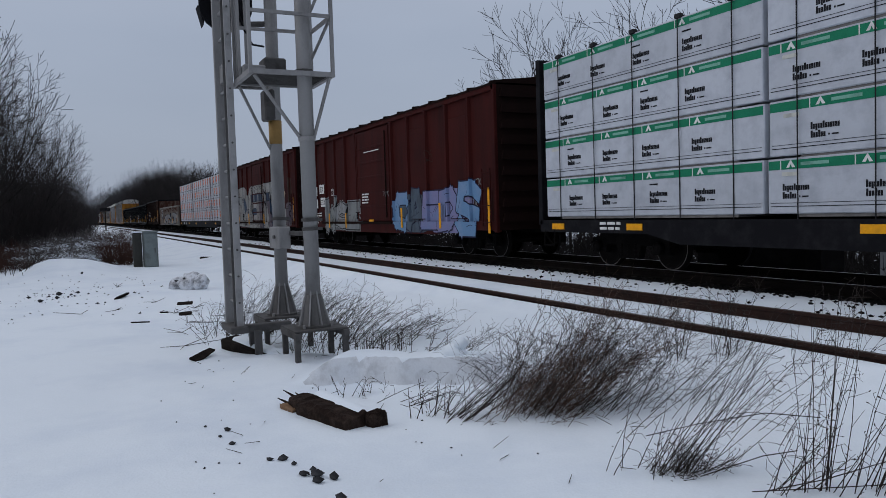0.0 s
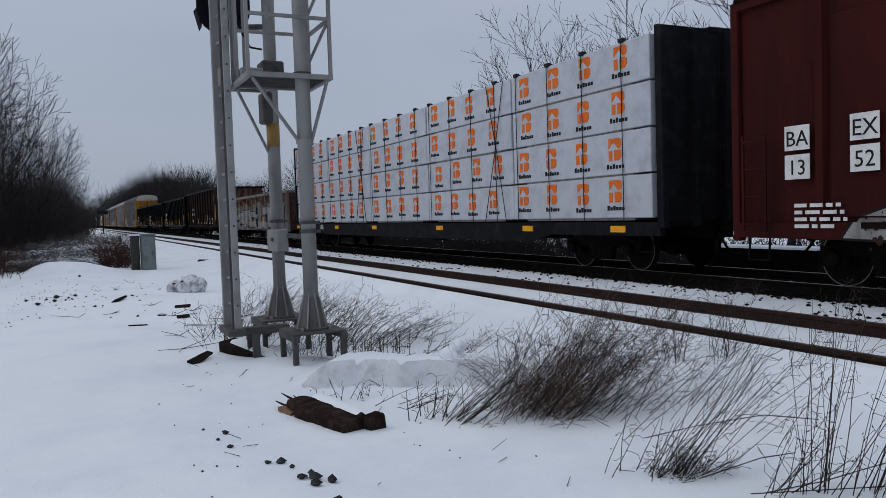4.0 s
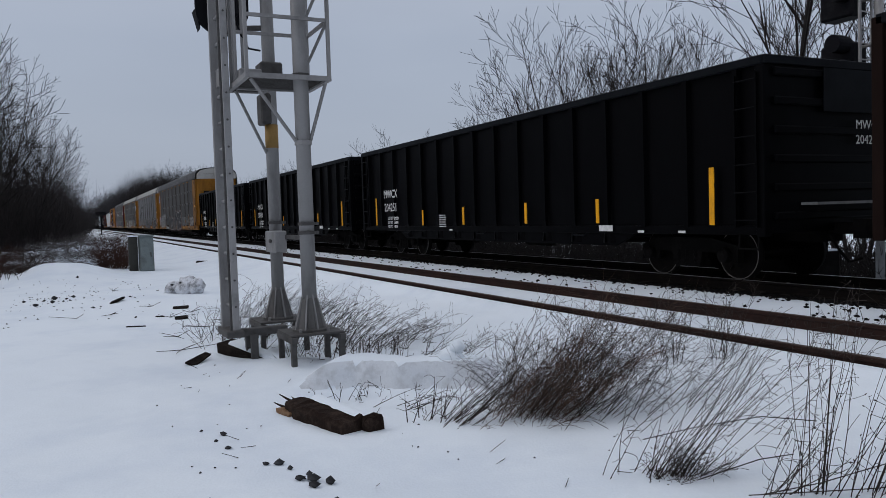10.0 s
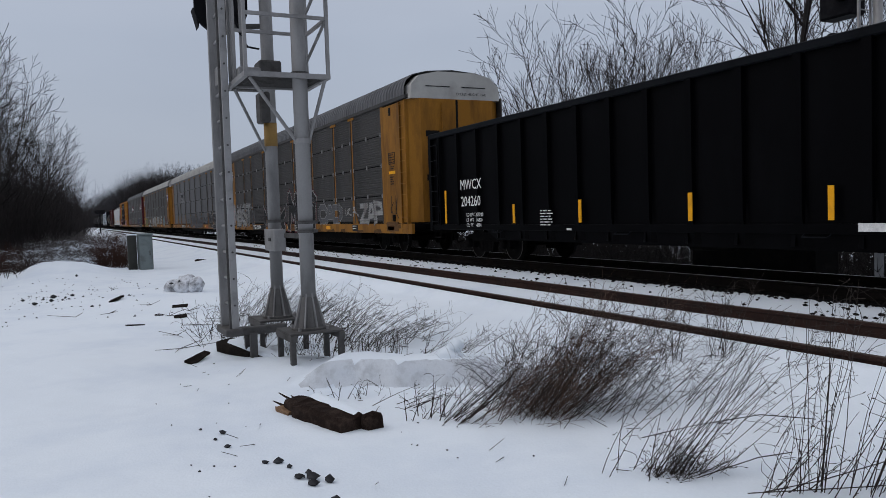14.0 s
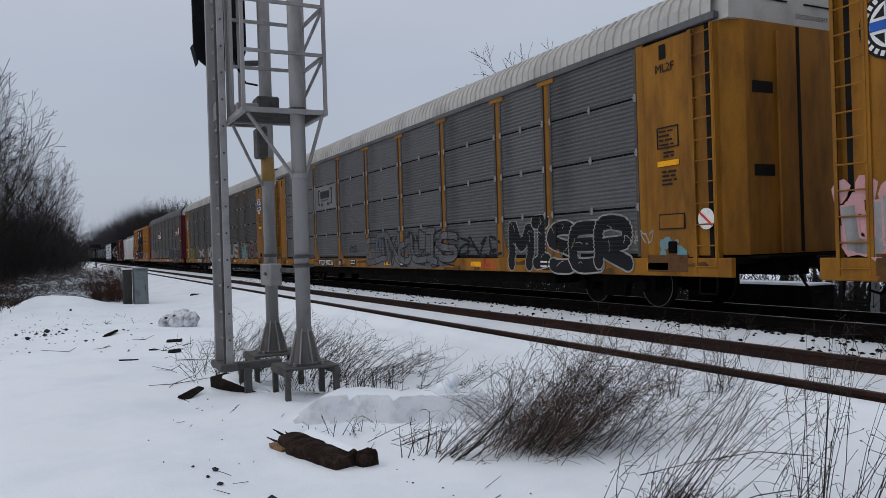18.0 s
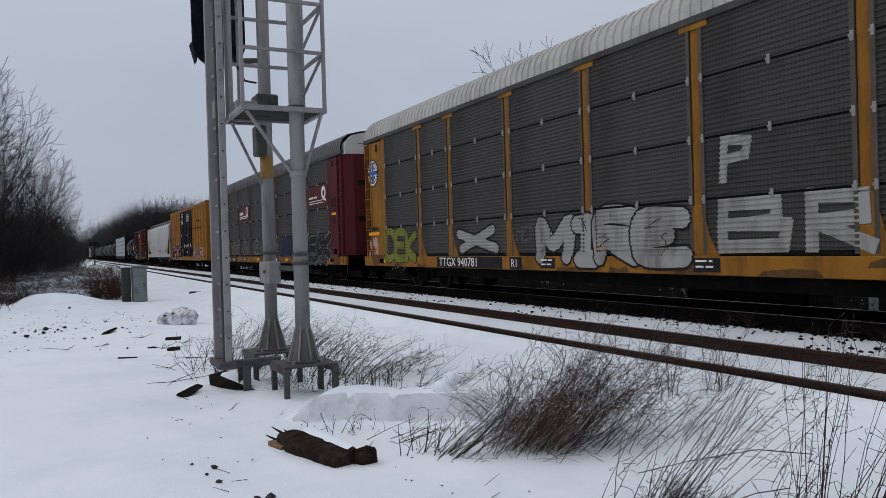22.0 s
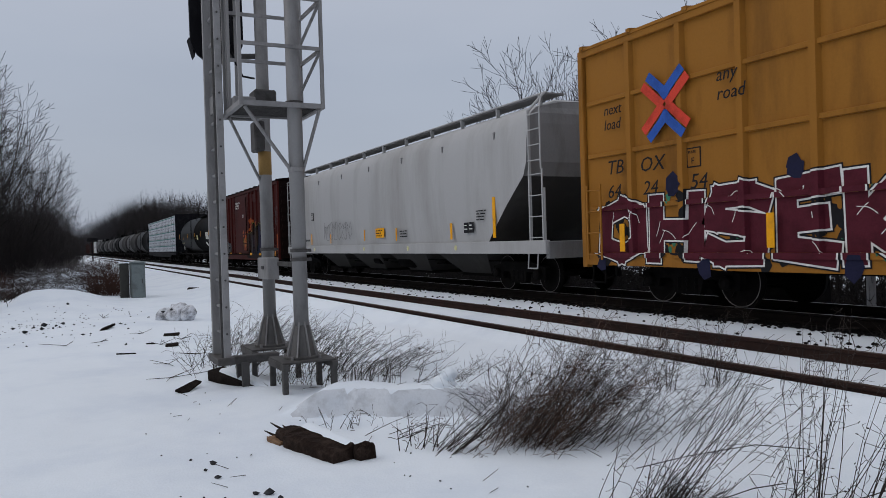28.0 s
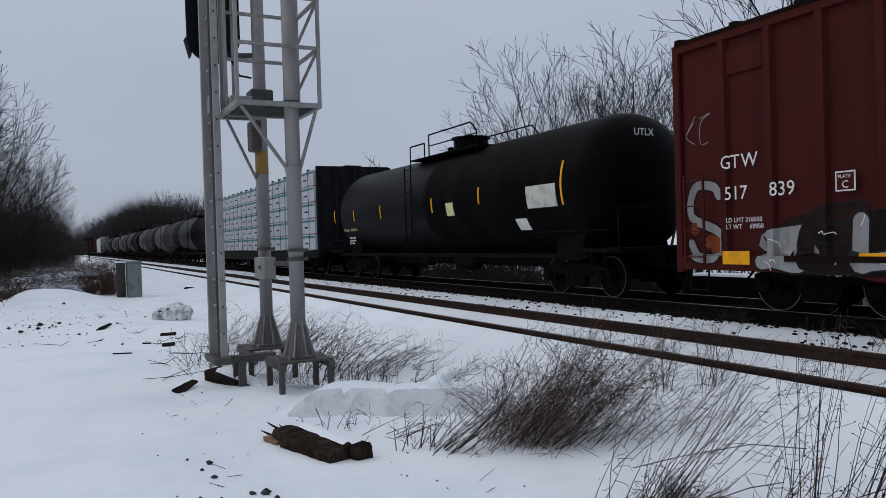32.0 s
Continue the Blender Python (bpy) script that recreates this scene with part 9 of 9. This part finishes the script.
ar4, po = autorack("dark red framed auto rack with grimy panels", -253.60, -280.70, rack_maroon, panel_dark, roof_grey, rack_yellow, roof_white)
for x0, x1 in ((po[3] + 0.1, po[4] - 0.1), (po[-2] + 0.1, po[-1] - 0.1)):
    s = part("sign_panel", Geo().box(x0, x1, -1.592, -1.56, 2.90, 3.72, 0.01), rack_maroon, ar4, "dark red panel with white wheel emblem")
    g = Geo()
    cx = x1 - 0.55 if x0 < 0 else x1 - 0.5
    ring_mesh(g, cx, 3.40, 0.12 if x0 > 0 else 0.16, 0.26, -1.593)
    w = 0.05 if x0 < 0 else 0.032
    g.box(x0 + 0.30, x1 - 0.62, -1.598, -1.592, 3.12, 3.12 + w).box(x0 + 0.30, x1 - 0.52, -1.598, -1.592, 3.03, 3.03 + w)
    for u in range(7 if x0 < 0 else 13):
        step = 0.135 if x0 < 0 else 0.082
        if u != 7:
            g.box(x0 + 0.32 + u * step, x0 + 0.32 + (u + 0.72) * step, -1.598, -1.592, 3.24, 3.40 if x0 < 0 else 3.32)
    g.sheet([(cx - 0.02, 3.14), (cx + 0.30, 3.06), (cx + 0.30, 3.13), (cx + 0.10, 3.22)], -1.593)
    part("sign_print", g, white_mark, s, "white emblem and bars")
bar(ar4, -7.75, -5.25, 0.66, 0.92, ink, -1.606, "number_panel")
wording("TTGX", 0.26, white_mark, ar4, -7.65, 0.69, -1.614)
wording("981263", 0.26, white_mark, ar4, -6.5, 0.69, -1.614)
for a, b in ((-11.95, -9.55), (-9.3, -7.5)):
    daubs(ar4, a + 0.1, b - 0.1, 1.05, 1.72, 70, 0.17, sp_faded, int(a * 10) + 400, "faded pink sprayed band", y=-1.604)
scrawl(ar4, -11.8, -7.6, 1.05, 1.6, sp_faded, 121, 0.05, -1.612, 7)
for k, (a, b) in enumerate(((-6.9, -4.7), (-4.0, -2.2), (-1.3, 1.2), (1.6, 4.2))):
    scrawl(ar4, a, b, 1.05, 1.75, sp_grey, 122 + k, 0.035, -1.612, 5)
scrawl(ar4, 1.8, 4.0, 1.0, 1.7, sp_black, 134, 0.05, -1.606, 3)
splash(ar4, 4.5, 6.75, 0.98, 1.8, sp_navy, 135, y=-1.604)
daubs(ar4, 4.5, 7.0, 0.7, 1.8, 40, 0.13, sp_steel, 136, "dull blue sprayed patch", y=-1.606)
bar(ar4, 2.4, 4.2, 0.68, 0.92, ink, -1.606, "number_panel")
bar(ar4, 2.6, 3.9, 0.74, 0.86, white_mark, -1.612)
splash(ar4, 7.4, 11.8, 0.60, 1.75, sp_dark, 137, y=-1.603)
daubs(ar4, 7.6, 11.7, 1.3, 1.85, 26, 0.13, sp_green, 138, "dull green overspray", y=-1.604)
lettered(ar4, "CREAK", 7.3, 11.85, 0.56, 1.95, (sp_black,), sp_white, 131, y=-1.608, thick=0.34, edge=0.022, soft=True, marks=sp_white, jitter=0.14, lean=0.2, overlap=0.14)
scrawl(ar4, 8.0, 11.6, 0.62, 1.8, sp_white, 139, 0.022, -1.632, 7)
scrawl(ar4, -12.7, -12.2, 1.9, 2.6, sp_white, 133, 0.03, -1.612, 2)

# ---- covered hopper ----
def hopper(label, front, rear, paint=hopper_grey):
    L = front - rear
    car = couple(thing("covered_hopper", label, "hopper", group="freight train"), front, rear)
    h = L / 2
    running_gear(car, L, 1.9, 1.0)
    rows = ((1.16, 1.50, h - 2.5), (1.4, 1.52, h - 2.25), (2.0, 1.585, h - 1.5), (2.6, 1.60, h - 0.75), (2.9, 1.60, h - 0.62), (3.4, 1.585, h - 0.60), (3.75, 1.54, h - 0.60), (3.98, 1.44, h - 0.62), (4.12, 1.24, h - 0.70), (4.26, 0.6, h - 0.75), (4.30, 0.0, h - 0.75))
    g, cols = Geo(), 25
    for s in (-1, 1):
        b = len(g.v)
        for z, y, xe in rows:
            for i in range(cols):
                g.v.append((-xe + 2 * xe * i / (cols - 1), s * y, z))
        for r in range(len(rows) - 1):
            for i in range(cols - 1):
                g.f.append((b + r * cols + i, b + r * cols + i + 1, b + (r + 1) * cols + i + 1, b + (r + 1) * cols + i))
    body = part("hopper_body", g, paint, car, "smooth curved pale grey side", smooth=True)
    for s in (-1, 1):
        e = Geo()
        for z, y, xe in rows:
            e.v += [(s * xe, -y, z), (s * xe, y, z)]
        u = Geo()
        u.v = e.v[6:]
        u.f = [(2 * i, 2 * i + 1, 2 * i + 3, 2 * i + 2) for i in range(len(rows) - 4)]
        e.v = e.v[:8]
        e.f = [(2 * i, 2 * i + 1, 2 * i + 3, 2 * i + 2) for i in range(3)]
        # end sheets darker than the sides: shade on the ends is painted in
        part("slope_sheet", e, hopper_dark_shade, car, "sloping end sheet with shade in its dark colour")
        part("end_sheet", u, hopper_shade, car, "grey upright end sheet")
    part("side_sill", Geo().box(-h, h, -1.58, -1.46, 0.90, 1.19, 0.01).box(-h, h, 1.46, 1.58, 0.90, 1.19, 0.01), paint, car)
    for i in range(4):
        x = -h + 2.9 + (L - 5.8) * (i + 0.5) / 4
        w = (L - 5.8) / 8 - 0.1
        b = Geo()
        b.v = [(x - w, -1.35, 1.18), (x + w, -1.35, 1.18), (x + w, 1.35, 1.18), (x - w, 1.35, 1.18), (x - w * 0.45, -0.6, 0.34), (x + w * 0.45, -0.6, 0.34), (x + w * 0.45, 0.6, 0.34), (x - w * 0.45, 0.6, 0.34)]
        b.f = [(0, 1, 5, 4), (1, 2, 6, 5), (2, 3, 7, 6), (3, 0, 4, 7), (4, 5, 6, 7)]
        bay = part("discharge_bay", b, hopper_dark_shade, car, "discharge hopper, its shade put into the dark grey")
        part("outlet_gate", Geo().box(x - w * 0.5, x + w * 0.5, -0.62, 0.62, 0.28, 0.36, 0.02), under, bay)
    # roof walk, hatch trough and end cages
    part("roof_walk", Geo().box(-h + 0.6, h - 0.6, -1.02, -0.55, 4.40, 4.43).box(-h + 0.6, h - 0.6, 0.55, 1.02, 4.40, 4.43), hopper_shade, car, "grated roof walk")
    for i in range(11):
        x = -h + 0.9 + (L - 1.8) * i / 10
        part("walk_bracket", Geo().box(x - 0.02, x + 0.02, -1.05, -0.95, 4.1, 4.42), paint, car)
    part("walk_edge", Geo().tube((-h + 0.6, -1.04, 4.44), (h - 0.6, -1.04, 4.44), 0.02, n=6), paint, car)
    part("hatch_trough", Geo().box(-h + 1.2, h - 1.2, -0.4, 0.4, 4.28, 4.42, 0.04), paint, car)
    for s in (-1, 1):
        f = Geo()
        x0, x1 = s * (h - 0.60), s * (h - 0.08)
        for y in (-1.52, 1.52):
            f.path([(x0, y, 1.18), (x0, y, 4.0), (x0, y * 0.72, 4.42)], 0.03)
            f.path([(x1, y, 1.18), (x1, y, 2.3)], 0.03)
        part("end_cage", f, paint, car)
        ladder(car, s * (h - 0.34), 1.15, 2.7, paint, -1.56, 0.5, 4)
        part("ladder", Geo().path([(x0 + s * 0.02, -1.56, 2.7), (x0 + s * 0.02, -1.56, 4.0)], 0.02).path([(x1 * 0.995, -1.56, 2.7), (x1 * 0.995, -1.56, 4.0), (x0, -1.2, 4.3)], 0.02), paint, car)
        for i in range(4):
            part("rung", Geo().tube((x0, -1.57, 2.9 + i * 0.33), (x1 * 0.995, -1.57, 2.9 + i * 0.33), 0.013, n=5), paint, car)
        part("end_platform", Geo().box(s * (h - 2.2), s * h, -1.5, 1.5, 1.10, 1.16), hopper_shade, car)
        stirrup(car, s * (h - 0.5), 0.92, paint)
        part("end_sill", Geo().box(s * h - 0.1, s * h + 0.02, -1.5, 1.5, 0.8, 1.16, 0.01), hopper_shade, car)
    for i in range(7):
        x = -h + 2.0 + i * (L - 4) / 6
        part("roof_bracket", Geo().prism([(x - 0.03, 3.72), (x + 0.03, 3.72), (x + 0.015, 3.56), (x - 0.015, 3.56)], -1.58, -1.54, "y"), hopper_shade, car)
    return car


hp = hopper("smooth pale grey covered hopper with roof walk", -303.10, -323.20)
wording("OCPX", 0.36, ink, hp, -8.45, 2.46, -1.618)
wording("61241", 0.36, ink, hp, -8.42, 1.98, -1.612)
wording("LD LMT 196900 LBS\nLT WT 66100 LBS NEW 09-09", 0.12, ink, hp, -8.2, 1.50, -1.60)
part("plate_frame", Geo().box(-6.32, -6.04, -1.618, -1.606, 2.2, 2.5), ink, hp)
part("plate_panel", Geo().box(-6.30, -6.06, -1.621, -1.610, 2.22, 2.48), hopper_grey, hp)
wording("PLATE", 0.065, ink, hp, -6.29, 2.41, -1.624)
wording("C", 0.14, ink, hp, -6.24, 2.25, -1.624)
scrawl(hp, -4.8, -3.2, 1.40, 2.05, hopper_shade, 141, 0.025, -1.60)
scrawl(hp, -3.1, -1.7, 1.40, 2.0, hopper_shade, 142, 0.025, -1.605)
bar(hp, 0.50, 1.22, 1.40, 1.70, reflector, -1.585, "warning_panel")
small_print(hp, 0.56, 1.64, 3, 0.55, ink, -1.592, 0.03, 0.08, seed=50)
small_print(hp, 2.45, 1.58, 3, 0.6, ink, -1.585, 0.03, 0.08, seed=51)
for x in (6.50, 6.76):
    bar(hp, x, x + 0.23, 1.42, 1.68, ink, -1.59, "data_panel")
    small_print(hp, x + 0.03, 1.62, 2, 0.15, white_mark, -1.597, 0.025, 0.09, seed=int(x * 10))
small_print(hp, 7.15, 1.95, 4, 0.5, ink, -1.60, 0.025, 0.07, seed=52)
stripes(hp, [(-8.75, 1.82, 0.08, 0.75), (-6.4, 1.46, 0.08, 0.42), (-4.0, 1.45, 0.06, 0.35), (-0.48, 1.5, 0.07, 0.36), (2.2, 1.48, 0.08, 0.38), (5.81, 1.48, 0.10, 0.42), (8.0, 1.75, 0.12, 0.95)], -1.60)
for x in (-6.1, -0.6, 3.0, 6.0):
    part("caution_disc", Geo().lathe([(-1.590, 0.07), (-1.584, 0.07)], 14, "y", (x, 0, 1.05)), paper_yellow, hp)


# ---- tank cars ----
def tankcar(label, front, rear, paint, detailed=True):
    L = front - rear
    car = couple(thing("tank_car", label, "tank car", group="freight train"), front, rear)
    h, r, cz = L / 2, 1.47, 2.30
    running_gear(car, L, 1.9, 0.8)
    e = h - 0.55
    ends = [(e - 0.75 * (1 - math.cos(a)), r * math.sin(a)) for a in (0.06, 0.3, 0.6, 0.9, 1.2, 1.5708)]
    rings = [(-x, q) for x, q in ends] + [(-0.25, r), (-0.24, r + 0.012), (0.24, r + 0.012), (0.25, r)] + [(x, q) for x, q in ends[::-1]]
    part("tank", Geo().lathe(rings, 48, "x", (0, 0, cz)), paint, car, "black steel tank shell", smooth=True)
    for s in (-1, 1):
        part("saddle", Geo().prism([(-1.2, 0.75), (1.2, 0.75), (1.05, 1.35), (-1.05, 1.35)], s * (h - 2.4), s * (h - 1.5)), under, car)
        part("end_platform", Geo().box(s * (h - 1.5), s * h, -1.45, 1.45, 0.92, 1.0), under, car)
        part("end_rail", Geo().path([(s * (h - 0.08), -1.4, 1.0), (s * (h - 0.08), -1.4, 1.75), (s * (h - 0.08), 1.4, 1.75), (s * (h - 0.08), 1.4, 1.0)], 0.02), under, car)
        part("hand_rail", Geo().path([(s * (h - 0.2), -1.5, 1.35), (s * (h - 2.6), -1.55, 1.35)], 0.016), under, car)
        stirrup(car, s * (h - 0.5), 0.95, under)
    part("side_rail", Geo().box(-h + 1.0, h - 1.0, -1.42, -1.36, 0.80, 0.90), under, car)
    # manway, valve bonnet, platform with railings
    part("manway", Geo().lathe([(3.70, 0.50), (4.08, 0.50), (4.10, 0.56), (4.15, 0.56), (4.17, 0.3)], 20, "z", (0.2, 0, 0)), paint, car, "valve bonnet on top of the tank")
    part("valve", Geo().lathe([(3.7, 0.12), (4.0, 0.12), (4.03, 0.05)], 10, "z", (-1.0, 0.0, 0)), paint, car)
    part("platform", Geo().box(-1.9, 2.2, -0.95, -0.45, 3.66, 3.70).box(-1.9, 2.2, 0.45, 0.95, 3.66, 3.70), under, car)
    for y in (-0.95, 0.95):
        rl = Geo()
        rl.path([(-1.9, y, 3.45), (-1.9, y, 4.1), (-0.9, y, 4.1), (-0.9, y, 3.6)], 0.022)
        rl.path([(-0.6, y, 3.6), (-0.6, y, 4.30), (1.9, y, 4.30), (2.2, y, 4.05), (2.2, y, 3.5)], 0.022)
        rl.tube((-0.6, y, 3.98), (2.2, y, 3.98), 0.018)
        part("railing", rl, under, car, "bent pipe railing")
    ladder(car, -0.9, 1.0, 3.4, under, -1.52, 0.42, 8)
    if detailed:
        def on_shell(name, x0, x1, z, hh, material, lab=""):
            g, n = Geo(), 5
            for i in range(n + 1):
                zz = z + hh * i / n
                y = -math.sqrt(max(0.0, (r + 0.008) ** 2 - (zz - cz) ** 2))
                g.v += [(x0, y, zz), (x1, y, zz), (x0, y + 0.01, zz), (x1, y + 0.01, zz)]
            for i in range(n):
                g.f += [(4 * i, 4 * i + 1, 4 * i + 5, 4 * i + 4), (4 * i + 2, 4 * i + 6, 4 * i + 7, 4 * i + 3), (4 * i, 4 * i + 4, 4 * i + 6, 4 * i + 2), (4 * i + 1, 4 * i + 3, 4 * i + 7, 4 * i + 5)]
            g.f += [(0, 2, 3, 1), (4 * n, 4 * n + 1, 4 * n + 3, 4 * n + 2)]
            part(name, g, material, car, lab)

        on_shell("placard", 1.35, 1.75, 1.88, 0.34, paper_yellow, "pale yellow paper placard")
        on_shell("placard", 5.2, 6.3, 1.88, 0.48, paper, "large white marking panel")
        on_shell("placard", 4.55, 5.0, 1.42, 0.26, white_mark, "small white data panel")
        for x, z, hh in ((-7.6, 2.0, 0.5), (-5.6, 2.0, 0.4), (-3.2, 2.0, 0.45), (0.5, 2.0, 0.45), (3.1, 2.1, 0.45), (6.5, 1.9, 1.0)):
            on_shell("reflector_strip", x - 0.03, x + 0.03, z, hh * 0.9, reflector, "yellow reflective strip")
        wording("UTLX", 0.22, paper_yellow, car, -6.9, 1.66, -1.36)
        wording("676437", 0.22, paper_yellow, car, -6.2, 1.66, -1.36)
        small_print(car, -6.6, 1.45, 3, 0.7, y=-1.26, seed=71)
        wording("UTLX", 0.2, white_mark, car, h - 0.62, 3.2, -0.5).rotation_euler = (0, 0, math.pi / 2)
    return car


tankcar("long black tank car with white placards", -342.20, -358.70, tank_black)
q = -384.0
for k in range(8):
    tankcar("grimy black tank car far back in the train", q, q - 15.6, tank_grey if k % 3 else tank_black, False)
    q -= 17.0
hopper("pale covered hopper far back in the train", q, q - 18.0)
q -= 19.6
for k in range(5):
    boxcar_far = couple(boxcar("dark boxcar far back in the train", 15.8, 4.2, 0.7, (brown_car, gon_black, oxide_car)[k % 3], brown_dark, (-1.6, 1.6), 4, False), q, q - 15.8)
    q -= 17.4


# ---- what moves: the train rolls past, its wheels turn ----
SPEED = 10.35


def motions():
    middles = {}
    for car, middle in CARS:
        middles[car] = middle
        walk(car, [(t, pose(middle + SPEED * t, 10.67, 0)) for t in (0, 8, 16, 24, 32)])
    for wheel, car, x in WHEELS:
        start = (-42 - middles[car] - x) / SPEED
        begin, stop = max(0, math.ceil(start * FPS)), min(32 * FPS, math.floor((start + 45 / SPEED) * FPS))
        rows, turn = [], 0.0
        if stop <= begin:
            continue
        if begin > 0:
            rows.append((0.0, pose(x, 0, 0.42)))
        for k in range(begin, stop + 1):
            rows.append((k / FPS, pose(x, 0, 0.42, 0, turn, 0)))
            turn += math.degrees(SPEED / FPS / 0.42)
        if stop < 32 * FPS:
            rows.append((32.0, rows[-1][1]))
        walk(wheel, rows)


motions()
